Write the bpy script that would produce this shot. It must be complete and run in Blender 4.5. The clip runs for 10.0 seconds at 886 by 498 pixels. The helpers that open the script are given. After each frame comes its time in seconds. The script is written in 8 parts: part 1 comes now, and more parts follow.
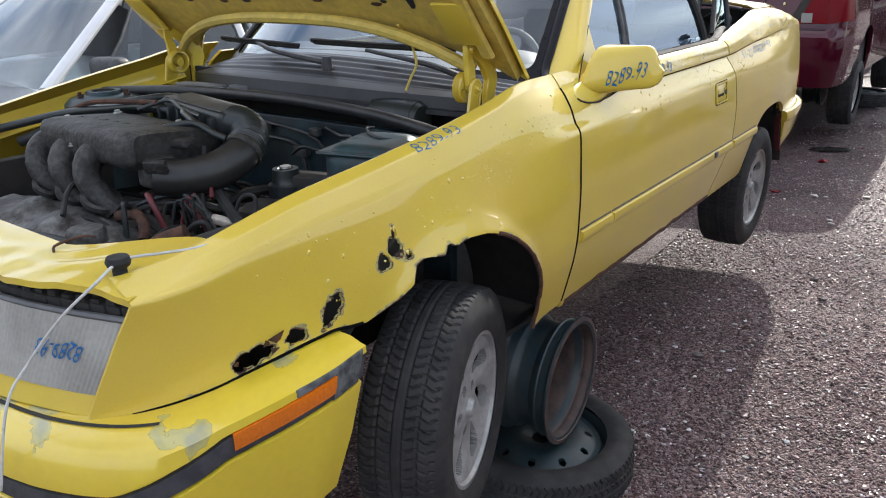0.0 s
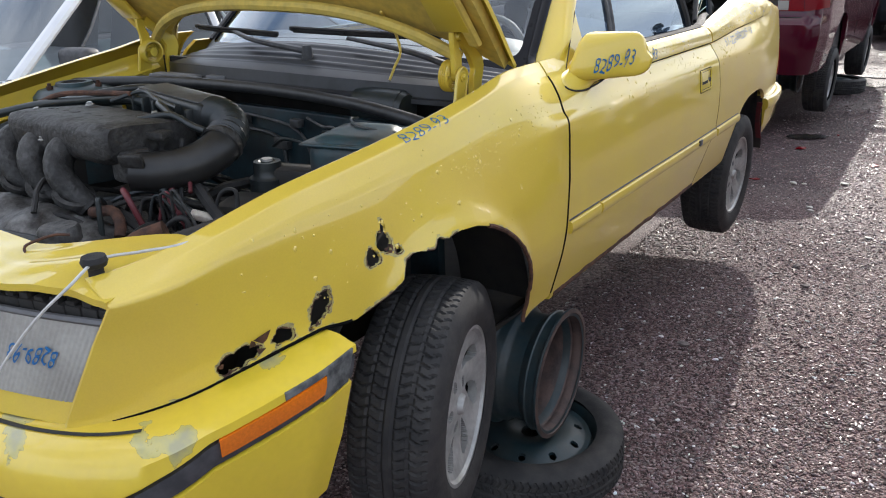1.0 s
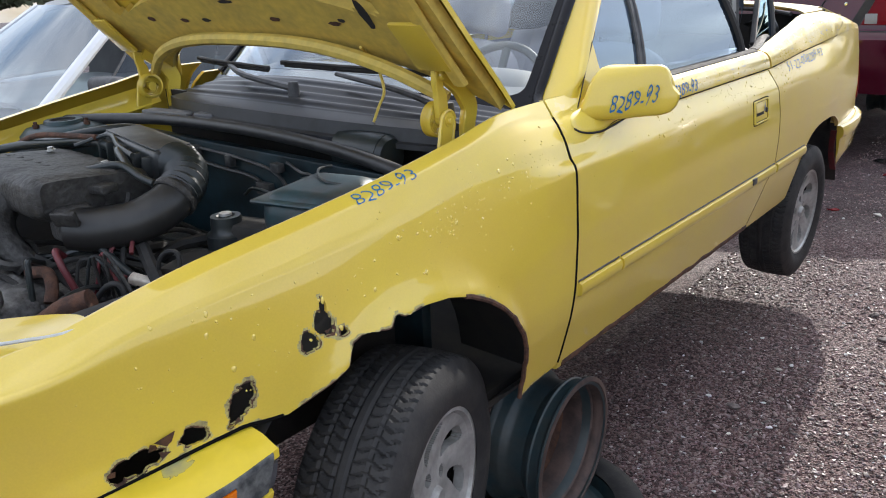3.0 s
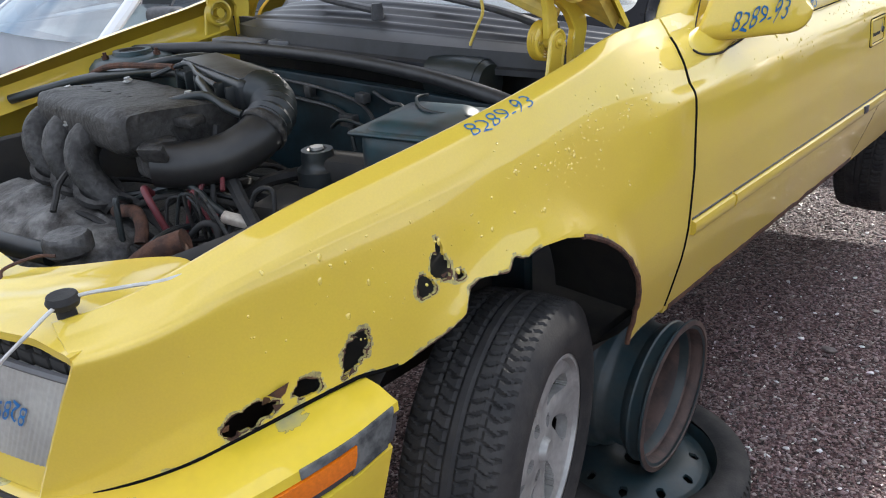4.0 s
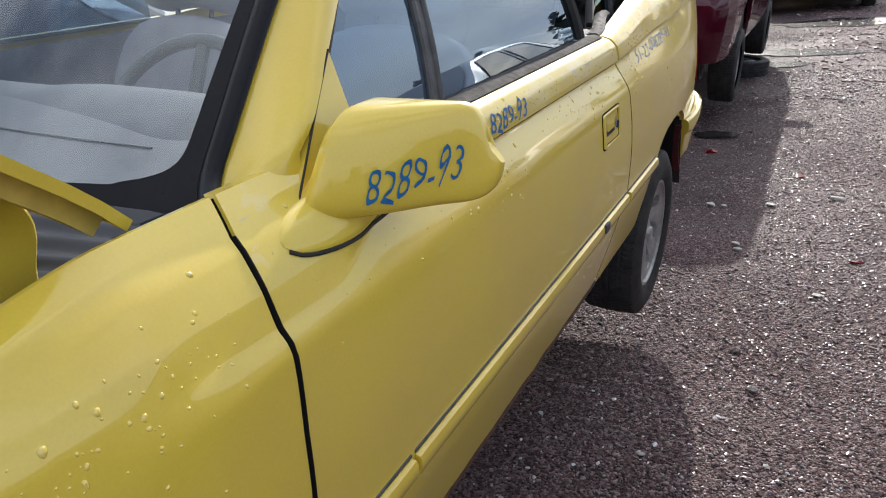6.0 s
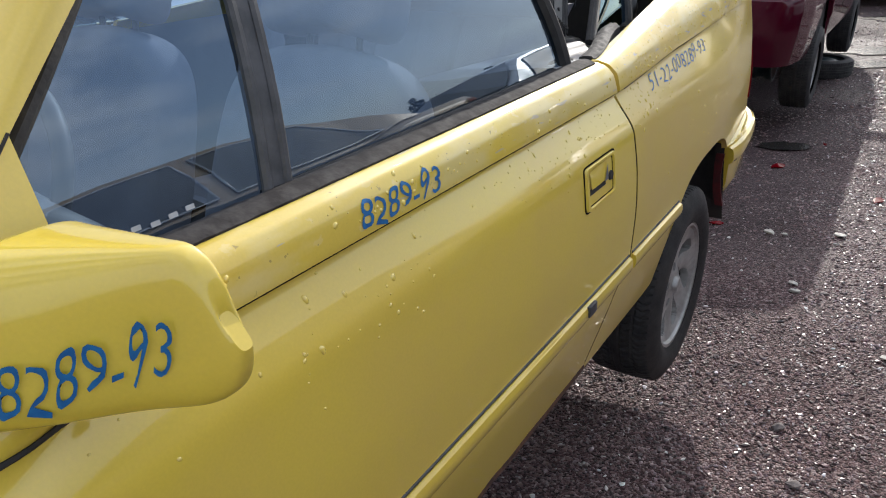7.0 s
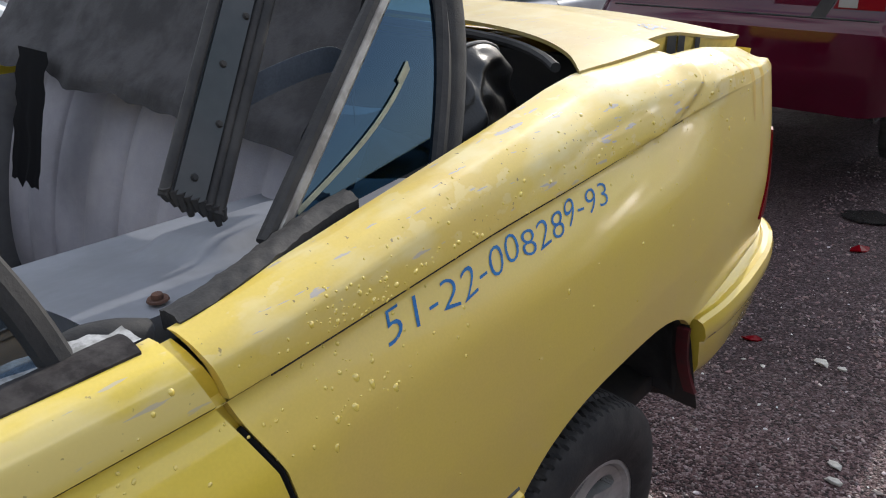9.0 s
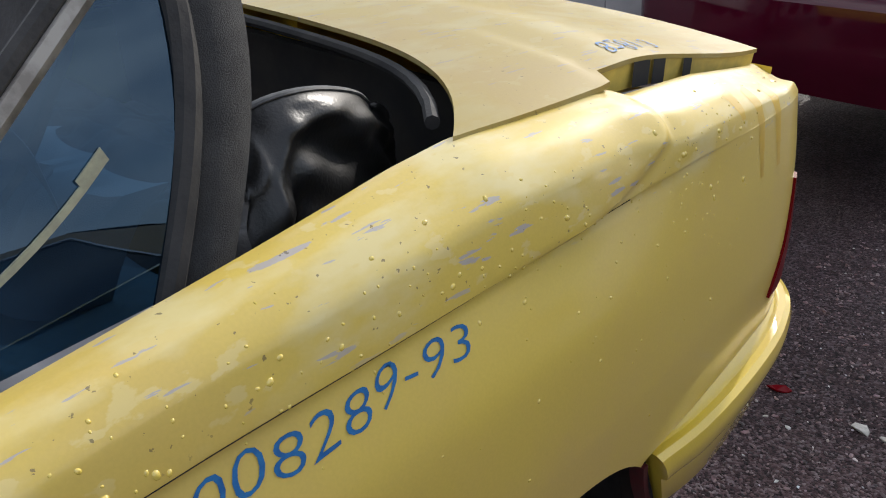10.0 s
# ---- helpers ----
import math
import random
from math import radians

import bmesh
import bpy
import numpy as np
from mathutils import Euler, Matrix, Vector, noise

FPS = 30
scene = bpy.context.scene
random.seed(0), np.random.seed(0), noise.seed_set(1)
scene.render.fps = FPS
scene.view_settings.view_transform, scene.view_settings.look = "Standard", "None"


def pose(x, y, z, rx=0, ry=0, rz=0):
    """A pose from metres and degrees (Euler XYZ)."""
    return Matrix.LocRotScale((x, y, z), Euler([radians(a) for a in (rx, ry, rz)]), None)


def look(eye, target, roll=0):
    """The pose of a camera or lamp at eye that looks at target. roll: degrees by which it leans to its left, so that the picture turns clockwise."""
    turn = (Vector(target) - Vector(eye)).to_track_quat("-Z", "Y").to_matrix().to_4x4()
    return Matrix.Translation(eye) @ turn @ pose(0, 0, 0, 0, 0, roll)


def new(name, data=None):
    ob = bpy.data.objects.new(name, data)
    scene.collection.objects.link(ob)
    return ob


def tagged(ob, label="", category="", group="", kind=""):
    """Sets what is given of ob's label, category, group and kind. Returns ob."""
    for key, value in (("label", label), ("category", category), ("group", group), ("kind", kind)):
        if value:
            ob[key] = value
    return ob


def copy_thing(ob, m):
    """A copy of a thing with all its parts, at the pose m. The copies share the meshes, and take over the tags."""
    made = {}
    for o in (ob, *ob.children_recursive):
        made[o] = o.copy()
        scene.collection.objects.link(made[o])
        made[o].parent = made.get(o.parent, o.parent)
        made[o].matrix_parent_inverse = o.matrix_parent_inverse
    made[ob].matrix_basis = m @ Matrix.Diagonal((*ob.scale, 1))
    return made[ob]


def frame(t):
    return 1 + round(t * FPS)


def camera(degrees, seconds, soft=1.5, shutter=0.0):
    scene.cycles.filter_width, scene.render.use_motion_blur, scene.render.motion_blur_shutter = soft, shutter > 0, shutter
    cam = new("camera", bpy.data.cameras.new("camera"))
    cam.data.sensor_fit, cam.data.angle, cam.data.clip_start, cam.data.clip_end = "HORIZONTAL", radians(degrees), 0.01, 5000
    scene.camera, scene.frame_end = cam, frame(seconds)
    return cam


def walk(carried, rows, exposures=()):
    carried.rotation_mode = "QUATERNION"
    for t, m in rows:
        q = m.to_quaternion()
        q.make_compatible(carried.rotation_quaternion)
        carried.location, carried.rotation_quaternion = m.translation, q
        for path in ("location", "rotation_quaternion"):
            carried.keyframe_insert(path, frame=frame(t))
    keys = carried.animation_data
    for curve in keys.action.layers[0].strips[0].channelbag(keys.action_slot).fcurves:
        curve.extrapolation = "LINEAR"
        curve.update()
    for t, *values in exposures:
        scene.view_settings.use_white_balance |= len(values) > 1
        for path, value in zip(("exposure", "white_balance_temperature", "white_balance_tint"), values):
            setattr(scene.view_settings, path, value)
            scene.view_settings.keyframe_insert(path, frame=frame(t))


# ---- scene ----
cam = camera(62.0, 10.0, soft=1.05)
PATH = [
    (0, (0.835, -1.276, 1.493), (-0.283, 0.225, 0.789), -1.0),
    (0.5, (0.805, -1.265, 1.485), (-0.277, 0.249, 0.754), -1.1),
    (1, (0.788, -1.254, 1.483), (-0.276, 0.275, 0.754), -1.1),
    (1.5, (0.794, -1.131, 1.496), (-0.262, 0.421, 0.806), -1.3),
    (2, (0.83, -0.955, 1.511), (-0.234, 0.613, 0.87), -1.4),
    (2.5, (0.821, -0.905, 1.524), (-0.283, 0.646, 0.911), -1.6),
    (3, (0.809, -0.925, 1.505), (-0.427, 0.487, 0.814), -2.3),
    (3.2, (0.799, -0.953, 1.498), (-0.513, 0.36, 0.755), -2.8),
    (4.3, (0.575, -0.891, 1.468), (-0.664, 0.413, 0.594), -3.5),
    (4.5, (0.55, -0.837, 1.477), (-0.583, 0.566, 0.614), -2.3),
    (5, (0.58, -0.604, 1.474), (-0.368, 0.959, 0.66), -0.9),
    (5.5, (0.542, -0.298, 1.467), (-0.338, 1.311, 0.667), -1.0),
    (6, (0.404, -0.016, 1.479), (-0.427, 1.616, 0.674), -1.0),
    (6.2, (0.384, 0.069, 1.481), (-0.447, 1.7, 0.674), -1.0),
    (7.3, (0.441, 0.619, 1.488), (-0.624, 2.087, 0.643), -1.5),
    (7.5, (0.416, 0.714, 1.486), (-0.693, 2.142, 0.632), -1.6),
    (8, (0.362, 0.941, 1.504), (-0.809, 2.307, 0.631), -1.6),
    (8.5, (0.418, 1.292, 1.536), (-0.789, 2.66, 0.716), -1.9),
    (9, (0.44, 1.583, 1.547), (-0.758, 2.94, 0.697), -1.2),
    (9.5, (0.337, 1.866, 1.564), (-0.856, 3.192, 0.659), -0.5),
    (10, (0.35, 2.095, 1.562), (-0.928, 3.306, 0.613), -1.0),
]
walk(cam, [(t, look(eye, target, roll)) for t, eye, target, roll in PATH], [(0, 0.33), (2.5, 0.40), (4.4, 0.56), (5, 0.44), (5.5, 0.18), (6, 0.02), (7.5, 0.02), (9, -0.04), (10, -0.20)])

from mathutils.kdtree import KDTree

# ---- world and sun ----
SUN = Vector((-0.20, 0.98, 0.53)).normalized()
world = bpy.data.worlds.new("sky")
scene.world = world
world.use_nodes = True
wn, wl = world.node_tree.nodes, world.node_tree.links
sky = wn.new("ShaderNodeTexSky")
sky.sky_type, sky.sun_disc = "NISHITA", False
sky.sun_elevation = math.asin(SUN.z)
sky.sun_rotation = math.atan2(SUN.x, SUN.y)
sky.air_density, sky.dust_density = 1.0, 2.0
wco = wn.new("ShaderNodeTexCoord")
wmap = wn.new("ShaderNodeMapping")
wmap.inputs["Scale"].default_value = (1.0, 1.0, 2.6)
wno = wn.new("ShaderNodeTexNoise")
wno.inputs["Scale"].default_value, wno.inputs["Detail"].default_value = 2.2, 7.0
wno.inputs["Roughness"].default_value = 0.55
wra = wn.new("ShaderNodeValToRGB")
wra.color_ramp.elements[0].position, wra.color_ramp.elements[1].position = 0.36, 0.60
wmx = wn.new("ShaderNodeMix")
wmx.data_type = "RGBA"
wl.new(wco.outputs["Generated"], wmap.inputs["Vector"])
wl.new(wmap.outputs["Vector"], wno.inputs["Vector"])
wl.new(wno.outputs["Fac"], wra.inputs["Fac"])
wsep = wn.new("ShaderNodeSeparateXYZ")
wl.new(wco.outputs["Generated"], wsep.inputs["Vector"])
whi = wn.new("ShaderNodeMapRange")
whi.inputs["From Min"].default_value, whi.inputs["From Max"].default_value = 0.02, 0.45
wl.new(wsep.outputs["Z"], whi.inputs["Value"])
wcl = wn.new("ShaderNodeMix")
wcl.data_type = "RGBA"
wcl.inputs[6].default_value, wcl.inputs[7].default_value = (4.2, 4.5, 5.1, 1), (6.4, 6.7, 7.4, 1)
wl.new(whi.outputs["Result"], wcl.inputs[0])
wl.new(wcl.outputs[2], wmx.inputs[7])
wl.new(wra.outputs["Color"], wmx.inputs[0])
wl.new(sky.outputs["Color"], wmx.inputs[6])
wl.new(wmx.outputs[2], wn["Background"].inputs["Color"])
wn["Background"].inputs["Strength"].default_value = 0.23
sun = new("sun", bpy.data.lights.new("sun", "SUN"))
sun.data.energy, sun.data.angle, sun.data.color = 3.4, radians(0.53), (1.0, 0.95, 0.88)
sun.matrix_world = look((0, 0, 20), Vector((0, 0, 20)) - SUN)


# ---- materials ----
def material(name, colour, rough=0.5, metal=0.0, second=None, scale=8.0, low=0.4, high=0.6, bump=0.0, bump_scale=60.0, coat=0.0, fine=0.0, detail=6.0, rvar=0.1, spec=0.5, gloss=0.035):
    m = bpy.data.materials.new(name)
    m.use_nodes = True
    n, l = m.node_tree.nodes, m.node_tree.links
    b = n["Principled BSDF"]
    b.inputs["Metallic"].default_value = metal
    b.inputs["Coat Weight"].default_value = coat
    b.inputs["Coat Roughness"].default_value = gloss
    b.inputs["Coat IOR"].default_value = 1.6
    co = n.new("ShaderNodeTexCoord")
    no = n.new("ShaderNodeTexNoise")
    no.inputs["Scale"].default_value, no.inputs["Detail"].default_value, no.inputs["Roughness"].default_value = scale, detail, 0.62
    l.new(co.outputs["Object"], no.inputs["Vector"])
    ramp = n.new("ShaderNodeValToRGB")
    ramp.color_ramp.elements[0].position, ramp.color_ramp.elements[1].position = low, high
    second = second or tuple(c * 0.82 for c in colour)
    ramp.color_ramp.elements[0].color, ramp.color_ramp.elements[1].color = (*second, 1), (*colour, 1)
    l.new(no.outputs["Fac"], ramp.inputs["Fac"])
    out = ramp.outputs["Color"]
    fn = n.new("ShaderNodeTexNoise")
    fn.inputs["Scale"].default_value, fn.inputs["Detail"].default_value = bump_scale, 5.0
    l.new(co.outputs["Object"], fn.inputs["Vector"])
    if fine:
        mx = n.new("ShaderNodeMix")
        mx.data_type, mx.blend_type = "RGBA", "MULTIPLY"
        r2 = n.new("ShaderNodeValToRGB")
        r2.color_ramp.elements[0].position, r2.color_ramp.elements[1].position = 0.3, 0.7
        r2.color_ramp.elements[0].color = (1 - fine, 1 - fine, 1 - fine, 1)
        l.new(fn.outputs["Fac"], r2.inputs["Fac"])
        mx.inputs[0].default_value = 1.0
        l.new(out, mx.inputs[6])
        l.new(r2.outputs["Color"], mx.inputs[7])
        out = mx.outputs[2]
    l.new(out, b.inputs["Base Color"])
    rr = n.new("ShaderNodeMapRange")
    rr.inputs["To Min"].default_value, rr.inputs["To Max"].default_value = max(rough - rvar, 0.02), min(rough + rvar, 1)
    l.new(no.outputs["Fac"], rr.inputs["Value"])
    l.new(rr.outputs["Result"], b.inputs["Roughness"])
    if bump:
        bp = n.new("ShaderNodeBump")
        bp.inputs["Strength"].default_value, bp.inputs["Distance"].default_value = bump, 0.004
        l.new(fn.outputs["Fac"], bp.inputs["Height"])
        l.new(bp.outputs["Normal"], b.inputs["Normal"])
    b.inputs["Specular IOR Level"].default_value = spec
    return m


def glass_material(name, tint, alpha, sheen=(0.9, 0.95, 1.0)):
    """Thin car glass: a tinted see-through layer under a mirror-like surface."""
    m = bpy.data.materials.new(name)
    m.use_nodes = True
    n, l = m.node_tree.nodes, m.node_tree.links
    n.remove(n["Principled BSDF"])
    tr, gl, mx, lw = n.new("ShaderNodeBsdfTransparent"), n.new("ShaderNodeBsdfGlossy"), n.new("ShaderNodeMixShader"), n.new("ShaderNodeLayerWeight")
    tr.inputs["Color"].default_value = (*tint, 1)
    gl.inputs["Color"].default_value = (*sheen, 1)
    gl.inputs["Roughness"].default_value = 0.01
    pw, ma = n.new("ShaderNodeMath"), n.new("ShaderNodeMath")
    pw.operation, ma.operation = "POWER", "MULTIPLY_ADD"
    pw.inputs[1].default_value, ma.inputs[1].default_value, ma.inputs[2].default_value = 4.0, 0.9 - alpha, alpha
    l.new(lw.outputs["Facing"], pw.inputs[0])
    l.new(pw.outputs["Value"], ma.inputs[0])
    l.new(ma.outputs["Value"], mx.inputs["Fac"])
    l.new(tr.outputs["BSDF"], mx.inputs[1])
    l.new(gl.outputs["BSDF"], mx.inputs[2])
    l.new(mx.outputs["Shader"], n["Material Output"].inputs["Surface"])
    return m


YELLOW = material("yellow_paint", (0.70, 0.52, 0.056), 0.45, second=(0.67, 0.48, 0.064), scale=2.5, coat=1.0, bump=0.012, bump_scale=300, fine=0.05, spec=0.25)


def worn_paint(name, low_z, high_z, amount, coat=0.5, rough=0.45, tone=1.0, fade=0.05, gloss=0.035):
    """The same yellow, scaled by tone, with bleached patches and fine grey scratches on its upper faces."""
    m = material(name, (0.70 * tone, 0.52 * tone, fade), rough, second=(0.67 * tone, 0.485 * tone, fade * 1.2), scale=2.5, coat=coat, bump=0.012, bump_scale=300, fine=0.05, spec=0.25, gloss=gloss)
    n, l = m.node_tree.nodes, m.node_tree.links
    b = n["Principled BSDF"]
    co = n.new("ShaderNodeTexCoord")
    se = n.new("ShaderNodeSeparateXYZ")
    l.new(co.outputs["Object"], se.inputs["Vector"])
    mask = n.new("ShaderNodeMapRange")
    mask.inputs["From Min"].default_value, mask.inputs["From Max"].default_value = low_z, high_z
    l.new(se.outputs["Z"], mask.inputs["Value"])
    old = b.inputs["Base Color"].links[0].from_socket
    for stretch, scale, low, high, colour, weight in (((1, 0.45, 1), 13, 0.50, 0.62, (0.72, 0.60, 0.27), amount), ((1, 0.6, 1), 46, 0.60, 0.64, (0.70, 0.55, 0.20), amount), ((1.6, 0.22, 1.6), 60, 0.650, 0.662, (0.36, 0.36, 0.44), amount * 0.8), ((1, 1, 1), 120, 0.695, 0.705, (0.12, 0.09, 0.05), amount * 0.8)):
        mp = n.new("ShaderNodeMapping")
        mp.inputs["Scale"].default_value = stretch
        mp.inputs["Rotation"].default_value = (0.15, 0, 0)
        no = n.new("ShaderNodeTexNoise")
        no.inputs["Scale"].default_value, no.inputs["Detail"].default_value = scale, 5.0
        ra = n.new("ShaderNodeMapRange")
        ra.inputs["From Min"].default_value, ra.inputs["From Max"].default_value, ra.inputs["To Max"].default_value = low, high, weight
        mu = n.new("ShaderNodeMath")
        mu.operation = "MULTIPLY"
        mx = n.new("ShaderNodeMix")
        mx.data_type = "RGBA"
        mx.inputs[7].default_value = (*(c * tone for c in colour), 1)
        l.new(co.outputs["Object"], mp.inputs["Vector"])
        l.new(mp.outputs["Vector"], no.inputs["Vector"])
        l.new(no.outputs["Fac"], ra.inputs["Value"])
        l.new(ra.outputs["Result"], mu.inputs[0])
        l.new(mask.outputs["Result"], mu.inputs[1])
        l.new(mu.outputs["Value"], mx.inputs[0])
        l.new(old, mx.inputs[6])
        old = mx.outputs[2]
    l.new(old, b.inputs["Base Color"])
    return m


def peeling_paint():
    """Bumper paint that has come off in sharp-edged patches."""
    m = material("peeling_yellow", (0.735, 0.545, 0.036), 0.42, second=(0.70, 0.50, 0.042), scale=2.5, coat=0.8, fine=0.05)
    n, l = m.node_tree.nodes, m.node_tree.links
    b = n["Principled BSDF"]
    co = n.new("ShaderNodeTexCoord")
    se = n.new("ShaderNodeSeparateXYZ")
    l.new(co.outputs["Object"], se.inputs["Vector"])
    mask = n.new("ShaderNodeMapRange")
    mask.inputs["From Min"].default_value, mask.inputs["From Max"].default_value = 0.755, 0.765
    l.new(se.outputs["Z"], mask.inputs["Value"])
    no = n.new("ShaderNodeTexNoise")
    no.inputs["Scale"].default_value, no.inputs["Detail"].default_value = 7.0, 6.0
    l.new(co.outputs["Object"], no.inputs["Vector"])
    ra = n.new("ShaderNodeValToRGB")
    ra.color_ramp.interpolation = "CONSTANT"
    ra.color_ramp.elements[0].color = (0, 0, 0, 1)
    ra.color_ramp.elements[1].position, ra.color_ramp.elements[1].color = 0.60, (1, 1, 1, 1)
    tone = n.new("ShaderNodeValToRGB")
    tone.color_ramp.elements[0].position, tone.color_ramp.elements[0].color = 0.60, (0.10, 0.10, 0.05, 1)
    tone.color_ramp.elements[1].position, tone.color_ramp.elements[1].color = 0.66, (0.34, 0.32, 0.17, 1)
    e = tone.color_ramp.elements.new(0.606)
    e.color = (0.50, 0.43, 0.12, 1)
    mu, mx = n.new("ShaderNodeMath"), n.new("ShaderNodeMix")
    mu.operation, mx.data_type = "MULTIPLY", "RGBA"
    l.new(no.outputs["Fac"], ra.inputs["Fac"])
    l.new(no.outputs["Fac"], tone.inputs["Fac"])
    l.new(ra.outputs["Color"], mu.inputs[0])
    l.new(mask.outputs["Result"], mu.inputs[1])
    l.new(mu.outputs["Value"], mx.inputs[0])
    l.new(b.inputs["Base Color"].links[0].from_socket, mx.inputs[6])
    l.new(tone.outputs["Color"], mx.inputs[7])
    l.new(mx.outputs[2], b.inputs["Base Color"])
    return m


BUMPER_PAINT = peeling_paint()
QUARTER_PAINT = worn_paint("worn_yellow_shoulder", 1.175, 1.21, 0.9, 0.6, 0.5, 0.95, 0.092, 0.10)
# The lid's yellow is dimmed by tone to hold down its sunlit brightness.
LID_PAINT = worn_paint("worn_dimmed_lid", 1.0, 1.1, 0.6, 0.25, 0.6, 0.54, 0.068, 0.15)
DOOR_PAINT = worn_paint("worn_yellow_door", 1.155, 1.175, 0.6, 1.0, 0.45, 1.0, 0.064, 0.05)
UNDERHOOD = material("yellow_underhood", (0.74, 0.55, 0.11), 0.6, second=(0.62, 0.46, 0.11), scale=5, fine=0.2, bump_scale=40)
BLACK_TRIM = material("black_trim", (0.035, 0.036, 0.04), 0.55, second=(0.06, 0.06, 0.065), scale=30, bump=0.1)
RUBBER = material("rubber", (0.014, 0.014, 0.015), 0.75, second=(0.030, 0.028, 0.027), scale=14, bump=0.2, bump_scale=180)
DARK = material("dark_underbody", (0.018, 0.018, 0.019), 0.85, second=(0.03, 0.027, 0.024), scale=9)
RUST = material("rust", (0.11, 0.05, 0.03), 0.9, second=(0.05, 0.025, 0.018), scale=40, bump=0.6, bump_scale=120)
ALLOY = material("alloy", (0.46, 0.455, 0.44), 0.42, 0.35, second=(0.33, 0.325, 0.31), scale=16, fine=0.15)
STEEL = material("painted_steel_rim", (0.016, 0.036, 0.044), 0.45, second=(0.035, 0.045, 0.045), scale=12, fine=0.2)
GREY_PLASTIC = material("grey_plastic", (0.15, 0.15, 0.155), 0.6, second=(0.115, 0.115, 0.12), scale=10, fine=0.1)
GREY_CLOTH = material("grey_cloth", (0.38, 0.365, 0.39), 0.95, second=(0.30, 0.29, 0.315), scale=6, bump=0.3, bump_scale=500, fine=0.1)
GLASS = glass_material("tinted_glass", (0.24, 0.34, 0.46), 0.15, (0.74, 0.87, 1.0))
REAR_GLASS = glass_material("dark_blue_glass", (0.035, 0.10, 0.18), 0.09, (0.50, 0.75, 1.0))
WIND_GLASS = glass_material("windscreen_glass", (0.72, 0.78, 0.80), 0.085)
RED_PAINT = material("maroon_paint", (0.056, 0.0013, 0.011), 0.5, second=(0.047, 0.0011, 0.009), scale=3, spec=0.03, coat=0.7, gloss=0.04)
WHITE_PAINT = material("silver_white_paint", (0.62, 0.63, 0.65), 0.35, second=(0.55, 0.56, 0.58), scale=3, coat=0.6)
OLIVE_PAINT = material("olive_gold_paint", (0.30, 0.20, 0.11), 0.4, 0.1, second=(0.26, 0.175, 0.095), scale=3, coat=0.8)
BLACK_PAINT = material("black_paint", (0.010, 0.0105, 0.013), 0.5, coat=0.06, scale=3, spec=0.05)
RED_LENS = material("red_lens", (0.14, 0.0012, 0.005), 0.35, coat=0.12, scale=4, spec=0.04, gloss=0.10)
AMBER = material("amber_lens", (0.85, 0.20, 0.008), 0.25, coat=0.6, scale=4, fine=0.2, bump_scale=200)
LAMP_LENS = material("clouded_lamp_lens", (0.42, 0.41, 0.37), 0.35, second=(0.31, 0.30, 0.27), scale=5, coat=0.3, fine=0.15, bump_scale=120)
CHROME = material("chrome", (0.6, 0.6, 0.6), 0.2, 1.0, scale=6)
INK = material("blue_marker", (0.002, 0.095, 0.29), 0.5, scale=90, second=(0.006, 0.14, 0.36))
ROPE = material("white_cord", (0.6, 0.6, 0.58), 0.8, scale=50)


# ---- mesh helpers ----
def part(name, bm, mat, parent=None, label="", smooth=True, shadow=True):
    me = bpy.data.meshes.new(name)
    bm.to_mesh(me)
    bm.free()
    me.materials.append(mat)
    if smooth:
        me.polygons.foreach_set("use_smooth", [True] * len(me.polygons))
        me.set_sharp_from_angle(angle=radians(38))
    ob = new(name, me)
    ob.parent = parent
    if label:
        tagged(ob, label)
    ob.visible_shadow = shadow
    return ob


def thing(name, label, category, group="", base=(0, 0, 0)):
    ob = new(name)
    ob.location = base
    return tagged(ob, label, category, group)


def grid(fn, nu, nv, bm=None, closed_u=False, closed_v=False):
    bm = bm or bmesh.new()
    rows = [[bm.verts.new(fn(i / nu, j / nv)) for j in range(nv + (not closed_v))] for i in range(nu + (not closed_u))]
    for i in range(nu):
        for j in range(nv):
            a, b = rows[i], rows[(i + 1) % len(rows)]
            q = [a[j], b[j], b[(j + 1) % len(b)], a[(j + 1) % len(a)]]
            try:
                bm.faces.new(q)
            except ValueError:
                pass
    return bm


def box(bm, m, size, bevel=0.0, seg=2):
    """A box of that size at the pose m, with rounded edges."""
    r = bmesh.ops.create_cube(bm, size=1.0, matrix=m @ Matrix.Diagonal((*size, 1)))
    if bevel:
        es = {e for v in r["verts"] for e in v.link_edges}
        bmesh.ops.bevel(bm, geom=list(es), offset=bevel, segments=seg, affect="EDGES", profile=0.5)
    return bm


def spline(points, steps):
    """A smooth line through the points (Catmull-Rom)."""
    p = [Vector(q) for q in points]
    p = [2 * p[0] - p[1]] + p + [2 * p[-1] - p[-2]]
    out = []
    for i in range(1, len(p) - 2):
        for k in range(steps):
            t = k / steps
            a, b, c, d = p[i - 1 : i + 3]
            out.append(0.5 * ((2 * b) + (c - a) * t + (2 * a - 5 * b + 4 * c - d) * t * t + (3 * b - a - 3 * c + d) * t ** 3))
    return out + [p[-2]]


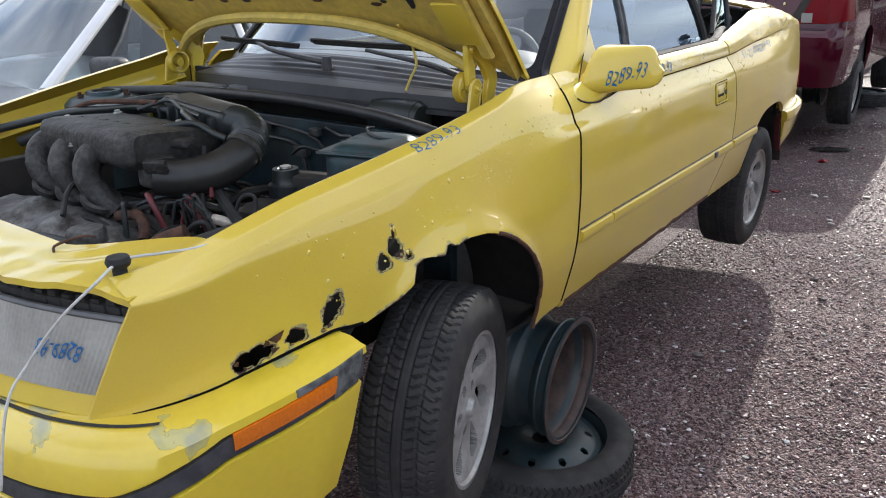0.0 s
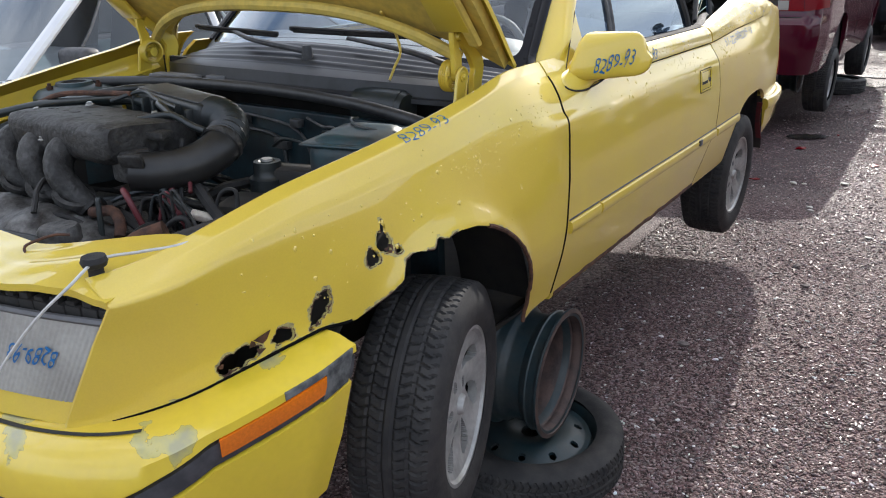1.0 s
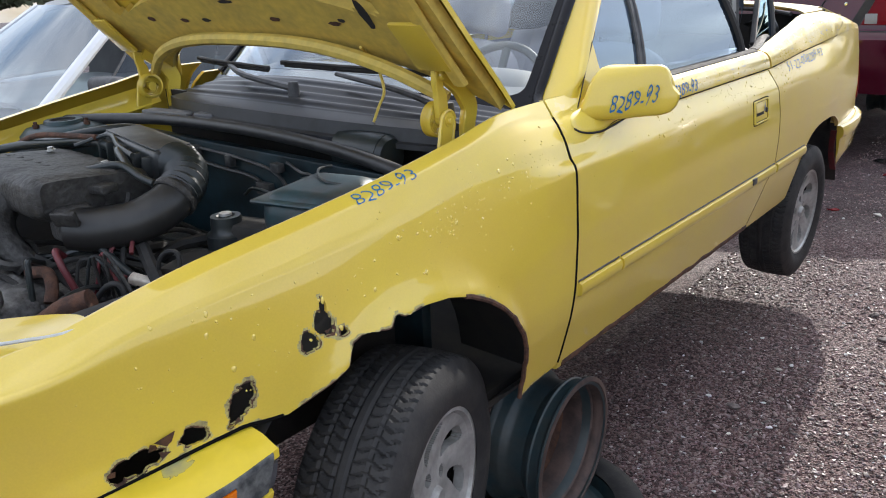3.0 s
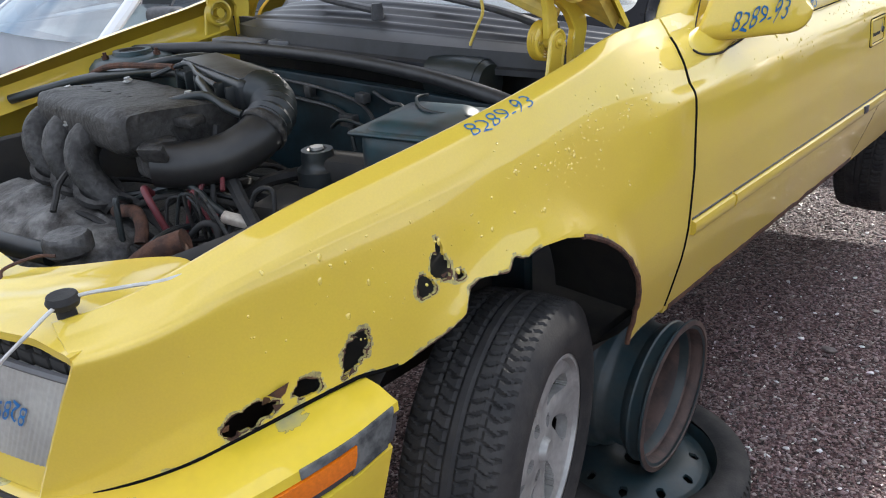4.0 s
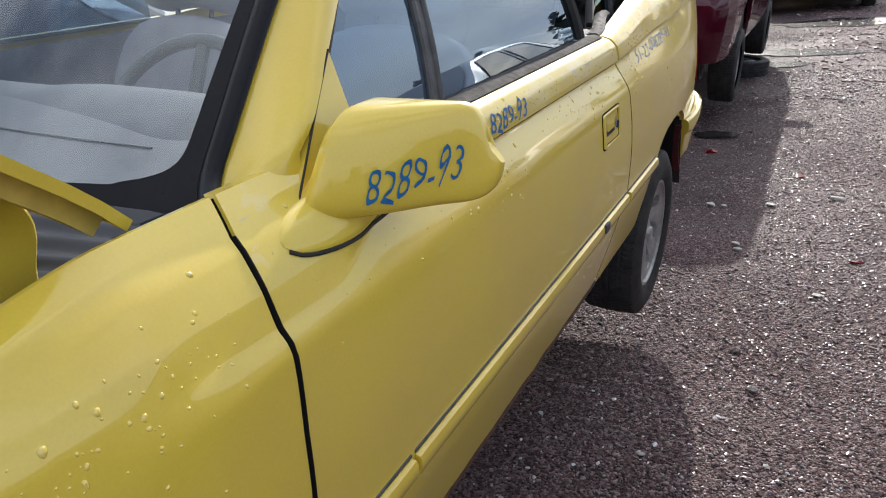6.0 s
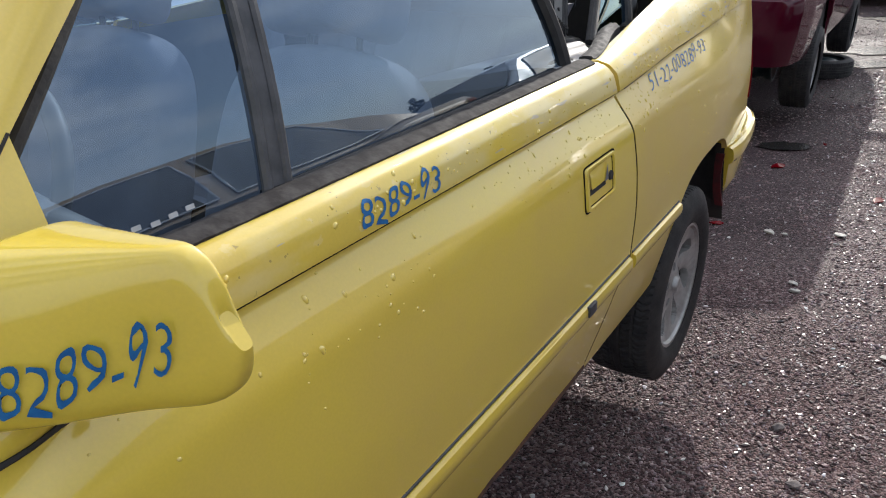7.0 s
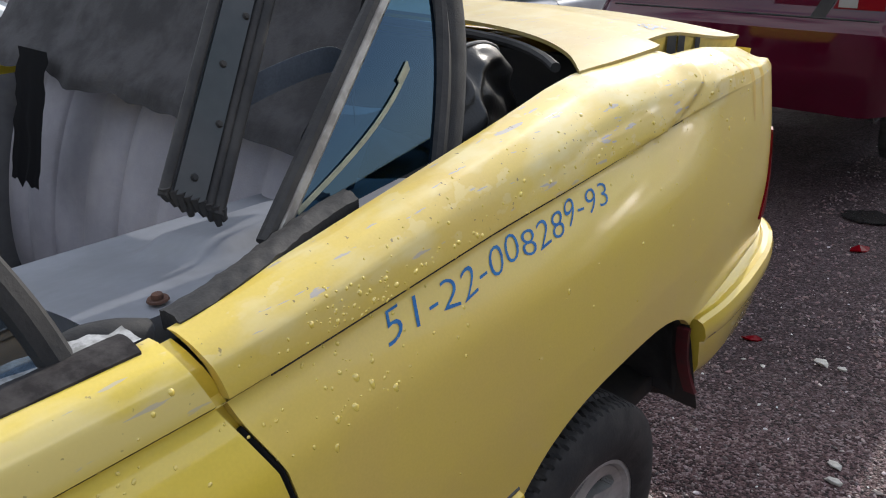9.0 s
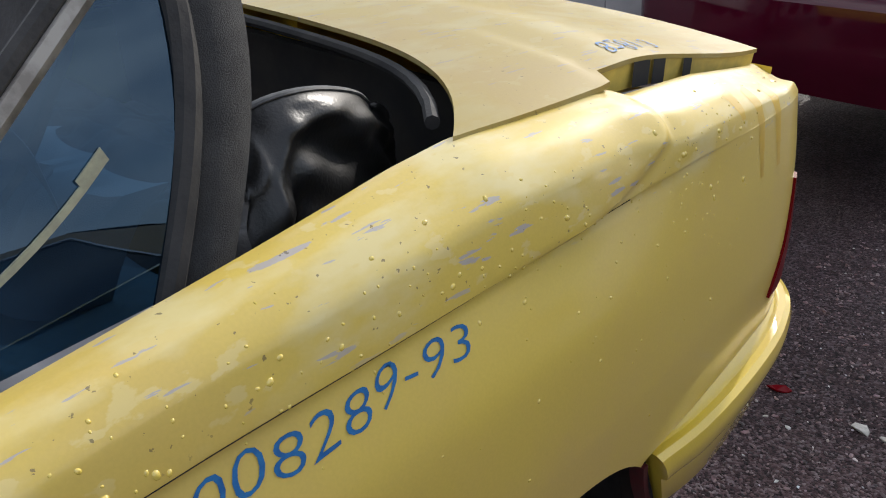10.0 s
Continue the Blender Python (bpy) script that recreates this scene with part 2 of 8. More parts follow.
def tube(bm, points, radius, sides=8, steps=5, ridge=0.0, flat=1.0):
    """A tube swept along the points; ridge: bellows depth; radius may be a list for a taper."""
    line = spline(points, steps) if steps > 1 else [Vector(p) for p in points]
    up = Vector((0.03, 0.02, 1))
    rings = []
    for i, c in enumerate(line):
        d = (line[min(i + 1, len(line) - 1)] - line[max(i - 1, 0)]).normalized()
        s = d.cross(up)
        s = s.normalized() if s.length > 1e-3 else Vector((1, 0, 0))
        u = s.cross(d)
        f = i / max(len(line) - 1, 1)
        r = radius if not isinstance(radius, (tuple, list)) else radius[0] + (radius[1] - radius[0]) * f
        r += ridge * (i % 2)
        rings.append([bm.verts.new(c + r * (math.cos(2 * math.pi * k / sides) * s + flat * math.sin(2 * math.pi * k / sides) * u)) for k in range(sides)])
    for a, b in zip(rings, rings[1:]):
        for k in range(sides):
            bm.faces.new((a[k], a[(k + 1) % sides], b[(k + 1) % sides], b[k]))
    bm.faces.new(rings[0][::-1])
    bm.faces.new(rings[-1])
    return bm


def lathe(bm, profile, m, sides=48, a0=0.0, a1=1.0):
    """Turns (radius, height) pairs round the z axis of the pose m."""
    closed = a1 - a0 >= 1
    n = sides
    rings = [[bm.verts.new(m @ Vector((r * math.cos(2 * math.pi * (a0 + (a1 - a0) * k / n)), r * math.sin(2 * math.pi * (a0 + (a1 - a0) * k / n)), h))) for k in range(n + (not closed))] for r, h in profile]
    for a, b in zip(rings, rings[1:]):
        for k in range(n):
            bm.faces.new((a[k], a[(k + 1) % len(a)], b[(k + 1) % len(a)], b[k]))
    return bm


def rim_edges(bm, off, inset=0.0):
    """Turns the open edges of a panel inwards by off."""
    es = [e for e in bm.edges if e.is_boundary]
    r = bmesh.ops.extrude_edge_only(bm, edges=es)
    bmesh.ops.translate(bm, vec=off, verts=[v for v in r["geom"] if isinstance(v, bmesh.types.BMVert)])
    return bm


def mirrored(bm):
    """The same panel for the other side of the car."""
    c = bm.copy()
    for v in c.verts:
        v.co.x = 2 * XC - v.co.x
    bmesh.ops.reverse_faces(c, faces=c.faces)
    return c


def lerp(a, b, t):
    return a + (b - a) * t


def ease(a, b, x):
    """0 at a, 1 at b, smooth between; a may be above b."""
    t = min(max((x - a) / (b - a), 0.0), 1.0)
    return t * t * (3 - 2 * t)


def table(x, *pairs):
    """Straight-line table look-up with eased corners."""
    if x <= pairs[0][0]:
        return pairs[0][1]
    for (x0, y0), (x1, y1) in zip(pairs, pairs[1:]):
        if x <= x1:
            return y0 + (y1 - y0) * (x - x0) / (x1 - x0)
    return pairs[-1][1]


# ---- ground ----
SLOPE = 0.0787


def ground_z(x, y):
    fade = 1 - ease(3.0, 9.0, abs(x - 0.06))
    return SLOPE * (x - 0.064) * (0.35 + 0.65 * fade)


def gravel_material():
    m = bpy.data.materials.new("gravel")
    m.use_nodes = True
    n, l = m.node_tree.nodes, m.node_tree.links
    b = n["Principled BSDF"]
    co = n.new("ShaderNodeTexCoord")

    def noise_node(scale, detail, rough=0.6):
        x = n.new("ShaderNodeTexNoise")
        x.inputs["Scale"].default_value, x.inputs["Detail"].default_value, x.inputs["Roughness"].default_value = scale, detail, rough
        l.new(co.outputs["Object"], x.inputs["Vector"])
        return x

    vo = n.new("ShaderNodeTexVoronoi")
    vo.inputs["Scale"].default_value = 130
    v2 = n.new("ShaderNodeTexVoronoi")
    v2.inputs["Scale"].default_value = 190
    for v in (vo, v2):
        l.new(co.outputs["Object"], v.inputs["Vector"])
    big, wet = noise_node(1.3, 5), noise_node(0.55, 6)
    ra = n.new("ShaderNodeValToRGB")
    ra.color_ramp.interpolation = "LINEAR"
    ra.color_ramp.elements[0].color, ra.color_ramp.elements[1].color = (0.020, 0.014, 0.0145, 1), (0.36, 0.29, 0.285, 1)
    e = ra.color_ramp.elements.new(0.45)
    e.color = (0.105, 0.060, 0.061, 1)
    e = ra.color_ramp.elements.new(0.78)
    e.color = (0.21, 0.135, 0.135, 1)
    sep = n.new("ShaderNodeSeparateColor")
    l.new(vo.outputs["Color"], sep.inputs["Color"])
    l.new(sep.outputs[0], ra.inputs["Fac"])
    mx = n.new("ShaderNodeMix")
    mx.data_type, mx.blend_type = "RGBA", "MULTIPLY"
    mx.inputs[0].default_value = 0.55
    rb = n.new("ShaderNodeValToRGB")
    rb.color_ramp.elements[0].position, rb.color_ramp.elements[1].position = 0.35, 0.65
    rb.color_ramp.elements[0].color = (0.6, 0.56, 0.57, 1)
    l.new(big.outputs["Fac"], rb.inputs["Fac"])
    l.new(ra.outputs["Color"], mx.inputs[6])
    l.new(rb.outputs["Color"], mx.inputs[7])
    # ground darkened for wet round the puddles and for car shade, with an uneven edge
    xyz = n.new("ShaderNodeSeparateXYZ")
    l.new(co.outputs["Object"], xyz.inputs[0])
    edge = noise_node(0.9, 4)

    def wet_shade_ramp(axis, k, a, c):
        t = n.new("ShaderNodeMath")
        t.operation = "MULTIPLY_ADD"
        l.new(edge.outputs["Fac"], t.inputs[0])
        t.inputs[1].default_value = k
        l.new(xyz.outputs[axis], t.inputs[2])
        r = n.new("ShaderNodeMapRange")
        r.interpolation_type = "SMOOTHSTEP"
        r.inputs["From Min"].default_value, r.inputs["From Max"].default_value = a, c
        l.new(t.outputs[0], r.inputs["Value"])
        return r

    sy, sx = wet_shade_ramp("Y", 1.6, 3.9, 5.2), wet_shade_ramp("X", 1.2, 1.15, 0.65)
    wet_shade = n.new("ShaderNodeMath")
    wet_shade.operation = "MULTIPLY"
    l.new(sy.outputs[0], wet_shade.inputs[0])
    l.new(sx.outputs[0], wet_shade.inputs[1])
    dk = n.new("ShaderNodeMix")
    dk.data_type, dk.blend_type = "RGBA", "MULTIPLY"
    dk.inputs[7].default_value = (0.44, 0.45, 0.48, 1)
    l.new(wet_shade.outputs[0], dk.inputs[0])
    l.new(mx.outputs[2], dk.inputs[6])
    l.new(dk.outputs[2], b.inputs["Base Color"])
    rw = n.new("ShaderNodeMapRange")
    rw.inputs["From Min"].default_value, rw.inputs["From Max"].default_value = 0.4, 0.6
    rw.inputs["To Min"].default_value, rw.inputs["To Max"].default_value = 0.42, 0.75
    l.new(wet.outputs["Fac"], rw.inputs["Value"])
    l.new(rw.outputs["Result"], b.inputs["Roughness"])
    b.inputs["Specular IOR Level"].default_value = 0.2
    ad = n.new("ShaderNodeMath")
    ad.operation = "MULTIPLY_ADD"
    ad.inputs[1].default_value = 0.5
    l.new(v2.outputs["Distance"], ad.inputs[0])
    l.new(vo.outputs["Distance"], ad.inputs[2])
    bp = n.new("ShaderNodeBump")
    bp.invert = True
    bp.inputs["Strength"].default_value, bp.inputs["Distance"].default_value = 1.0, 0.006
    l.new(ad.outputs[0], bp.inputs["Height"])
    l.new(bp.outputs["Normal"], b.inputs["Normal"])
    return m


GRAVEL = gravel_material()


def ground():
    bm = bmesh.new()
    xs = sorted({*(-400, -150, -60, -25, -12, -9, 9, 12, 25, 60, 150, 400), *(x * 0.25 for x in range(-30, 31))})
    ys = sorted({*(-400, -150, -60, -25, -10, 16, 25, 60, 150, 400), *(-6 + y * 0.25 for y in range(0, 81))})
    vs = [[bm.verts.new((x, y, ground_z(x, y) + (0.012 * noise.noise((x * 0.9, y * 0.9, 0)) if abs(x) < 9 and -8 < y < 15 else 0))) for y in ys] for x in xs]
    for i in range(len(xs) - 1):
        for j in range(len(ys) - 1):
            bm.faces.new((vs[i][j], vs[i + 1][j], vs[i + 1][j + 1], vs[i][j + 1]))
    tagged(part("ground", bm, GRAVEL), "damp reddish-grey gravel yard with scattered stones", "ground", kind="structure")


ground()

# ---- yellow convertible: the shape of its skin ----
XC = -0.82


def plan(y):
    """How far the flank lies inside its widest line."""
    f = max(0.0, 0.15 - y)
    c = max(0.0, -0.60 - y)
    r = max(0.0, y - 2.3)
    e = max(0.0, y - 3.28)
    return -(0.21 * f * f + 1.9 * c * c + 0.062 * r * r + 1.2 * e * e)


def top_z(y):
    return table(y, (-0.8, 1.02), (-0.57, 1.052), (0.0, 1.142), (0.42, 1.208), (0.50, 1.222), (1.84, 1.222), (2.08, 1.246), (2.35, 1.273), (2.60, 1.300), (2.84, 1.299), (2.875, 1.295), (2.895, 1.286), (3.0, 1.279), (3.1, 1.270), (3.4, 1.222))


def pinch_z(y):
    return table(y, (-0.8, 0.99), (0.0, 1.095), (0.45, 1.15), (0.6, 1.160), (1.84, 1.160), (2.25, 1.180), (2.75, 1.196), (2.95, 1.204), (3.4, 1.19))


def section(y):
    """Control points (x, z) of the flank at y, from the sill to the inner top edge."""
    f = 1 - ease(0.34, 0.60, y)          # wing
    q = ease(1.86, 2.35, y)              # quarter
    e = ease(2.66, 3.16, y)               # past the end of the shoulder line
    run = min(max((y - 1.80) / 0.72, 0.0), 1.0)
    past = ease(2.86, 2.90, y)           # behind the step beside the boot lid
    flat = ease(2.78, 2.95, y)           # the plain rear corner
    zt, zp = top_z(y), pinch_z(y)
    zc = lerp(1.085, table(y, (-0.75, 0.998), (-0.45, 1.032), (-0.2, 1.052), (0.1, 1.066), (0.5, 1.090)), f)
    lift = ease(-0.75, -0.35, y)
    k = 1 - 0.26 * ease(-0.25, -0.75, y)
    tuck = 0.028 * (1 - ease(-0.5, -0.15, y))
    groove = 0.006 * (1 - f) * (1 - e)
    lean = f * (1 - ease(0.10, 0.44, y)) * ease(-0.75, -0.5, y)
    edge = (-0.014 - 0.028 * lean, zc)
    top = (-0.088 * k, zt - 0.010 + 0.032 * lift)
    door = [(-0.048 - groove - 0.01 * q + 0.016 * e + 0.006 * flat, zp - 0.004), (-0.044 - 0.012 * q + 0.010 * e + 0.008 * flat, zp + 0.004), (-0.050 - 0.024 * q + 0.026 * flat, lerp(zp, zt, 0.62 - 0.16 * flat)), (-0.062 - 0.055 * run + 0.043 * flat, zt - 0.007 - 0.010 * flat), (-0.082 - (0.074 - 0.034 * past) * run, zt)]
    wing = [(lerp(edge[0], top[0], t) + 0.009 * math.sin(math.pi * t), lerp(edge[1], top[1], t)) for t in (0.40, 0.60, 0.84)] + [top, (-0.120 * k, zt + 0.030 * lift)]
    cowl = [(-0.034, 1.115), (-0.049, 1.150), (-0.073, 1.186), (-0.098, 1.212), (-0.121, 1.233)]
    w = ease(0.18, 0.49, y) * (1 - ease(0.58, 0.72, y))
    upper = [(lerp(lerp(g[0], h[0], f), c[0], w), lerp(lerp(g[1], h[1], f), c[1], w)) for g, h, c in zip(door, wing, cowl)]
    return [(-0.045, 0.55), (-0.030, 0.62), (-0.006, 0.74), (0.0 - tuck, 0.81), (-0.002 - 0.012 * lean - tuck * 0.8, 0.94), (lerp(-0.018, edge[0], f), zc)] + upper


CURVES = {}


def curve(y):
    """The flank's section at y, finely sampled: v, x and z."""
    key = round(y, 3)
    if key not in CURVES:
        c = np.array(section(key))
        v = np.linspace(0, 1, 161)
        t = v * (len(c) - 1)
        i = np.minimum(t.astype(int), len(c) - 2)
        t = (t - i)[:, None]
        p, q, d, e = c[np.maximum(i - 1, 0)], c[i], c[i + 1], c[np.minimum(i + 2, len(c) - 1)]
        w = 0.5 * (2 * q + (d - p) * t + (2 * p - 5 * q + 4 * d - e) * t ** 2 + (3 * q - p - 3 * d + e) * t ** 3)
        w = 0.5 * w + 0.5 * (q + (d - q) * t)
        soft = max(1 - ease(0.32, 0.52, y), ease(2.84, 2.98, y))
        if soft > 0:
            pad = np.concatenate([np.repeat(w[:1], 2, 0), w, np.repeat(w[-1:], 2, 0)])
            mean = sum(pad[j : j + 161] for j in range(5)) / 5
            ends = np.minimum(np.minimum(np.arange(161), 160 - np.arange(161)) / 2, 1)[:, None]
            w = w + (mean - w) * 0.55 * soft * ends
        z = np.maximum.accumulate(w[:, 1])
        flare = 0.013 * ease(-0.31, -0.22, key) * (1 - ease(0.24, 0.34, key)) * np.exp(-(np.maximum(z - arch_line(key), 0.0) / 0.036) ** 1.6)
        # the shoulder stands proud of the rear corner and ends in a round leaf
        climb = 1 - max(0.0, 1 - min(max((key - 2.68) / 0.225, 0.0), 1.0) ** 2) ** 0.5
        foot = lerp(pinch_z(key), top_z(key), climb)
        rise = np.clip((z - foot + 0.004) / 0.014, 0.0, 1.0)
        inner = np.clip((top_z(key) - z) / 0.014, 0.0, 1.0)
        proud = 0.011 * ease(2.50, 2.74, key) * rise * rise * (3 - 2 * rise) * inner * (1 - ease(2.88, 2.905, key))
        CURVES[key] = (v, w[:, 0] + plan(key) + flare + proud, z)
    return CURVES[key]


def skin(y, v):
    """The point of the flank at y and v (0 the sill, 1 the inner top edge)."""
    k = math.floor(y * 250) / 250
    f = (y - k) * 250
    (vs, xa, za), (_, xb, zb) = curve(k), curve(k + 0.004)
    i = min(max(int(v * 160), 0), 159)
    g = min(max(v, 0.0), 1.0) * 160 - i
    x = (xa[i] + (xa[i + 1] - xa[i]) * g) * (1 - f) + (xb[i] + (xb[i + 1] - xb[i]) * g) * f
    z = (za[i] + (za[i + 1] - za[i]) * g) * (1 - f) + (zb[i] + (zb[i + 1] - zb[i]) * g) * f
    return Vector((float(x), y, float(z)))


def v_at(y, z):
    vs, _, zs = curve(y)
    return float(np.interp(z, zs, vs))


def on_flank(y, z, out=0.0):
    """The point of the flank at (y, z), lifted by out along its normal, with the normal."""
    v = v_at(y, z)
    p = skin(y, v)
    n = (skin(y + 0.01, v) - skin(y - 0.01, v)).cross(skin(y, min(v + 0.01, 1)) - skin(y, v - 0.01)).normalized()
    if n.x < 0:
        n = -n
    return p + out * n, n


def arch(y, c, half, base, top, power=2.6):
    d = abs(y - c) / half
    return base + (top - base) * (1 - d ** power) ** (1 / power) if d < 1 else 0.0


def panel(yf, yr, zb, nu, nv, holes=()):
    """A body panel between the gap lines yf(z) and yr(z), above zb(y)."""
    def along(y, v):
        low, mid = v_at(y, zb(y)), v_at(y, 0.96)
        return lerp(low, mid, v / 0.45) if v < 0.45 else lerp(mid, 1.0, (v - 0.45) / 0.55)

    def at(u, v):
        y = lerp(yf(0.9), yr(0.9), u)
        for _ in range(3):
            p = skin(y, along(y, v))
            y = lerp(yf(p.z), yr(p.z), u)
        return skin(y, along(y, v))

    bm = grid(at, nu, nv)
    gone = []
    for v in bm.verts:
        for hy, hz, ry, rz, lean in holes:
            dy, dz = v.co.y - hy, v.co.z - hz
            dy, dz = dy * math.cos(lean) + dz * math.sin(lean), dz * math.cos(lean) - dy * math.sin(lean)
            w = 1 + 0.55 * noise.noise((v.co.y * 55, v.co.z * 55, 3.0)) + 0.3 * noise.noise((v.co.y * 140, v.co.z * 140, 7.0))
            if (dy / ry) ** 2 + (dz / rz) ** 2 < w * w:
                gone.append(v)
                break
    if gone:
        bmesh.ops.delete(bm, geom=gone, context="VERTS")
        ring = [v for v in bm.verts if v.is_boundary and any(abs(v.co.y - h[0]) < h[2] * 2.2 and abs(v.co.z - h[1]) < h[3] * 2.2 for h in holes)]
        for _ in range(3):
            bmesh.ops.smooth_vert(bm, verts=ring, factor=0.5, use_axis_x=True, use_axis_y=True, use_axis_z=True)
    bmesh.ops.recalc_face_normals(bm, faces=bm.faces)
    if sum(f.normal.x for f in bm.faces) < 0:
        bmesh.ops.reverse_faces(bm, faces=bm.faces)
    rusted = [v.co.copy() for v in bm.verts if v.is_boundary and holes and v.co.z < 1.03 and -0.66 < v.co.y < 0.38 and (v.co.z > 0.80 or v.co.y > 0.15) and not (v.co.z > 0.84 and (v.co.y > -0.05 or -0.33 < v.co.y < -0.235 and v.co.z < 0.9))]
    old = len(bm.faces)
    for e in [e for e in bm.edges if e.is_boundary] if rusted else []:
        a, b = e.verts[0].co, e.verts[1].co
        if max(a.z, b.z) < 0.93 and (a.y > 0.15 or a.z > 0.80) and -0.3 < a.y < 0.38:
            rusted.extend(a.lerp(b, k / 10) for k in range(1, 10))
    rim_edges(bm, (-0.006, 0, -0.001) if rusted else (-0.016, 0, -0.002))
    if rusted:
        near = KDTree(len(rusted))
        for k, c in enumerate(rusted):
            near.insert(c, k)
        near.balance()
        bm.faces.ensure_lookup_table()
        for k, f in enumerate(bm.faces):
            c = f.calc_center_median()
            d = near.find(c)[2]
            reach = 0.005 + 0.009 * noise.noise((c.y * 34, c.z * 34, 2.0)) + 0.005 * noise.noise((c.y * 110, c.z * 110, 9.0))
            if k >= old and d < 0.022:
                f.material_index = 1
            elif d < reach:
                f.material_index = 1 if d < 0.35 * reach else 2
    return bm


def gap_front(z):
    return table(z, (0.55, 0.425), (0.64, 0.442), (0.82, 0.462), (1.0, 0.474), (1.06, 0.480), (1.14, 0.484), (1.20, 0.490), (1.24, 0.509))


def gap_rear(z):
    return table(z, (0.55, 1.69), (0.64, 1.735), (0.755, 1.80), (0.80, 1.868), (0.9, 1.884), (1.0, 1.888), (1.08, 1.876), (1.16, 1.842), (1.24, 1.815))


def arch_line(y):
    """The front wheel arch before rust ate into it."""
    return table(y, (-0.322, 0.853), (-0.29, 0.864), (-0.25, 0.884), (-0.21, 0.908), (-0.16, 0.930), (-0.10, 0.948), (-0.04, 0.955), (0.02, 0.949), (0.08, 0.931), (0.13, 0.905), (0.17, 0.876), (0.205, 0.840), (0.235, 0.793), (0.255, 0.745), (0.266, 0.70), (0.272, 0.60))


def wing_bottom(y):
    b = 0.605 + 0.01 * ease(0.3, 0.45, y)
    ragged = 0.0
    if -0.225 < y < -0.045:
        fade = ease(-0.225, -0.205, y) * (1 - ease(-0.085, -0.045, y))
        ragged = fade * (0.026 * ease(-0.222, -0.195, y) * (1 - ease(-0.19, -0.12, y)) + 0.003 * noise.noise((y * 60, 0, 1)) + 0.0015 * noise.noise((y * 150, 0, 5)))
        ragged += 0.010 * math.exp(-((y + 0.105) / 0.012) ** 2)
    if y > 0.2:
        ragged += 0.006 * noise.noise((y * 90, 0, 4))
    if y < -0.322:
        return 0.857 + 0.16 * min(y + 0.386, 0.0) - 0.004 * ease(-0.40, -0.34, y)
    a = arch_line(y) if y < 0.272 else 0.0
    return max(b, a + ragged)


def quarter_bottom(y):
    b = table(y, (1.6, 0.60), (2.15, 0.60), (2.85, 0.80), (3.4, 0.80))
    return max(b, arch(y, 2.53, 0.352, 0.58, 0.872, 2.8), 0.80 if y > 2.82 else 0)


car = thing("convertible_car", "faded yellow convertible with open bonnet and rusted wing, on a stand", "car")
HOLES = [(-0.237, 0.985, 0.015, 0.016, 0.3), (-0.268, 0.959, 0.013, 0.014, 0.0), (-0.231, 1.010, 0.0035, 0.009, 0.2), (-0.390, 0.897, 0.014, 0.030, -0.55), (-0.462, 0.870, 0.018, 0.013, 0.1), (-0.545, 0.856, 0.034, 0.017, 0.15), (-0.205, 0.958, 0.006, 0.004, 0)]
wing_bm = panel(lambda z: -0.717 - 0.33 * (1.006 - z), lambda z: gap_front(z) - 0.0045, wing_bottom, 600, 280, HOLES)
wing_r = panel(lambda z: -0.735, lambda z: gap_front(z) - 0.003, wing_bottom, 60, 26)
far_wing = mirrored(wing_r)
bmesh.ops.translate(far_wing, vec=(0, 0, 0.032), verts=far_wing.verts)
part("wing", far_wing, YELLOW, car)
wing_part = part("wing", wing_bm, YELLOW, car, "yellow front wing with rust holes and peeling paint")
wing_part.data.materials.append(RUST)
wing_part.data.materials.append(material("peeled_primer", (0.50, 0.43, 0.15), 0.7, second=(0.20, 0.17, 0.10), scale=90, low=0.35, high=0.6))
flake_rnd = random.Random(8)
for fy, fz, size, turn in ((-0.508, 0.872, 0.022, 50), (-0.520, 0.868, 0.014, 100), (-0.512, 0.856, 0.012, 10), (-0.575, 0.852, 0.010, 160), (-0.395, 0.872, 0.009, 200), (-0.238, 0.968, 0.008, 30)):
    p, n = on_flank(fy, fz)
    bm = bmesh.new()
    d = Vector((0, math.cos(radians(turn)), math.sin(radians(turn))))
    e = n.cross(d)
    ring = [p - e * size * 0.45, p + e * size * 0.45, p + d * size * 0.7 + e * size * 0.2 + n * size * 0.25, p + d * size * 1.3 + n * size * 0.6, p + d * size * 0.5 - e * size * 0.4 + n * size * 0.2]
    bm.faces.new([bm.verts.new(q + n * 0.0008 + Vector((0, flake_rnd.uniform(-1, 1), flake_rnd.uniform(-1, 1))) * size * 0.12) for q in ring])
    part("rust_flake", rim_edges(bm, (-0.0012, 0, 0)), RUST, wing_part, "bent flake of rusted metal", smooth=False)
door_bm = panel(lambda z: gap_front(z) + 0.0035, lambda z: gap_rear(z) - 0.004, lambda y: 0.60 + 0.004 * noise.noise((y * 30, 2, 0)), 120, 70)
part("door_panel", mirrored(door_bm), YELLOW, car)
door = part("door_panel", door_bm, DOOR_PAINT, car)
quarter_bm = panel(lambda z: gap_rear(z) + 0.004 + 0.010 * ease(1.12, 1.20, z), lambda z: 3.395 + 0.03 * (1.0 - z), quarter_bottom, 150, 80)
part("quarter_panel", mirrored(quarter_bm), YELLOW, car)
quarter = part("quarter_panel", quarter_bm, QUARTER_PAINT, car)



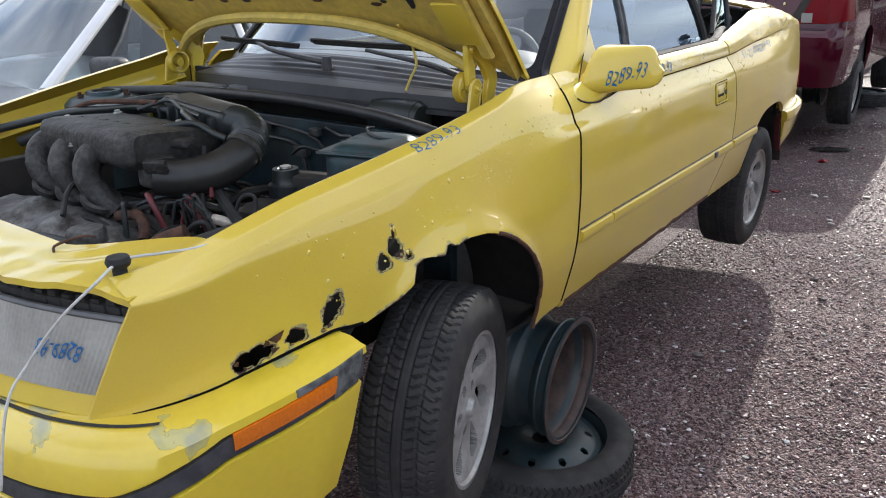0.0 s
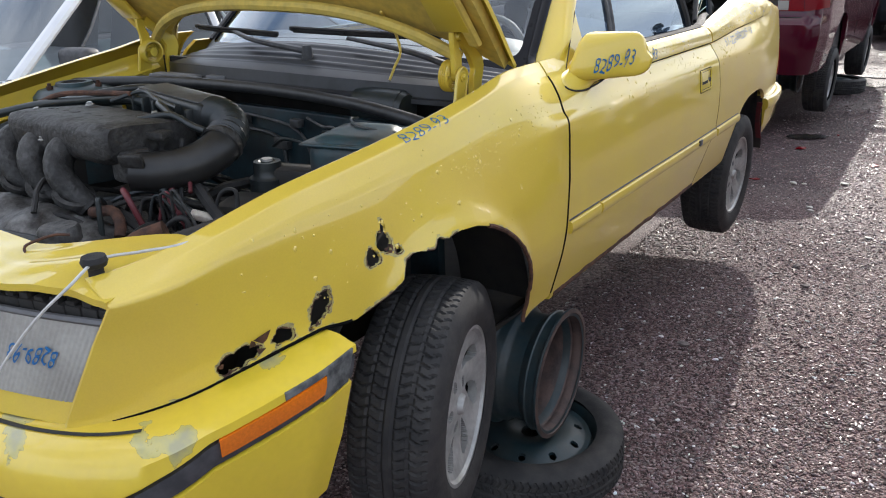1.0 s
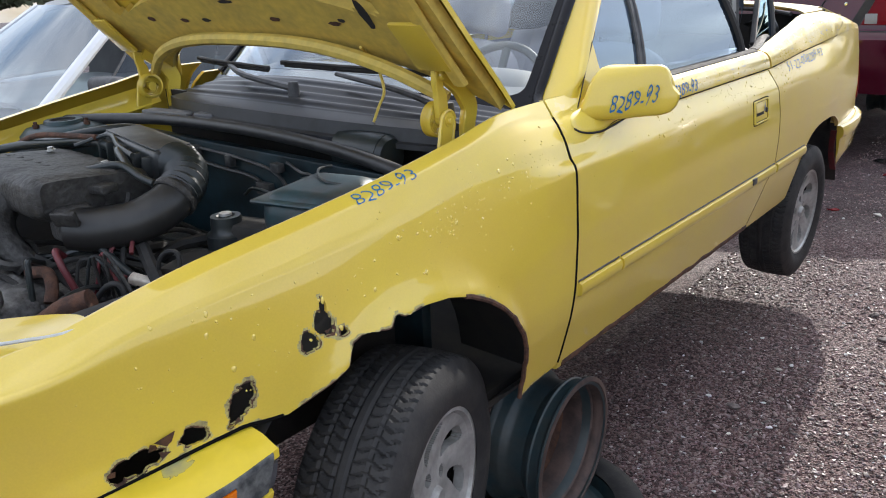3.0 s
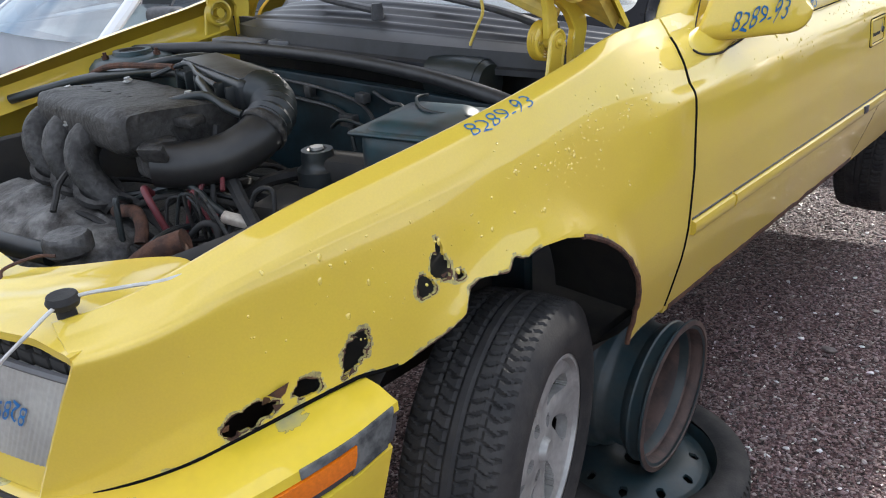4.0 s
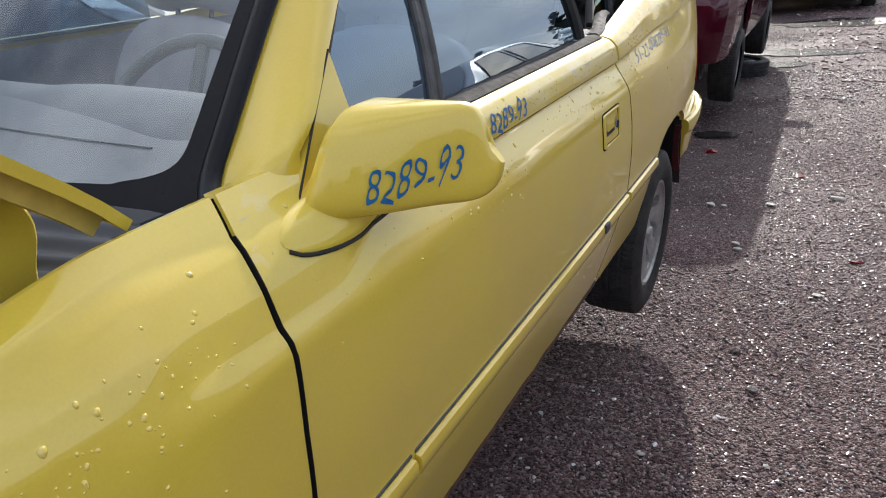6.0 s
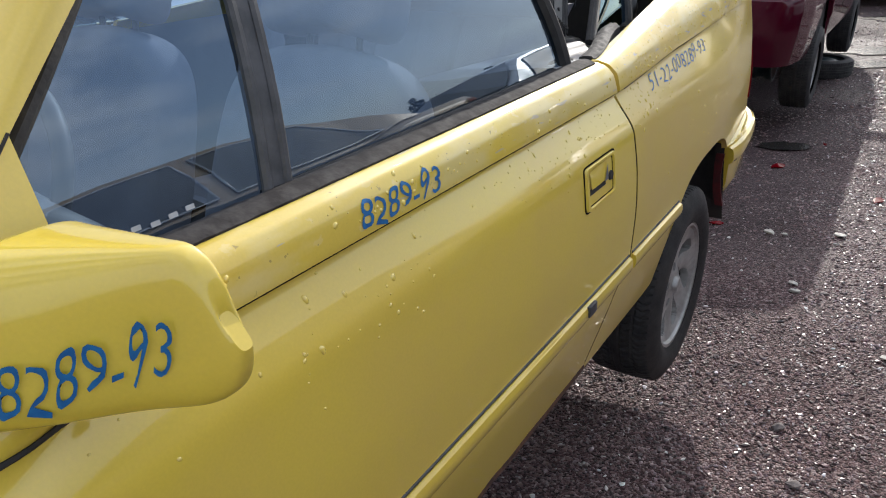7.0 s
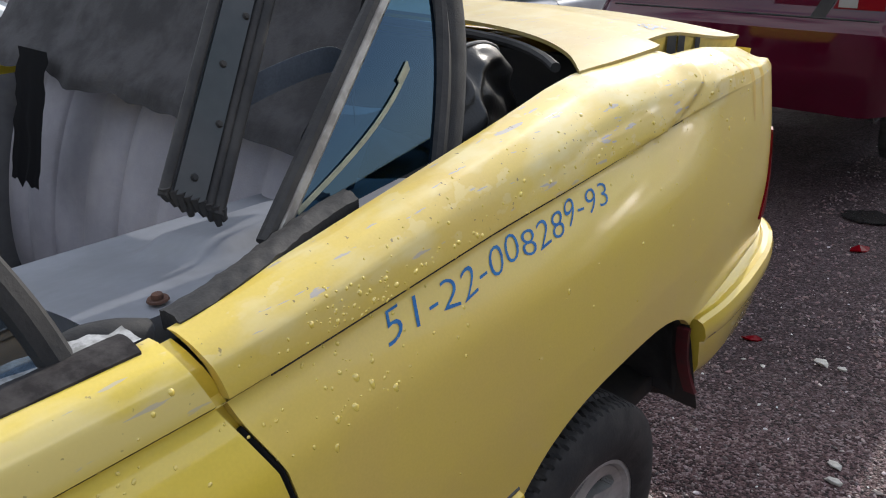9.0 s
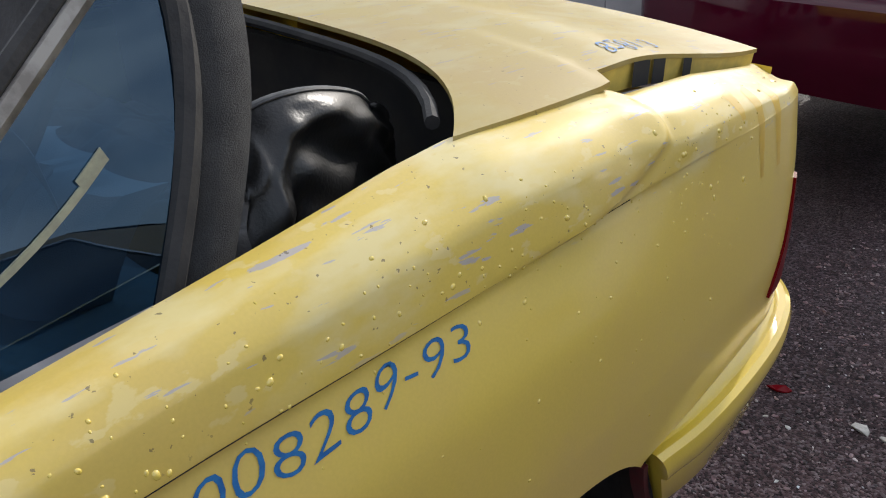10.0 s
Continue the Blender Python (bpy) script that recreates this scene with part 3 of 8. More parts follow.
def gap_strip(gap, name, mat, half, deep, label):
    """The bottom of a door gap."""
    def at(u, v):
        k = lerp(0.10, 0.99, v)
        y = gap(0.9)
        for _ in range(4):
            y = gap(skin(y, k).z)
        y += lerp(-half, half * 1.6, u)
        p = skin(y, k)
        n = (skin(y + 0.01, k) - skin(y - 0.01, k)).cross(skin(y, min(k + 0.01, 1)) - skin(y, k - 0.01)).normalized()
        n = n if n.x + n.z > 0 else -n
        return p - n * deep * 0.4 - Vector((deep * 0.7, 0, deep * 0.2))
    part(name, grid(at, 3, 60), mat, car, label)


GAP = material("gap_black", (0.005, 0.005, 0.005), 0.9, spec=0.1, scale=20)
# Front gap is filled with black strip and tube, standing in for its shade.
gap_strip(gap_front, "door_gap", GAP, 0.008, 0.004, "dark door gap")
gap_strip(gap_rear, "door_jamb", YELLOW, 0.008, 0.014, "yellow door jamb behind the gap")
bm = bmesh.new()
tube(bm, [on_flank(gap_front(z), z, -0.0015)[0] for z in [0.62 + 0.0145 * k for k in range(41)]], 0.0040, 8, 1)
part("gap_tube", bm, GAP, car, "black tube for the seal and shade of the door gap")
# Black tube for the rubber seal in the rear gap.
bm = bmesh.new()
tube(bm, [on_flank(gap_rear(z) - 0.001, z, -0.0035)[0] for z in [0.62 + 0.0128 * k for k in range(41)]], 0.0042, 8, 1)
part("gap_tube", bm, GAP, car, "black tube for the seal and shade of the door gap")
# ---- yellow convertible: its parts ----
FILLER = material("dark_red_filler", (0.10, 0.008, 0.012), 0.6, second=(0.05, 0.008, 0.01), scale=20)
def strip(bm, ys, zf, half, out, sides=6):
    """A moulding laid along the flank at height zf(y)."""
    rows = []
    for y in ys:
        z = zf(y)
        ring = []
        for k in range(sides + 1):
            a = math.pi * (k / sides - 0.5)
            p, n = on_flank(y, z + half * math.sin(a))
            ring.append(bm.verts.new(p + n * (out * (0.25 + 0.75 * math.cos(a) ** 0.6) if abs(math.cos(a)) > 1e-6 else 0 * n)))
        rows.append(ring)
    for a, b in zip(rows, rows[1:]):
        for k in range(sides):
            bm.faces.new((a[k], b[k], b[k + 1], a[k + 1]))
    bm.faces.new(rows[0])
    bm.faces.new(rows[-1][::-1])
    return bm


def steps(a, b, n):
    return [a + (b - a) * i / n for i in range(n + 1)]


# rubbing strip, in three lengths with a clip between two of them
for a, b, host in ((0.475, 0.672, door), (0.682, 1.860, door), (1.880, 2.228, quarter)):
    part("side_moulding", strip(bmesh.new(), steps(a, b, max(3, int((b - a) / 0.03))), lambda y: 0.806 - 0.008 * ease(0.4, 1.9, y), 0.017, 0.012), YELLOW, host)
    part("moulding_line", strip(bmesh.new(), steps(a, b, max(3, int((b - a) / 0.05))), lambda y: 0.8265 - 0.008 * ease(0.4, 1.9, y), 0.003, 0.002, 3), BLACK_TRIM, host, "thin dark line over the moulding")
bm = bmesh.new()
p, n = on_flank(1.628, 0.806, 0.012)
box(bm, pose(*p), (0.008, 0.034, 0.022), 0.002)
part("moulding_clip", bm, BLACK_TRIM, door, "exposed dark metal clip")
# dark strip laid in the shoulder crease, standing in for its shade
for a, b, host in ((0.60, 1.838, door), (1.846, 2.80, quarter)):
    part("shoulder_shade_line", strip(bmesh.new(), steps(a, b, int((b - a) / 0.025)), lambda y: pinch_z(y) - 0.001, 0.0036, 0.0034, 3), GAP, host)
# rust along the sill
part("sill_rust", strip(bmesh.new(), steps(0.46, 1.72, 130), lambda y: 0.606 + 0.006 * noise.noise((y * 14, 5, 0)), 0.010, 0.0025, 3), RUST, car, "flaking brown rust along the sill")
# black sill under the door
bm = bmesh.new()
grid(lambda u, v: (lerp(-0.052, -0.16, v) + plan(lerp(0.27, 2.17, u)), lerp(0.27, 2.17, u), lerp(0.615, 0.525, v)), 20, 4, bm)
part("sill", bm, DARK, car)
part("sill", mirrored(grid(lambda u, v: (lerp(-0.052, -0.16, v), lerp(0.27, 2.17, u), lerp(0.615, 0.525, v)), 4, 2)), DARK, car)

BULK = material("blue_black_bulkhead", (0.012, 0.032, 0.042), 0.4, second=(0.004, 0.011, 0.015), scale=10, fine=0.3, spec=0.4)
bm = bmesh.new()
tube(bm, [Vector((on_flank(y, wing_bottom(y) + 0.002)[0].x - 0.002, y, wing_bottom(y))) for y in [0.2715 * math.sin(math.pi / 2 * k / 40) for k in range(6, 41)]], 0.0055, 8, 1)
part("arch_lip", bm, RUST, car, "rusted lip of the front wheel arch")
# inner shell: floor, bulkhead, wheel houses
def slab(x0, x1, y0, y1, z0, z1, bevel=0.0, bm=None):
    return box(bm or bmesh.new(), pose((x0 + x1) / 2, (y0 + y1) / 2, (z0 + z1) / 2), (abs(x1 - x0), abs(y1 - y0), abs(z1 - z0)), bevel)


part("floor_pan", slab(-1.52, -0.12, 0.25, 3.30, 0.53, 0.58, 0.01), DARK, car)
part("bulkhead", slab(-1.46, -0.21, 0.16, 0.19, 0.55, 1.110, 0.004), BULK, car, "dark blue-black engine bay wall")
part("plenum_wall", slab(-1.46, -0.21, 0.33, 0.345, 0.8, 1.20), DARK, car)
for s0, s1 in ((-0.34, -0.30), (-1.34, -1.30)):
    bm = bmesh.new()
    slab(s0, s1, -0.72, 0.20, 0.62, 1.03, 0.005, bm)
    part("inner_wing", bm, DARK, car)
for x0, x1 in ((-0.30, -0.075), (-1.565, -1.34)):
    bm = grid(lambda u, v: (lerp(x0, x1, v), -0.03 + 0.43 * math.cos(math.pi * (0.02 + 0.96 * u)), 0.58 + 0.40 * math.sin(math.pi * (0.02 + 0.96 * u))), 24, 3)
    part("wheel_house", bm, DARK, car)
    bm = grid(lambda u, v: (lerp(x0, x1 + 0.01, v), 2.50 + 0.42 * math.cos(math.pi * u), 0.55 + 0.38 * math.sin(math.pi * u)), 24, 3)
    part("wheel_house", bm, DARK, car)
    part("wheel_house", slab(x0 - 0.02, x0, 2.1, 2.95, 0.5, 0.98), DARK, car)
part("rear_panel", slab(-1.52, -0.14, 3.30, 3.33, 0.58, 1.22, 0.004), YELLOW, car)
part("front_apron", slab(-1.32, -0.32, -0.70, -0.66, 0.60, 0.88, 0.004), DARK, car)


# wheels
def tyre_bm(r, w, n=672, across=48, tread=0.0048, rim=0.635):
    bm = bmesh.new()

    def at(u, v):
        a = 2 * math.pi * u
        s = (v - 0.5) * 2
        if abs(s) < 0.62:
            x = s / 0.62 * w * 0.42
            rr = r - 0.006 * (s / 0.62) ** 2
            zig = abs((abs(s) * 3.2) % 1.0 - 0.5)
            cell = (u * 84 + 1.1 * zig + (0.5 if s > 0 else 0)) % 1.0
            cut = (cell < 0.22 and abs(s) > 0.10) or 0.055 < abs(s) < 0.095 or 0.33 < abs(s) < 0.375
            rr -= tread if cut else 0.0
        else:
            k = (abs(s) - 0.62) / 0.38
            x = math.copysign(w * (0.42 + 0.09 * math.sin(math.pi * min(k * 0.9, 1))), s)
            rr = lerp(r - 0.008, r * rim, k)
            rr += 0.002 * (0.3 < k < 0.36)
        return (x, rr * math.cos(a), rr * math.sin(a))

    return grid(at, n, across, bm, closed_u=True)


def alloy_bm(r):
    """A cast wheel: a dished face with seven swept slots and five stud wells."""
    bm = bmesh.new()

    def dish(f):
        return 0.010 - 0.028 * f + 0.036 * f ** 3

    def at(u, v):
        a = 2 * math.pi * u
        rr = lerp(0.016, r * 0.93, v)
        swell = 0.005 * math.cos(7 * (a + 0.75 * (v - 0.5))) * math.sin(math.pi * min(max((v - 0.35) / 0.6, 0.0), 1.0))
        return (dish(v) + swell, rr * math.cos(a), rr * math.sin(a))

    grid(at, 308, 46, bm, closed_u=True)
    gone = set()
    for f in bm.faces:
        c = f.calc_center_median()
        rr, a = math.hypot(c.y, c.z), math.atan2(c.z, c.y)
        k = rr / (r * 0.93)
        ph = ((a + 0.75 * (k - 0.5)) * 7 / (2 * math.pi)) % 1.0
        mid = (k - 0.70) / 0.225
        wide = 0.20 + 0.10 * mid
        if abs(mid) < 1 and abs(ph - 0.5) < wide * (1 - mid * mid) ** 0.35:
            gone.add(f)
        for j in range(5):
            b = 2 * math.pi * j / 5 + 0.3
            if math.hypot(c.y - 0.056 * math.cos(b), c.z - 0.056 * math.sin(b)) < 0.0135:
                gone.add(f)
    bmesh.ops.delete(bm, geom=list(gone), context="FACES")
    rim_edges(bm, (-0.024, 0, 0))
    lathe(bm, [(r * 0.88, 0.004), (r * 0.93, 0.014), (r * 0.97, 0.026), (r * 1.03, 0.026), (r * 1.05, 0.014), (r * 0.98, 0.0)], Matrix.Rotation(radians(90), 4, "Y"), 72)
    lathe(bm, [(0.0, 0.024), (0.020, 0.022), (0.025, 0.012), (0.026, 0.0)], Matrix.Rotation(radians(90), 4, "Y"), 24)
    return bm


TYRE, RIM_R = 0.297, 0.186
made = []
for n, (px, py, pz, turn, spin) in enumerate(((-0.100, -0.042, 0.512, 17.5, 20), (-0.115, 2.464, 0.470, 0, 75), (-1.525, 0.0, 0.51, 180, 0), (-1.525, 2.464, 0.47, 180, 40))):
    w = new("wheel")
    w.parent = car
    w.matrix_basis = pose(px, py, pz, 0, 0, turn) @ pose(0, 0, 0, spin, 0, 0)
    tagged(w, "alloy wheel with black tyre")
    if not made:
        t = part("tyre", tyre_bm(TYRE, 0.205), RUBBER, w, "worn black tyre with chevron tread")
        m = part("rim", alloy_bm(RIM_R), ALLOY, w, "dusty cast alloy rim")
        m.location.x = 0.064
        d = part("brake_drum", lathe(bmesh.new(), [(0.0, 0.005), (0.10, 0.005), (0.12, -0.01), (0.12, -0.05), (0.17, -0.055), (0.184, 0.02), (0.188, 0.03)], Matrix.Rotation(radians(90), 4, "Y"), 32), DARK, w)
        d.location.x = -0.0
        made = [t, m, d]
    else:
        for o in made:
            c = new(o.name.split(".")[0], o.data)
            c.parent, c.location = w, o.location
            if "label" in o:
                tagged(c, o["label"])


# bumpers
def bumper_path(pts, n=10):
    half = spline([(x, y, 0) for x, y in pts], n)
    return half + [Vector((2 * XC - p.x, p.y, 0)) for p in reversed(half)][1:]


FRONT = bumper_path([(-0.018, -0.382), (-0.023, -0.50), (-0.065, -0.66), (-0.155, -0.775), (-0.32, -0.85), (-0.56, -0.885), (XC, -0.90)])


def front_z(p):
    """The bumper drops a little towards its front."""
    return 0.16 * (p.y + 0.386)


def band_shift(y, z):
    """The rubber band climbs along the side, and the face below the ledge is deeper at the front."""
    shift = table(y, (-0.80, -0.040), (-0.74, 0.0), (-0.67, 0.030), (-0.42, 0.034))
    return shift * ease(0.565, 0.742, z) * (1 - ease(0.802, 0.85, z))


def sweep_front(profile, a=0, b=None, closed=True):
    bm = bmesh.new()
    path = [Vector((p.x, p.y, front_z(p) * 0.72)) for p in FRONT]
    full = [Vector((p.x, p.y, 0)) for p in path]
    lo, hi = a, b or len(path)
    rows = []
    for i in range(lo, hi):
        d = (full[min(i + 1, len(full) - 1)] - full[max(i - 1, 0)]).normalized()
        o = Vector((-d.y, d.x, 0)) * 1
        if o.x < 0 and i < len(full) // 2 - 8:
            o = -o
        if i >= len(full) // 2 - 8 and o.y > 0:
            o = -o
        if i > len(full) // 2 + 8 and o.x > 0 and o.y > -0.5:
            o = -o
        slant = ease(-0.62, -0.382, path[i].y) * 0.34
        full_out = 0.016 * (1 - ease(-0.76, -0.60, path[i].y))
        rows.append([bm.verts.new(path[i] + o * (q + full_out * (1 - ease(0.815, 0.852, z))) + Vector((0, -slant * max(0.0, 0.80 - z), z + band_shift(path[i].y, z)))) for q, z in profile])
    m = len(profile)
    for r0, r1 in zip(rows, rows[1:]):
        for k in range(m if closed else m - 1):
            bm.faces.new((r0[k], r1[k], r1[(k + 1) % m], r0[(k + 1) % m]))
    if closed:
        bm.faces.new(rows[0][::-1])
        bm.faces.new(rows[-1])
    bmesh.ops.recalc_face_normals(bm, faces=bm.faces)
    return bm


bumper = part("front_bumper", sweep_front([(-0.10, 0.852), (-0.035, 0.852), (-0.008, 0.843), (0.004, 0.825), (0.006, 0.796), (-0.004, 0.792), (-0.004, 0.746), (0.006, 0.742), (0.0, 0.66), (-0.02, 0.565), (-0.05, 0.555), (-0.10, 0.56)]), BUMPER_PAINT, car, "yellow plastic bumper with flaking paint")
part("bumper_gap", sweep_front([(-0.040, 0.8525), (-0.036, 0.8545), (-0.031, 0.8525)], 28, None, True), DARK, bumper)
bm = bmesh.new()
tube(bm, [on_flank(y, wing_bottom(y) + 0.001, -0.001)[0] for y in steps(-0.33, -0.735, 40)], 0.0036, 8, 1)
part("bumper_gap", bm, GAP, bumper, "dark gap between wing and bumper")
SCUFF = material("scuffed_primer", (0.15, 0.155, 0.15), 0.6, second=(0.035, 0.04, 0.042), scale=40, low=0.35, high=0.62)
part("scuffed_patch", sweep_front([(0.0, 0.836), (0.0068, 0.828), (0.0078, 0.810), (0.0078, 0.797), (0.0, 0.796)], 1, 14), SCUFF, bumper, "grey scuffed patch over the marker lamp")
part("bumper_strip", sweep_front([(-0.006, 0.789), (0.004, 0.787), (0.006, 0.768), (0.004, 0.750), (-0.006, 0.748)], 0), BLACK_TRIM, bumper, "scuffed black rubber strip")
part("side_marker_lamp", sweep_front([(-0.002, 0.795), (0.0085, 0.793), (0.0105, 0.778), (0.0085, 0.762), (-0.002, 0.760)], 7, 21), AMBER, bumper, "orange side marker lamp")
part("lamp_surround", sweep_front([(0.0, 0.802), (0.0068, 0.800), (0.0075, 0.775), (0.0066, 0.748), (0.0, 0.746)], 1, 8), SCUFF, bumper, "scuffed grey end beside the marker lamp")
REAR = bumper_path([(-0.030, 2.862), (-0.022, 2.98), (-0.030, 3.15), (-0.055, 3.32), (-0.11, 3.45), (-0.22, 3.52), (-0.5, 3.56), (XC, 3.57)])


def sweep_rear(profile, closed=True):
    rows, bm = [], bmesh.new()
    for i, c in enumerate(REAR):
        d = (REAR[min(i + 1, len(REAR) - 1)] - REAR[max(i - 1, 0)]).normalized()
        o = Vector((d.y, -d.x, 0))
        slant = 0.42 * (1 - ease(2.862, 3.15, c.y))
        rows.append([bm.verts.new(c + o * q + Vector((0, slant * max(0.0, 0.79 - z), z))) for q, z in profile])
    m = len(profile)
    for r0, r1 in zip(rows, rows[1:]):
        for k in range(m if closed else m - 1):
            bm.faces.new((r0[k], r1[k], r1[(k + 1) % m], r0[(k + 1) % m]))
    if closed:
        bm.faces.new(rows[0][::-1])
        bm.faces.new(rows[-1])
    bmesh.ops.recalc_face_normals(bm, faces=bm.faces)
    return bm


rear_bumper = part("rear_bumper", sweep_rear([(-0.12, 0.80), (-0.035, 0.802), (-0.014, 0.799), (-0.004, 0.790), (0.000, 0.784), (0.012, 0.786), (0.022, 0.780), (0.027, 0.766), (0.027, 0.742), (0.022, 0.728), (0.012, 0.722), (0.010, 0.70), (0.004, 0.64), (-0.03, 0.56), (-0.06, 0.535), (-0.12, 0.54)]), YELLOW, car)
# Dark sheet added over the end cap, standing in for the shaded opening.
bm = grid(lambda u, v: (lerp(-0.030, -0.22, u), 2.852 + 0.42 * max(0.0, 0.79 - lerp(0.80, 0.50, v)) - 0.004, lerp(0.80, 0.50, v) + 0.012 * noise.noise((u * 6, v * 8, 0)) * (v > 0.8)), 10, 10)
part("bumper_end_plate", bm, DARK, rear_bumper, "dark plate over the end of the bumper")
bm = grid(lambda u, v: (lerp(-0.027, -0.052, u) - 0.01 * math.sin(math.pi * v), 2.843 + 0.42 * max(0.0, 0.79 - lerp(0.765, 0.56, v)) - 0.006, lerp(0.765, 0.56, v)), 4, 12)
part("red_filler", rim_edges(bm, (0, 0.012, 0)), FILLER, rear_bumper, "red strip along the bumper end")
bm = grid(lambda u, v: (lerp(-0.05, -0.20, u), 2.80 + 0.06 * v + 0.03 * math.sin(3 * u), lerp(0.84, 0.60, v) + 0.012 * math.sin(9 * u)), 8, 8)
part("mud_flap", bm, RUBBER, rear_bumper)
# tail lamp
bm = bmesh.new()
grid(lambda u, v: (plan(3.36) - 0.02 - 0.012 * u - 0.30 * max(0, u - 0.25), 3.362 + 0.035 * min(u * 4, 1) + 0.02 * u, lerp(0.815, 1.045, v)), 12, 4, bm)
rim_edges(bm, (-0.02, -0.02, 0))
tail = part("tail_lamp", bm, RED_LENS, car, "red tail lamp wrapping the corner")
bm = grid(lambda u, v: on_flank(lerp(lerp(3.265, 3.372, v), 3.40, u), lerp(0.86, 1.045, v), 0.005)[0], 6, 10)
part("lamp_corner", rim_edges(bm, (-0.02, 0, 0)), RED_LENS, tail)
bm = bmesh.new()
grid(lambda u, v: (lerp(-0.175, 2 * XC + 0.175, u), 3.385 + 0.03 * math.sin(math.pi * u), lerp(0.80, 1.225, v)), 12, 4, bm)
part("tail_panel", bm, YELLOW, car)


# open bonnet, hinged at its rear edge
TILT = radians(48)
HB = Vector((0, 0.356, 1.248))


def bonnet(x, s, h):
    """A point of the bonnet: across, forward along it, and under it."""
    return HB + Vector((x, -s * math.cos(TILT) - h * math.sin(TILT), s * math.sin(TILT) - h * math.cos(TILT)))


def rear_edge(x):
    d = abs(x - XC) / 0.68
    return 0.15 - 0.205 * min(d, 1) ** 3.2


def bonnet_x(u, s):
    half = 0.72 - 0.10 * (s / 1.15) ** 2 - 0.040 * (1 - ease(-0.06, 0.22, s))
    return XC + half * (1 - 2 * u)


def sheet(u, v, h):
    x = bonnet_x(u, 1.15 * v)
    e = rear_edge(x)
    s = lerp(e, 1.15, v)
    x = bonnet_x(u, s)
    return bonnet(x, s, h - 0.03 * (1 - ((x - XC) / 0.72) ** 2) - 0.036 * (1 - ease(-0.06, 0.22, s)))


bm = grid(lambda u, v: sheet(u, v, 0.0), 40, 30)
bmesh.ops.recalc_face_normals(bm, faces=bm.faces)
bon = part("bonnet", rim_edges(bm, bonnet(0, 0, 0.012) - bonnet(0, 0, 0)), YELLOW, car, "raised yellow bonnet")
# stamped frame under it: a border and ribs, with openings between
bm = grid(lambda u, v: sheet(lerp(0.012, 0.988, u), lerp(0.006, 0.985, v), 0.030), 96, 80)
gone = []
for f in bm.faces:
    c = f.calc_center_median() - HB
    s = -c.y * math.cos(TILT) + c.z * math.sin(TILT)
    x = c.x - XC
    border = abs(x) > 0.53 or s > 0.98 or s < 0.36 - 0.10 * (abs(x) / 0.6)
    rib = abs(abs(x) - (0.10 + 0.26 * (s - 0.3))) < 0.055 or abs(s - 0.68) < 0.04
    if not (border or rib):
        gone.append(f)
bmesh.ops.delete(bm, geom=gone, context="FACES")
bmesh.ops.recalc_face_normals(bm, faces=bm.faces)
rim_edges(bm, bonnet(0, 0, -0.026) - bonnet(0, 0, 0))
part("bonnet_frame", bm, UNDERHOOD, bon, "dusty yellow stamped inner frame")
# raised bead along the rear border and side flange
bm = bmesh.new()
for side in (1, -1):
    tube(bm, [bonnet(XC + side * 0.655, s, 0.034) for s in steps(0.10, 1.1, 6)], 0.020, 8, 4, flat=0.5)
tube(bm, [bonnet(x, rear_edge(x) + 0.045, 0.022 + 0.03 * ((x - XC) / 0.72) ** 2) for x in steps(XC - 0.60, XC + 0.60, 12)], 0.016, 8, 3)
part("frame_bead", bm, UNDERHOOD, bon)
# small dark slots, chips and the primer patch in the frame
rnd = random.Random(5)
for x, s, a, b in ((-0.33, 0.27, 0.014, 0.045), (-0.42, 0.25, 0.012, 0.006), (-0.45, 0.24, 0.02, 0.007), (-0.66, 0.245, 0.02, 0.008), (-0.95, 0.24, 0.02, 0.007), (-1.05, 0.24, 0.018, 0.008), (-0.52, 0.34, 0.016, 0.007), (-1.2, 0.25, 0.02, 0.01), (-0.80, 0.30, 0.03, 0.006)):
    bm = bmesh.new()
    n = 14
    vs = [bm.verts.new(bonnet(x + a * math.cos(2 * math.pi * k / n) * rnd.uniform(0.8, 1.1), s + b * math.sin(2 * math.pi * k / n) * rnd.uniform(0.8, 1.1), 0.031 + 0.001 - 0.03 * (1 - ((x - XC) / 0.72) ** 2))) for k in range(n)]
    bm.faces.new(vs)
    part("frame_slot", bm, DARK if rnd.random() < 0.6 else RUST, bon)


# bonnet hinges with coil springs
def strap(bm, line, widths, x0, x1):
    """A stamped strip in the y-z plane along the line, from x0 to x1, with rounded edges."""
    line = spline([(0, *p) for p in line], 6)
    n = len(line) - 1
    rings = []
    for i, c in enumerate(line):
        d = (line[min(i + 1, n)] - line[max(i - 1, 0)]).normalized()
        w = Vector((0, -d.z, d.y))
        f = i / n * (len(widths) - 1)
        k = min(int(f), len(widths) - 2)
        h = lerp(widths[k], widths[k + 1], f - k) / 2
        e = 0.0025 * (1 if x1 > x0 else -1)
        rings.append([bm.verts.new(c + w * b + Vector((a, 0, 0))) for a, b in ((x0, -h), (x1 - e, -h), (x1, -h + 0.003), (x1, h - 0.003), (x1 - e, h), (x0, h))])
    for a, b in zip(rings, rings[1:]):
        for k in range(6):
            bm.faces.new((a[k], a[(k + 1) % 6], b[(k + 1) % 6], b[k]))
    bm.faces.new(rings[0][::-1])
    bm.faces.new(rings[-1])
    bmesh.ops.recalc_face_normals(bm, faces=bm.faces)


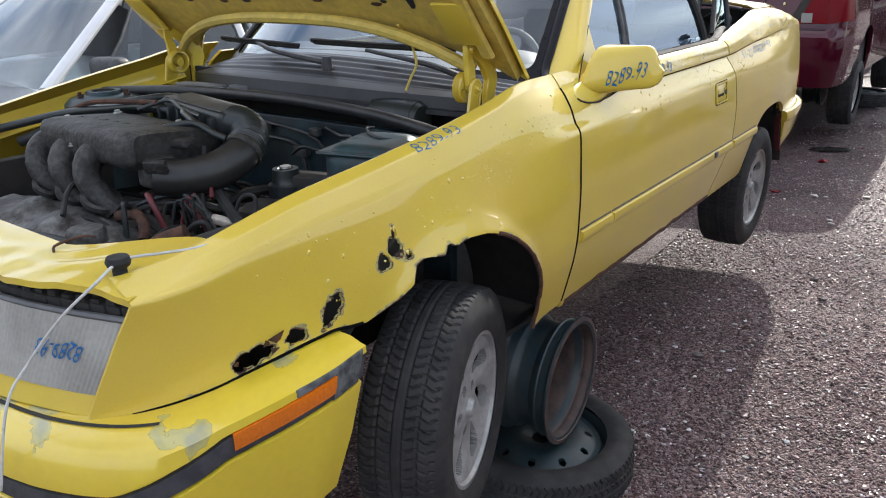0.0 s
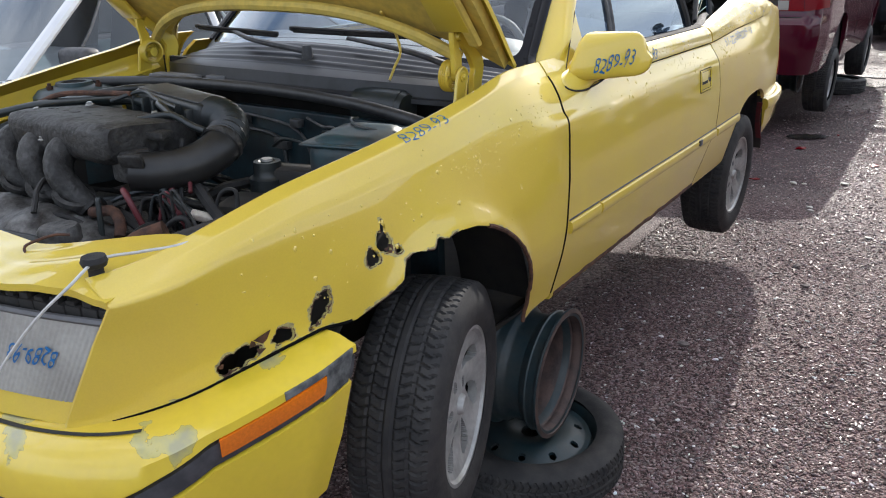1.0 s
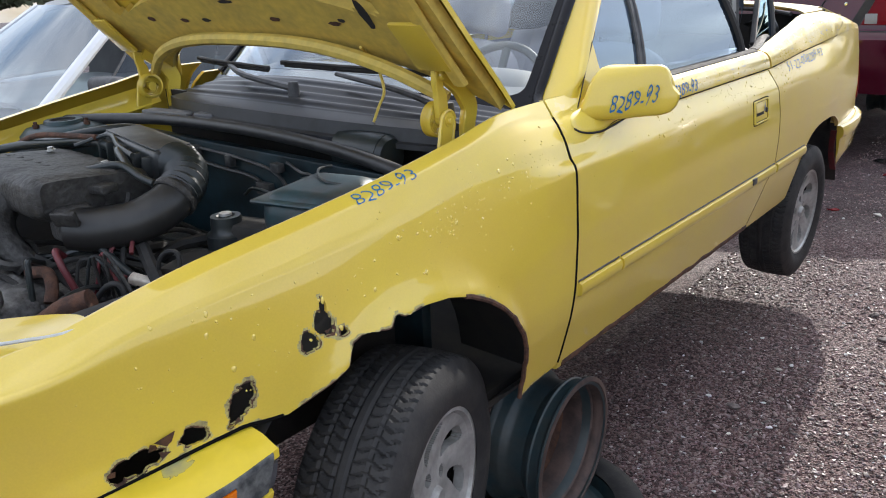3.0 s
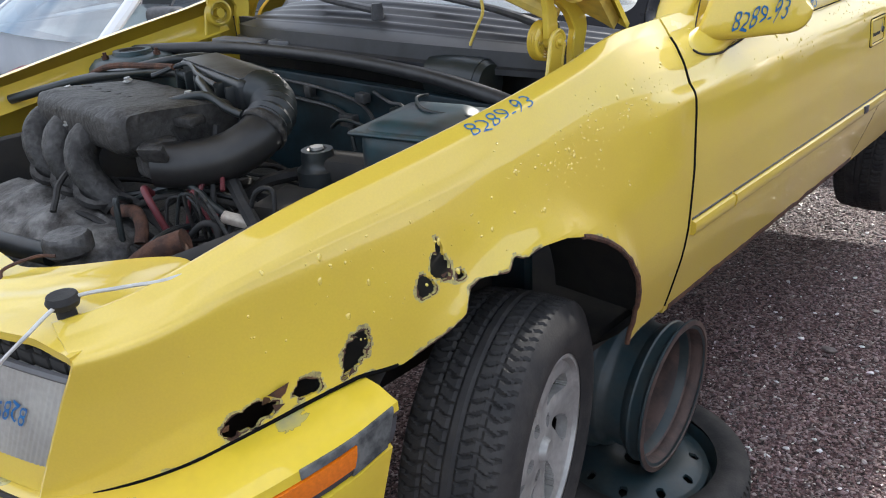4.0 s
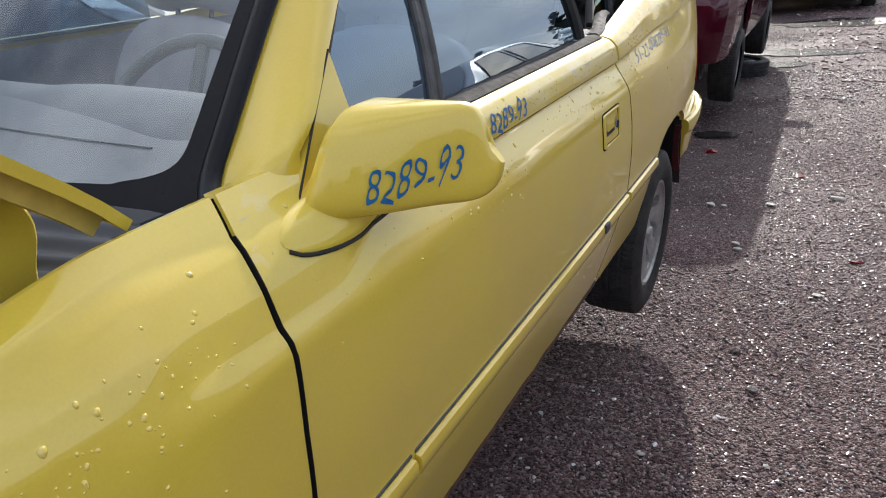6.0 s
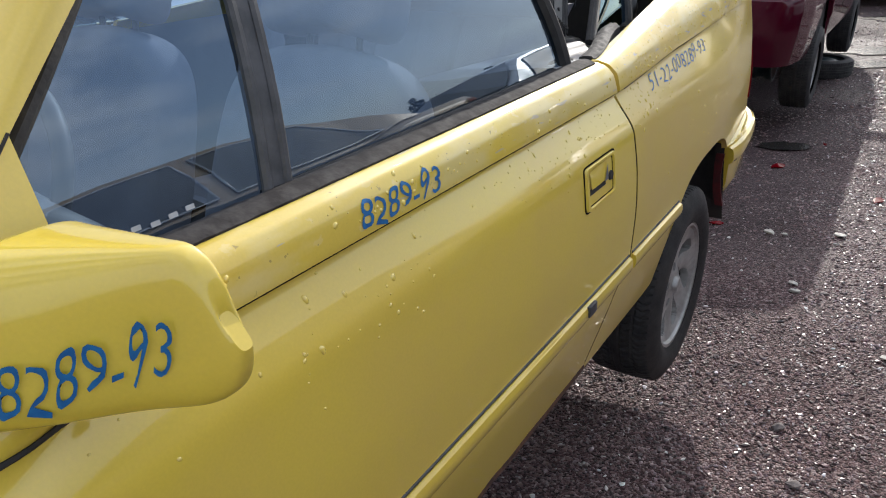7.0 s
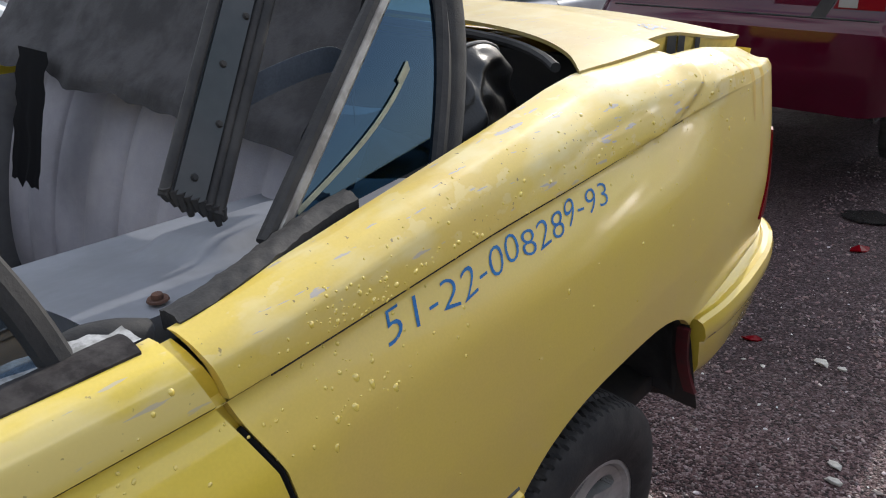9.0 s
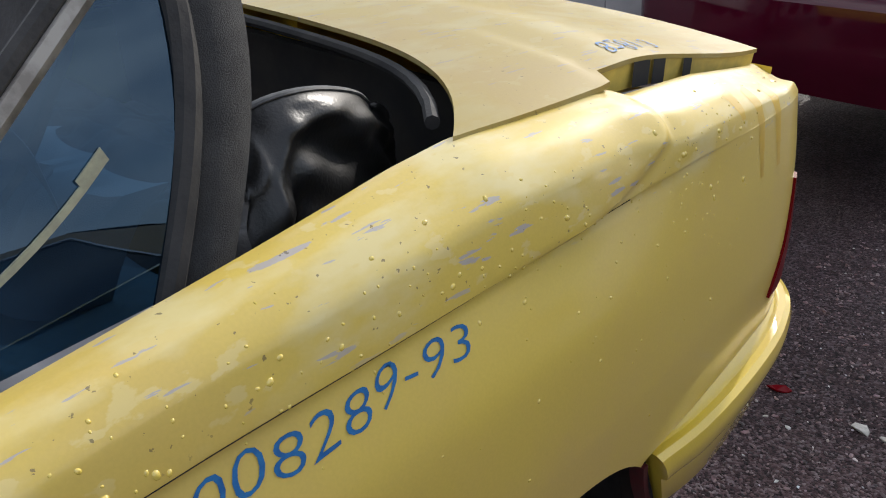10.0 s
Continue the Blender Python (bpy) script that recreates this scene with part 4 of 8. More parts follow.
def hinge(x, side):
    h = new("bonnet_hinge")
    h.parent = car
    tagged(h, "yellow painted hinge with a coil spring")
    c = Vector((x, 0.257, 1.221))
    bm = bmesh.new()
    pts = []
    for k in range(80):
        r = 0.012 + 0.022 * k / 79
        a = 2 * math.pi * 4.2 * k / 79
        pts.append(c + Vector((-0.012 * side, r * math.cos(a), r * math.sin(a))))
    tube(bm, pts, 0.0030, 6, 1)
    for j in range(4):
        lathe(bm, [(0.031, -0.003), (0.036, -0.002), (0.038, 0.0), (0.036, 0.002), (0.031, 0.003)], Matrix.Translation(c + Vector((-(0.012 + 0.006 * j) * side, 0, 0))) @ Matrix.Rotation(radians(90), 4, "Y"), 36)
    lathe(bm, [(0.0, 0.010), (0.013, 0.009), (0.013, -0.034), (0.0, -0.034)], Matrix.Translation(c) @ Matrix.Rotation(radians(90 * side), 4, "Y"), 20)
    part("spring", bm, YELLOW, h)
    # folded bracket with a round head and a turned edge
    bm = bmesh.new()
    q = Vector((0, -0.19, -0.98))
    w = Vector((0, 0.98, -0.19))
    rings = []
    for a, b in [(0.075, -0.021), (0.0, -0.021)] + [(0.021 * math.sin(t), 0.021 * math.cos(t)) for t in steps(math.pi, 2 * math.pi, 12)] + [(0.0, 0.021), (0.085, 0.021)]:
        rings.append(c + q * a + w * b)
    front = [bm.verts.new(p + Vector((0.017 * side, 0, 0))) for p in rings]
    back = [bm.verts.new(p + Vector((0.009 * side, 0, 0))) for p in rings]
    bm.faces.new(front)
    bm.faces.new(back[::-1])
    for k in range(len(rings)):
        n = (k + 1) % len(rings)
        bm.faces.new((front[k], front[n], back[n], back[k]))
    bmesh.ops.recalc_face_normals(bm, faces=bm.faces)
    tube(bm, [p + Vector((0.015 * side, 0, 0)) for p in rings], 0.0042, 8, 1)
    part("bracket", bm, YELLOW, h)
    bm = bmesh.new()
    lathe(bm, [(0.0, 0.006), (0.006, 0.006), (0.007, 0.003), (0.0075, 0.0), (0.012, 0.0), (0.0125, -0.004)], Matrix.Translation(c + Vector((0.020 * side, 0, 0))) @ Matrix.Rotation(radians(90 * side), 4, "Y"), 14)
    part("bolt", bm, YELLOW, h)
    # the link from the spring up to the bonnet
    bm = bmesh.new()
    top = bonnet(x, 0.128, 0.030)
    strap(bm, [(c.y - 0.001, c.z + 0.008), (c.y - 0.003, c.z + 0.030), (c.y - 0.005, c.z + 0.052), (c.y - 0.010, c.z + 0.066), (c.y - 0.012, c.z + 0.080), (top.y, top.z)], (0.033, 0.033, 0.031, 0.024, 0.027, 0.034), x - 0.006 * side, x + 0.007 * side)
    lathe(bm, [(0.0, 0.006), (0.008, 0.005), (0.011, 0.0), (0.012, -0.012)], Matrix.Translation(top + Vector((0.010 * side, 0.004, -0.008))) @ Matrix.Rotation(radians(90 * side), 4, "Y"), 16)
    part("spring_arm", bm, YELLOW, h)
    bm = bmesh.new()
    strap(bm, [(0.341, 1.115), (0.341, 1.16), (0.343, 1.20), (0.350, 1.235), (0.336, 1.262), (0.312, 1.288), (bonnet(x, 0.12, 0.02).y, bonnet(x, 0.12, 0.02).z)], (0.038, 0.040, 0.042, 0.044, 0.044, 0.040, 0.040), x - 0.009 * side, x + 0.006 * side)
    part("lift_arm", bm, YELLOW, h)
    bm = bmesh.new()
    box(bm, Matrix.Translation(bonnet(x + 0.01 * side, 0.21, 0.040)) @ Matrix.Rotation(-TILT, 4, "X"), (0.09, 0.13, 0.010), 0.004)
    part("mount_plate", bm, YELLOW, h)


hinge(-0.212, 1)
hinge(2 * XC + 0.205, -1)

BLACK_SEAL = material("black_seal", (0.006, 0.006, 0.009), 0.30, second=(0.008, 0.008, 0.010), scale=20, spec=0.16)
HOSE = material("dusty_rubber", (0.034, 0.034, 0.036), 0.45, second=(0.018, 0.018, 0.019), scale=14, fine=0.3)
# scuttle panel with louvres
def glass_base(x):
    d = abs(x - XC) / 0.66
    return 0.355 + 0.20 * min(d, 1.05) ** 2.4


def cowl(u, v, lift=0.0):
    x = lerp(-1.47, -0.14, u)
    y1 = glass_base(x) + 0.02 - 0.03 * min(abs(x - XC) / 0.66, 1.0) ** 3
    y0 = y1 - 0.20
    fall = ((x - XC) / 0.66) ** 2
    z = lerp(1.199 - 0.026 * fall, 1.266 - 0.070 * fall, max(v, 0.0) ** 0.8)
    ridge = 0.005 * (0.5 + 0.5 * math.sin(2 * math.pi * (v * 6.0))) * (0.25 < v < 0.95) * (1 - ease(0.62, 0.67, abs(x - XC)))
    if v < 0.06:
        z -= 0.03
    return (x, lerp(y0, y1, v), z + ridge + lift)


bm = grid(lambda u, v: cowl(u, v), 40, 64)
part("scuttle_panel", rim_edges(bm, (0, 0, -0.012)), material("faded_black_plastic", (0.036, 0.037, 0.043), 0.42, second=(0.024, 0.025, 0.029), scale=9, fine=0.15), car, "faded black plastic scuttle panel with louvres")
bm = bmesh.new()
tube(bm, [(-1.47, 0.0, 1.150), (-1.35, 0.07, 1.154), (-1.15, 0.14, 1.158), (-0.8, 0.165, 1.160), (-0.5, 0.17, 1.148), (-0.32, 0.17, 1.128), (-0.21, 0.17, 1.108)], 0.016, 12, 8)
part("bulkhead_seal", bm, HOSE, car, "long black rubber bulkhead seal")


def corner(u, v):
    y = lerp(0.44, 0.60, u)
    x = lerp(lerp(-0.205, -0.116, ease(0.40, 0.515, y)), -0.27, v)
    return (x, y, top_z(y) - 0.014 - 0.010 * ease(0.0, 1.0, v))


bm = grid(corner, 24, 8)
part("scuttle_corner", bm, BLACK_SEAL, car, "black rubber corner beside the windscreen")


# wipers
def wiper(pivot, knee, tip, park):
    w = new("wiper")
    w.parent = car
    bm = bmesh.new()
    tube(bm, [pivot, knee, tip], (0.013, 0.007), 8, 5, flat=0.8)
    part("arm", bm, BLACK_TRIM, w)
    bm = bmesh.new()
    tube(bm, park, 0.0065, 6, 5)
    mid = [Vector(p) + Vector((0, -0.008, 0.009)) for p in park]
    tube(bm, mid, 0.0045, 6, 5)
    for p in park:
        box(bm, pose(p[0], p[1] - 0.004, p[2] + 0.006), (0.018, 0.014, 0.012), 0.002)
    part("blade", bm, RUBBER, w)
    bm = bmesh.new()
    lathe(bm, [(0.0, 0.018), (0.012, 0.016), (0.015, 0.0), (0.016, -0.03)], pose(*pivot), 16)
    part("pivot", bm, BLACK_TRIM, w)


wiper((-0.72, 0.27, 1.255), (-0.95, 0.285, 1.275), (-1.13, 0.36, 1.292), [(-0.90, 0.33, 1.285), (-1.05, 0.345, 1.287), (-1.2, 0.37, 1.287), (-1.35, 0.41, 1.287)])
wiper((-0.27, 0.345, 1.225), (-0.40, 0.325, 1.262), (-0.62, 0.33, 1.288), [(-0.36, 0.40, 1.292), (-0.50, 0.372, 1.294), (-0.65, 0.352, 1.297), (-0.84, 0.345, 1.300)])


# windscreen with its frame
def base_z(x):
    """The foot of the glass, lower towards the pillars."""
    return 1.258 - 0.033 * min(abs(x - XC) / 0.66, 1.0) ** 2


def screen(u, v):
    x0 = lerp(-1.475, -0.165, u)
    x1 = lerp(-1.36, -0.28, u)
    a = Vector((x0, glass_base(x0) + 0.01, base_z(x0)))
    b = Vector((x1, glass_base(x0) * 0.6 + 0.76, 1.70))
    p = a.lerp(b, v)
    p.y -= 0.03 * math.sin(math.pi * v) * 0.5
    return p


def pillar(v, dx=0.0, dy=0.0, dz=0.0):
    p = screen(1.0, v)
    return (p.x + dx, p.y + dy, p.z + dz)


part("windscreen", grid(lambda u, v: screen(u, lerp(-0.06, 1.0, v)), 30, 18), WIND_GLASS, car, "dusty windscreen glass", shadow=False)
bm = bmesh.new()
tube(bm, [(-0.134, 0.512, 1.212)] + [pillar(v, -0.004, -0.008, 0.004) for v in steps(0.0, 1.0, 10)], (0.012, 0.018), 12, 3, flat=0.7)
tube(bm, [(2 * XC - q[0], q[1], q[2]) for q in (pillar(v, -0.004, -0.010, 0.006) for v in steps(0.0, 1.0, 8))], 0.017, 8, 3, flat=0.6)
tube(bm, [screen(u, -0.055) for u in steps(0, 1, 14)], 0.006, 8, 2)
for end in (0, 1):
    grid(lambda u, v: screen(abs(end - 1 + (0.025 + 0.045 * math.exp(-max(v * 1.06 - 0.05, 0.0) / 0.016)) * u), v * 1.06 - 0.06) + Vector((0, -0.005, 0.003)), 8, 160, bm)
grid(lambda u, v: screen(u, lerp(-0.06, -0.012, v)) + Vector((0, -0.006, 0.0035)), 40, 2, bm)
part("screen_seal", bm, BLACK_SEAL, car, "wide black windscreen seal")
for side in (0, 1):
    def post(u, v):
        w = lerp(-0.16, 1.0, v)
        v = max(w, 0.0)
        p = Vector(pillar(v, 0.003, 0.0, 0.0))
        q = Vector((-0.108 - 0.19 * max(v - 0.06, 0), lerp(0.635, 1.16, v), lerp(1.245, 1.695, v)))
        if w < 0:
            p = p.lerp(Vector((-0.150, 0.546, 1.214)), w / -0.16)
            q = q.lerp(Vector((-0.092, 0.615, 1.190)), w / -0.16)
        c = p.lerp(q, u)
        c.x += 0.018 * math.sin(math.pi * u) * min(1.0, 1 + w / 0.16)
        return (c.x if not side else 2 * XC - c.x, c.y, c.z)
    bm = grid(post, 10, 29)
    bmesh.ops.recalc_face_normals(bm, faces=bm.faces)
    part("screen_pillar", rim_edges(bm, (-0.02 if not side else 0.02, 0.01, 0)), YELLOW, car)
bm = bmesh.new()
tube(bm, [screen(u, 1.0) + Vector((0, 0.02, 0.0)) for u in steps(0, 1, 12)], 0.028, 10, 2, flat=0.7)
part("screen_header", bm, YELLOW, car)

# door glass, quarter light and seals
def pane(y, t):
    """A point of the side glass at y, t from belt to top."""
    z = lerp(1.212, 1.60, t)
    return Vector((-0.118 - 0.085 * t - 0.085 * t * t, y, z))


def glass_front(t):
    return lerp(0.636, 1.036, t)


def glass_rear(t):
    return lerp(1.748, 1.60, max(t, 0.0) ** 1.2)


bm = grid(lambda u, v: pane(lerp(1.01 + 0.08 * v, glass_rear(v), u), v), 12, 8)
part("door_glass", bm, GLASS, door, "raised tinted door glass")
bm = grid(lambda u, v: pane(lerp(min(glass_front(v), 0.972 + 0.08 * v), 0.975 + 0.08 * v, u), v), 6, 8)
part("quarter_light", bm, GLASS, door)
bm = grid(lambda u, v: (2 * XC - pane(0, v).x, lerp(glass_front(v), glass_rear(v), u), pane(0, v).z), 8, 8)
part("door_glass", bm, GLASS, car)
bm = bmesh.new()
for u0 in (0.979, 1.008):
    tube(bm, [pane(u0 + 0.08 * t, t) + Vector((0.003, 0, 0)) for t in steps(0.0, 1.0, 4)], 0.0065, 8, 3)
grid(lambda u, v: pane(lerp(0.978, 1.010, u) + 0.08 * v, v) + Vector((0.005, 0, 0)), 1, 6, bm)
part("divider", bm, BLACK_TRIM, door, "dark grey quarter light divider bar")
bm = bmesh.new()
tube(bm, [pane(glass_rear(t) + 0.006, t) + Vector((0.002, 0, 0)) for t in steps(-0.02, 1.0, 6)], 0.014, 8, 3)
tube(bm, [pane(lerp(glass_front(1), glass_rear(1), u), 1.0) for u in steps(0, 1, 6)], 0.010, 8, 2)
tube(bm, [pane(glass_front(t) - 0.002, t) for t in steps(0.0, 1.0, 6)], 0.008, 8, 2)
part("glass_seal", bm, RUBBER, door, "black rubber glass seal")
bm = grid(lambda u, v: (-0.079 - 0.042 * v, lerp(0.66, 1.80, u), 1.2235 + 0.006 * math.sin(math.pi * v) + 0.0012 * noise.noise((lerp(0.66, 1.8, u) * 40, v * 3, 0))), 90, 6)
part("belt_seal", rim_edges(bm, (0, 0, -0.012)), material("weathered_seal", (0.026, 0.023, 0.023), 0.75, second=(0.055, 0.050, 0.048), scale=40, bump=0.12, bump_scale=160, spec=0.12), door, "weathered black belt seal with cracks")
bm = bmesh.new()
tube(bm, [(-0.122, y, 1.217) for y in steps(0.98, 1.72, 6)], 0.009, 8, 1)
part("inner_belt_seal", bm, RUBBER, door)


# door mirror
def mirror_front(d, e):
    """The leading face at d along the shell, e from its foot (-1) to its top (1)."""
    k = ease(-0.25, 1.12, d) ** 1.05
    return lerp(0.570, 0.735, k) + 0.026 * (e + 1) * (1 - k)


def mirror(side):
    def sx(x):
        return x if side > 0 else 2 * XC - x

    m = new("door_mirror")
    m.parent = car
    tagged(m, "yellow door mirror with blue writing")
    bm = bmesh.new()

    def shell(u, v):
        a = 2 * math.pi * v
        d = 1 - (1 - u) ** 2.0
        c, e = math.copysign(abs(math.cos(a)) ** 0.55, math.cos(a)), math.copysign(abs(math.sin(a)) ** 0.6, math.sin(a))
        front, rear = mirror_front(d, e), 0.756
        end = max(0.0, 1 - max(0.0, (d - 0.74) / 0.262) ** 2.6) ** 0.42 * (1 - 0.12 * max(0.0, (0.05 - d) / 0.05))
        half = 0.065 - 0.009 * d
        z = 1.231 + 0.008 * d + half * end * e
        x = lerp(-0.076, 0.088, d) + 0.010 * e * max(0.0, 1 - d / 0.4) - 0.010 * e * ease(0.6, 1.0, d)
        return (sx(x), (front + rear) / 2 + (rear - front) / 2 * c * (0.4 + 0.6 * end), z)

    grid(shell, 48, 48, bm, closed_v=True)
    bm.verts.ensure_lookup_table()
    bm.faces.new(bm.verts[48 * 48 : 49 * 48])
    bmesh.ops.recalc_face_normals(bm, faces=bm.faces)
    part("shell", bm, YELLOW, m)
    bm = bmesh.new()
    def face(u, v):
        return (sx(lerp(-0.045, 0.064, u)), 0.7535, lerp(1.207, 1.277, v))
    grid(face, 4, 4, bm)
    part("mirror_glass", bm, CHROME, m)
    def foot(u, v):
        y = lerp(0.538, 0.825, u)
        m = max(0.0, 1 - abs((y - 0.682) / 0.1445) ** 2.6) ** 0.5
        zc0 = 1.176 + 0.006 * ease(0.6, 0.8, y)
        z = zc0 + 0.030 * m * (2 * v - 1)
        p, n = on_flank(y, min(z, top_z(y) - 0.002))
        h = 0.007 * m * max(0.0, 1 - abs(2 * v - 1) ** 3.0) ** 0.6
        q = p + Vector((0.9, 0, 0.25)) * h
        return (sx(q.x), q.y, q.z)
    bm = grid(foot, 36, 14)
    bmesh.ops.recalc_face_normals(bm, faces=bm.faces)
    part("foot", bm, YELLOW, m)
    bm = bmesh.new()
    tube(bm, [Vector(foot(u, 0.02)) + Vector((0.001 if side > 0 else -0.001, 0, -0.001)) for u in steps(0.01, 0.99, 24)], 0.0026, 6, 1)
    part("foot_seam", bm, DARK, m)
    T, Q, B, C = Vector((-0.143, 0.746, 1.342)), Vector((-0.117, 0.745, 1.272)), Vector((-0.084, 0.625, 1.172)), Vector((-0.086, 0.578, 1.180))

    def sail(u, v):
        p = C.lerp(T, v).lerp(B.lerp(Q, v / 0.6) if v < 0.6 else Q.lerp(T, (v - 0.6) / 0.4), u)
        return (sx(p.x + 0.006), p.y, p.z)
    bm = grid(sail, 6, 10)
    bmesh.ops.recalc_face_normals(bm, faces=bm.faces)
    part("sail", rim_edges(bm, (-0.02 * side, 0, 0)), YELLOW, m)
    bm = bmesh.new()
    tube(bm, [Vector(sail(-0.02, v)) for v in steps(0, 1, 8)], 0.0015, 6, 1)
    part("sail_seam", bm, DARK, m)


mirror(1)

# door handle in its plate; the recess lies flush and is outlined in black
hand = new("door_handle")
hand.parent = door
tagged(hand, "square yellow handle in a chipped plate")


def frame_ring(bm):
    c = (1.686, 1.037)
    pts = []
    for f, out in ((1.0, 0.001), (0.97, 0.0055), (0.86, 0.0055), (0.82, 0.0)):
        row = []
        for k in range(40):
            a = 2 * math.pi * (k + 0.5) / 40
            ex = math.copysign(abs(math.cos(a)) ** 0.14, math.cos(a))
            ez = math.copysign(abs(math.sin(a)) ** 0.14, math.sin(a))
            row.append(bm.verts.new(on_flank(c[0] + 0.072 * f * ex, c[1] + 0.040 * f * ez, out)[0]))
        pts.append(row)
    for a, b in zip(pts, pts[1:]):
        for k in range(40):
            bm.faces.new((a[k], a[(k + 1) % 40], b[(k + 1) % 40], b[k]))
    bmesh.ops.recalc_face_normals(bm, faces=bm.faces)


bm = bmesh.new()
frame_ring(bm)
part("bezel", bm, YELLOW, hand)
bm = bmesh.new()
tube(bm, [on_flank(1.686 + 0.0735 * math.copysign(abs(math.cos(a)) ** 0.14, math.cos(a)), 1.037 + 0.0415 * math.copysign(abs(math.sin(a)) ** 0.14, math.sin(a)), 0.0004)[0] for a in steps(0.08, 2 * math.pi + 0.08, 48)], 0.0016, 6, 1)
part("bezel_gap", bm, GAP, hand)
# Black outline drawn on the flush recess in place of real depth.
bm = bmesh.new()
tube(bm, [on_flank(1.686 + 0.0585 * math.copysign(abs(math.cos(a)) ** 0.13, math.cos(a)), 1.037 + 0.0325 * math.copysign(abs(math.sin(a)) ** 0.13, math.sin(a)), 0.0010)[0] for a in steps(0.08, 2 * math.pi + 0.08, 48)], 0.0013, 6, 1)
part("recess_outline", bm, GAP, hand)
part("recess", grid(lambda u, v: on_flank(lerp(1.628, 1.744, u), lerp(1.004, 1.070, v), 0.0012)[0], 8, 8), YELLOW, hand)
part("pull", grid(lambda u, v: on_flank(lerp(1.632, 1.708, u), lerp(1.036, 1.068, v), 0.006 - 0.003 * v)[0], 8, 4), YELLOW, hand)
# Dark patch painted under the pull, standing in for its shade.
part("pull_shade", grid(lambda u, v: on_flank(lerp(1.632, 1.708, u), lerp(1.024, 1.036, v), 0.0018)[0], 8, 2), DARK, hand)
part("chip", grid(lambda u, v: on_flank(lerp(1.692, 1.710, u), lerp(1.034, 1.034 + 0.030 * u, v), 0.0068)[0], 6, 4), GREY_PLASTIC, hand, "bare grey metal where paint chipped")
bm = bmesh.new()
q, _ = on_flank(1.732, 1.034, 0.001)
lathe(bm, [(0.0, 0.004), (0.008, 0.004), (0.010, 0.0)], Matrix.Translation(q) @ Matrix.Rotation(radians(90), 4, "Y"), 16)
part("lock", bm, DARK, hand)

# boot lid
def lid(u, v):
    w = 2 * u - 1
    front = 2.735 - 0.135 * max(0.0, (abs(w) - 0.45) / 0.55) ** 3.0
    y = lerp(front, 3.385, v)
    half = 0.655 - 0.012 * ease(2.76, 3.14, y) + 0.004 * ease(2.6, 2.72, y) - 0.034 * ease(2.874, 2.886, y)
    x = XC + half * w
    z = 1.306 + 0.004 * (1 - ease(2.95, 3.15, y)) + 0.035 * (1 - abs(w) ** 2.5) - 0.055 * ease(2.95, 3.42, y) - 0.006 * ease(0.93, 1.0, abs(w)) * (1 - ease(2.86, 2.90, y))
    return Vector((x, y, z))


bm = grid(lid, 60, 40)
bmesh.ops.recalc_face_normals(bm, faces=bm.faces)
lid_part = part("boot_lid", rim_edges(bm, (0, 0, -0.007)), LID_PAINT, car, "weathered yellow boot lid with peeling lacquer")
for side in (1, -1):
    bm = grid(lambda u, v: (XC + side * lerp(0.668, 0.585, v), lerp(2.70, 3.31, u), 1.272 - 0.022 * math.sin(math.pi * min(v * 1.6, 1.0)) - 0.045 * ease(0.2, 1.0, u)), 20, 8)
    part("boot_channel", bm, YELLOW, car, "yellow gutter beside the boot lid")
    bm = bmesh.new()
    tube(bm, [(XC + side * 0.628, y, 1.268 - 0.045 * ease(2.83, 3.37, y)) for y in steps(2.72, 3.30, 10)], 0.008, 8, 2)
    part("boot_seal", bm, RUBBER, car, "black rubber seal in the gutter")
    bm = grid(lambda u, v: (lambda q: Vector((q.x - side * (0.002 + 0.004 * v), q.y, q.z - 0.004 - 0.040 * v)))(lid(0.5 + side * 0.5, lerp(0.355, 0.995, u))), 30, 4)
    part("lid_skirt", bm, UNDERHOOD, lid_part, "folded side flange of the boot lid")
    # Three black patches along each side flange.
    for y0, y1 in ((2.985, 3.03), (3.04, 3.075), (3.13, 3.155)):
        bm = grid(lambda u, v: (lambda q: Vector((q.x + side * 0.002, q.y, q.z - 0.006 - 0.036 * v)))(lid(0.5 + side * 0.5, (lerp(y0, y1, u) - 2.60) / 0.785)), 4, 4)
        part("flange_patch", bm, DARK, lid_part, "black patch on the side flange of the lid")

# hood well and crumpled black cover
part("well_floor", slab(-1.45, -0.19, 2.30, 2.78, 1.02, 1.03), DARK, car)
part("well_wall", slab(-1.45, -0.19, 2.76, 2.78, 1.0, 1.29), DARK, car)
bm = grid(lambda u, v: (lerp(-1.36, -0.22, u), lerp(2.36, 2.74, v) + 0.02 * noise.noise((u * 9, v * 4, 0)), 1.06 + 0.12 * math.sin(math.pi * min(1, v * 1.15)) * (0.75 + 0.5 * noise.noise((u * 6, v * 3, 2))) + 0.022 * noise.noise((u * 22, v * 9, 5))), 90, 40)
tagged(part("folded_hood", bm, material("black_vinyl", (0.006, 0.006, 0.0065), 0.5, second=(0.010, 0.010, 0.010), scale=5, bump=0.15, bump_scale=250), car), "crumpled black vinyl hood cover in its well")
bm = bmesh.new()
tube(bm, [(XC + 0.63 * w, 2.725 - 0.135 * max(0.0, (abs(w) - 0.45) / 0.55) ** 3, 1.293 + 0.03 * (1 - abs(w) ** 2.5)) for w in steps(-0.94, 0.94, 30)], 0.009, 8, 1)
part("well_seal", bm, RUBBER, car)

# ---- yellow convertible: lamps and nose ----
bm = bmesh.new()


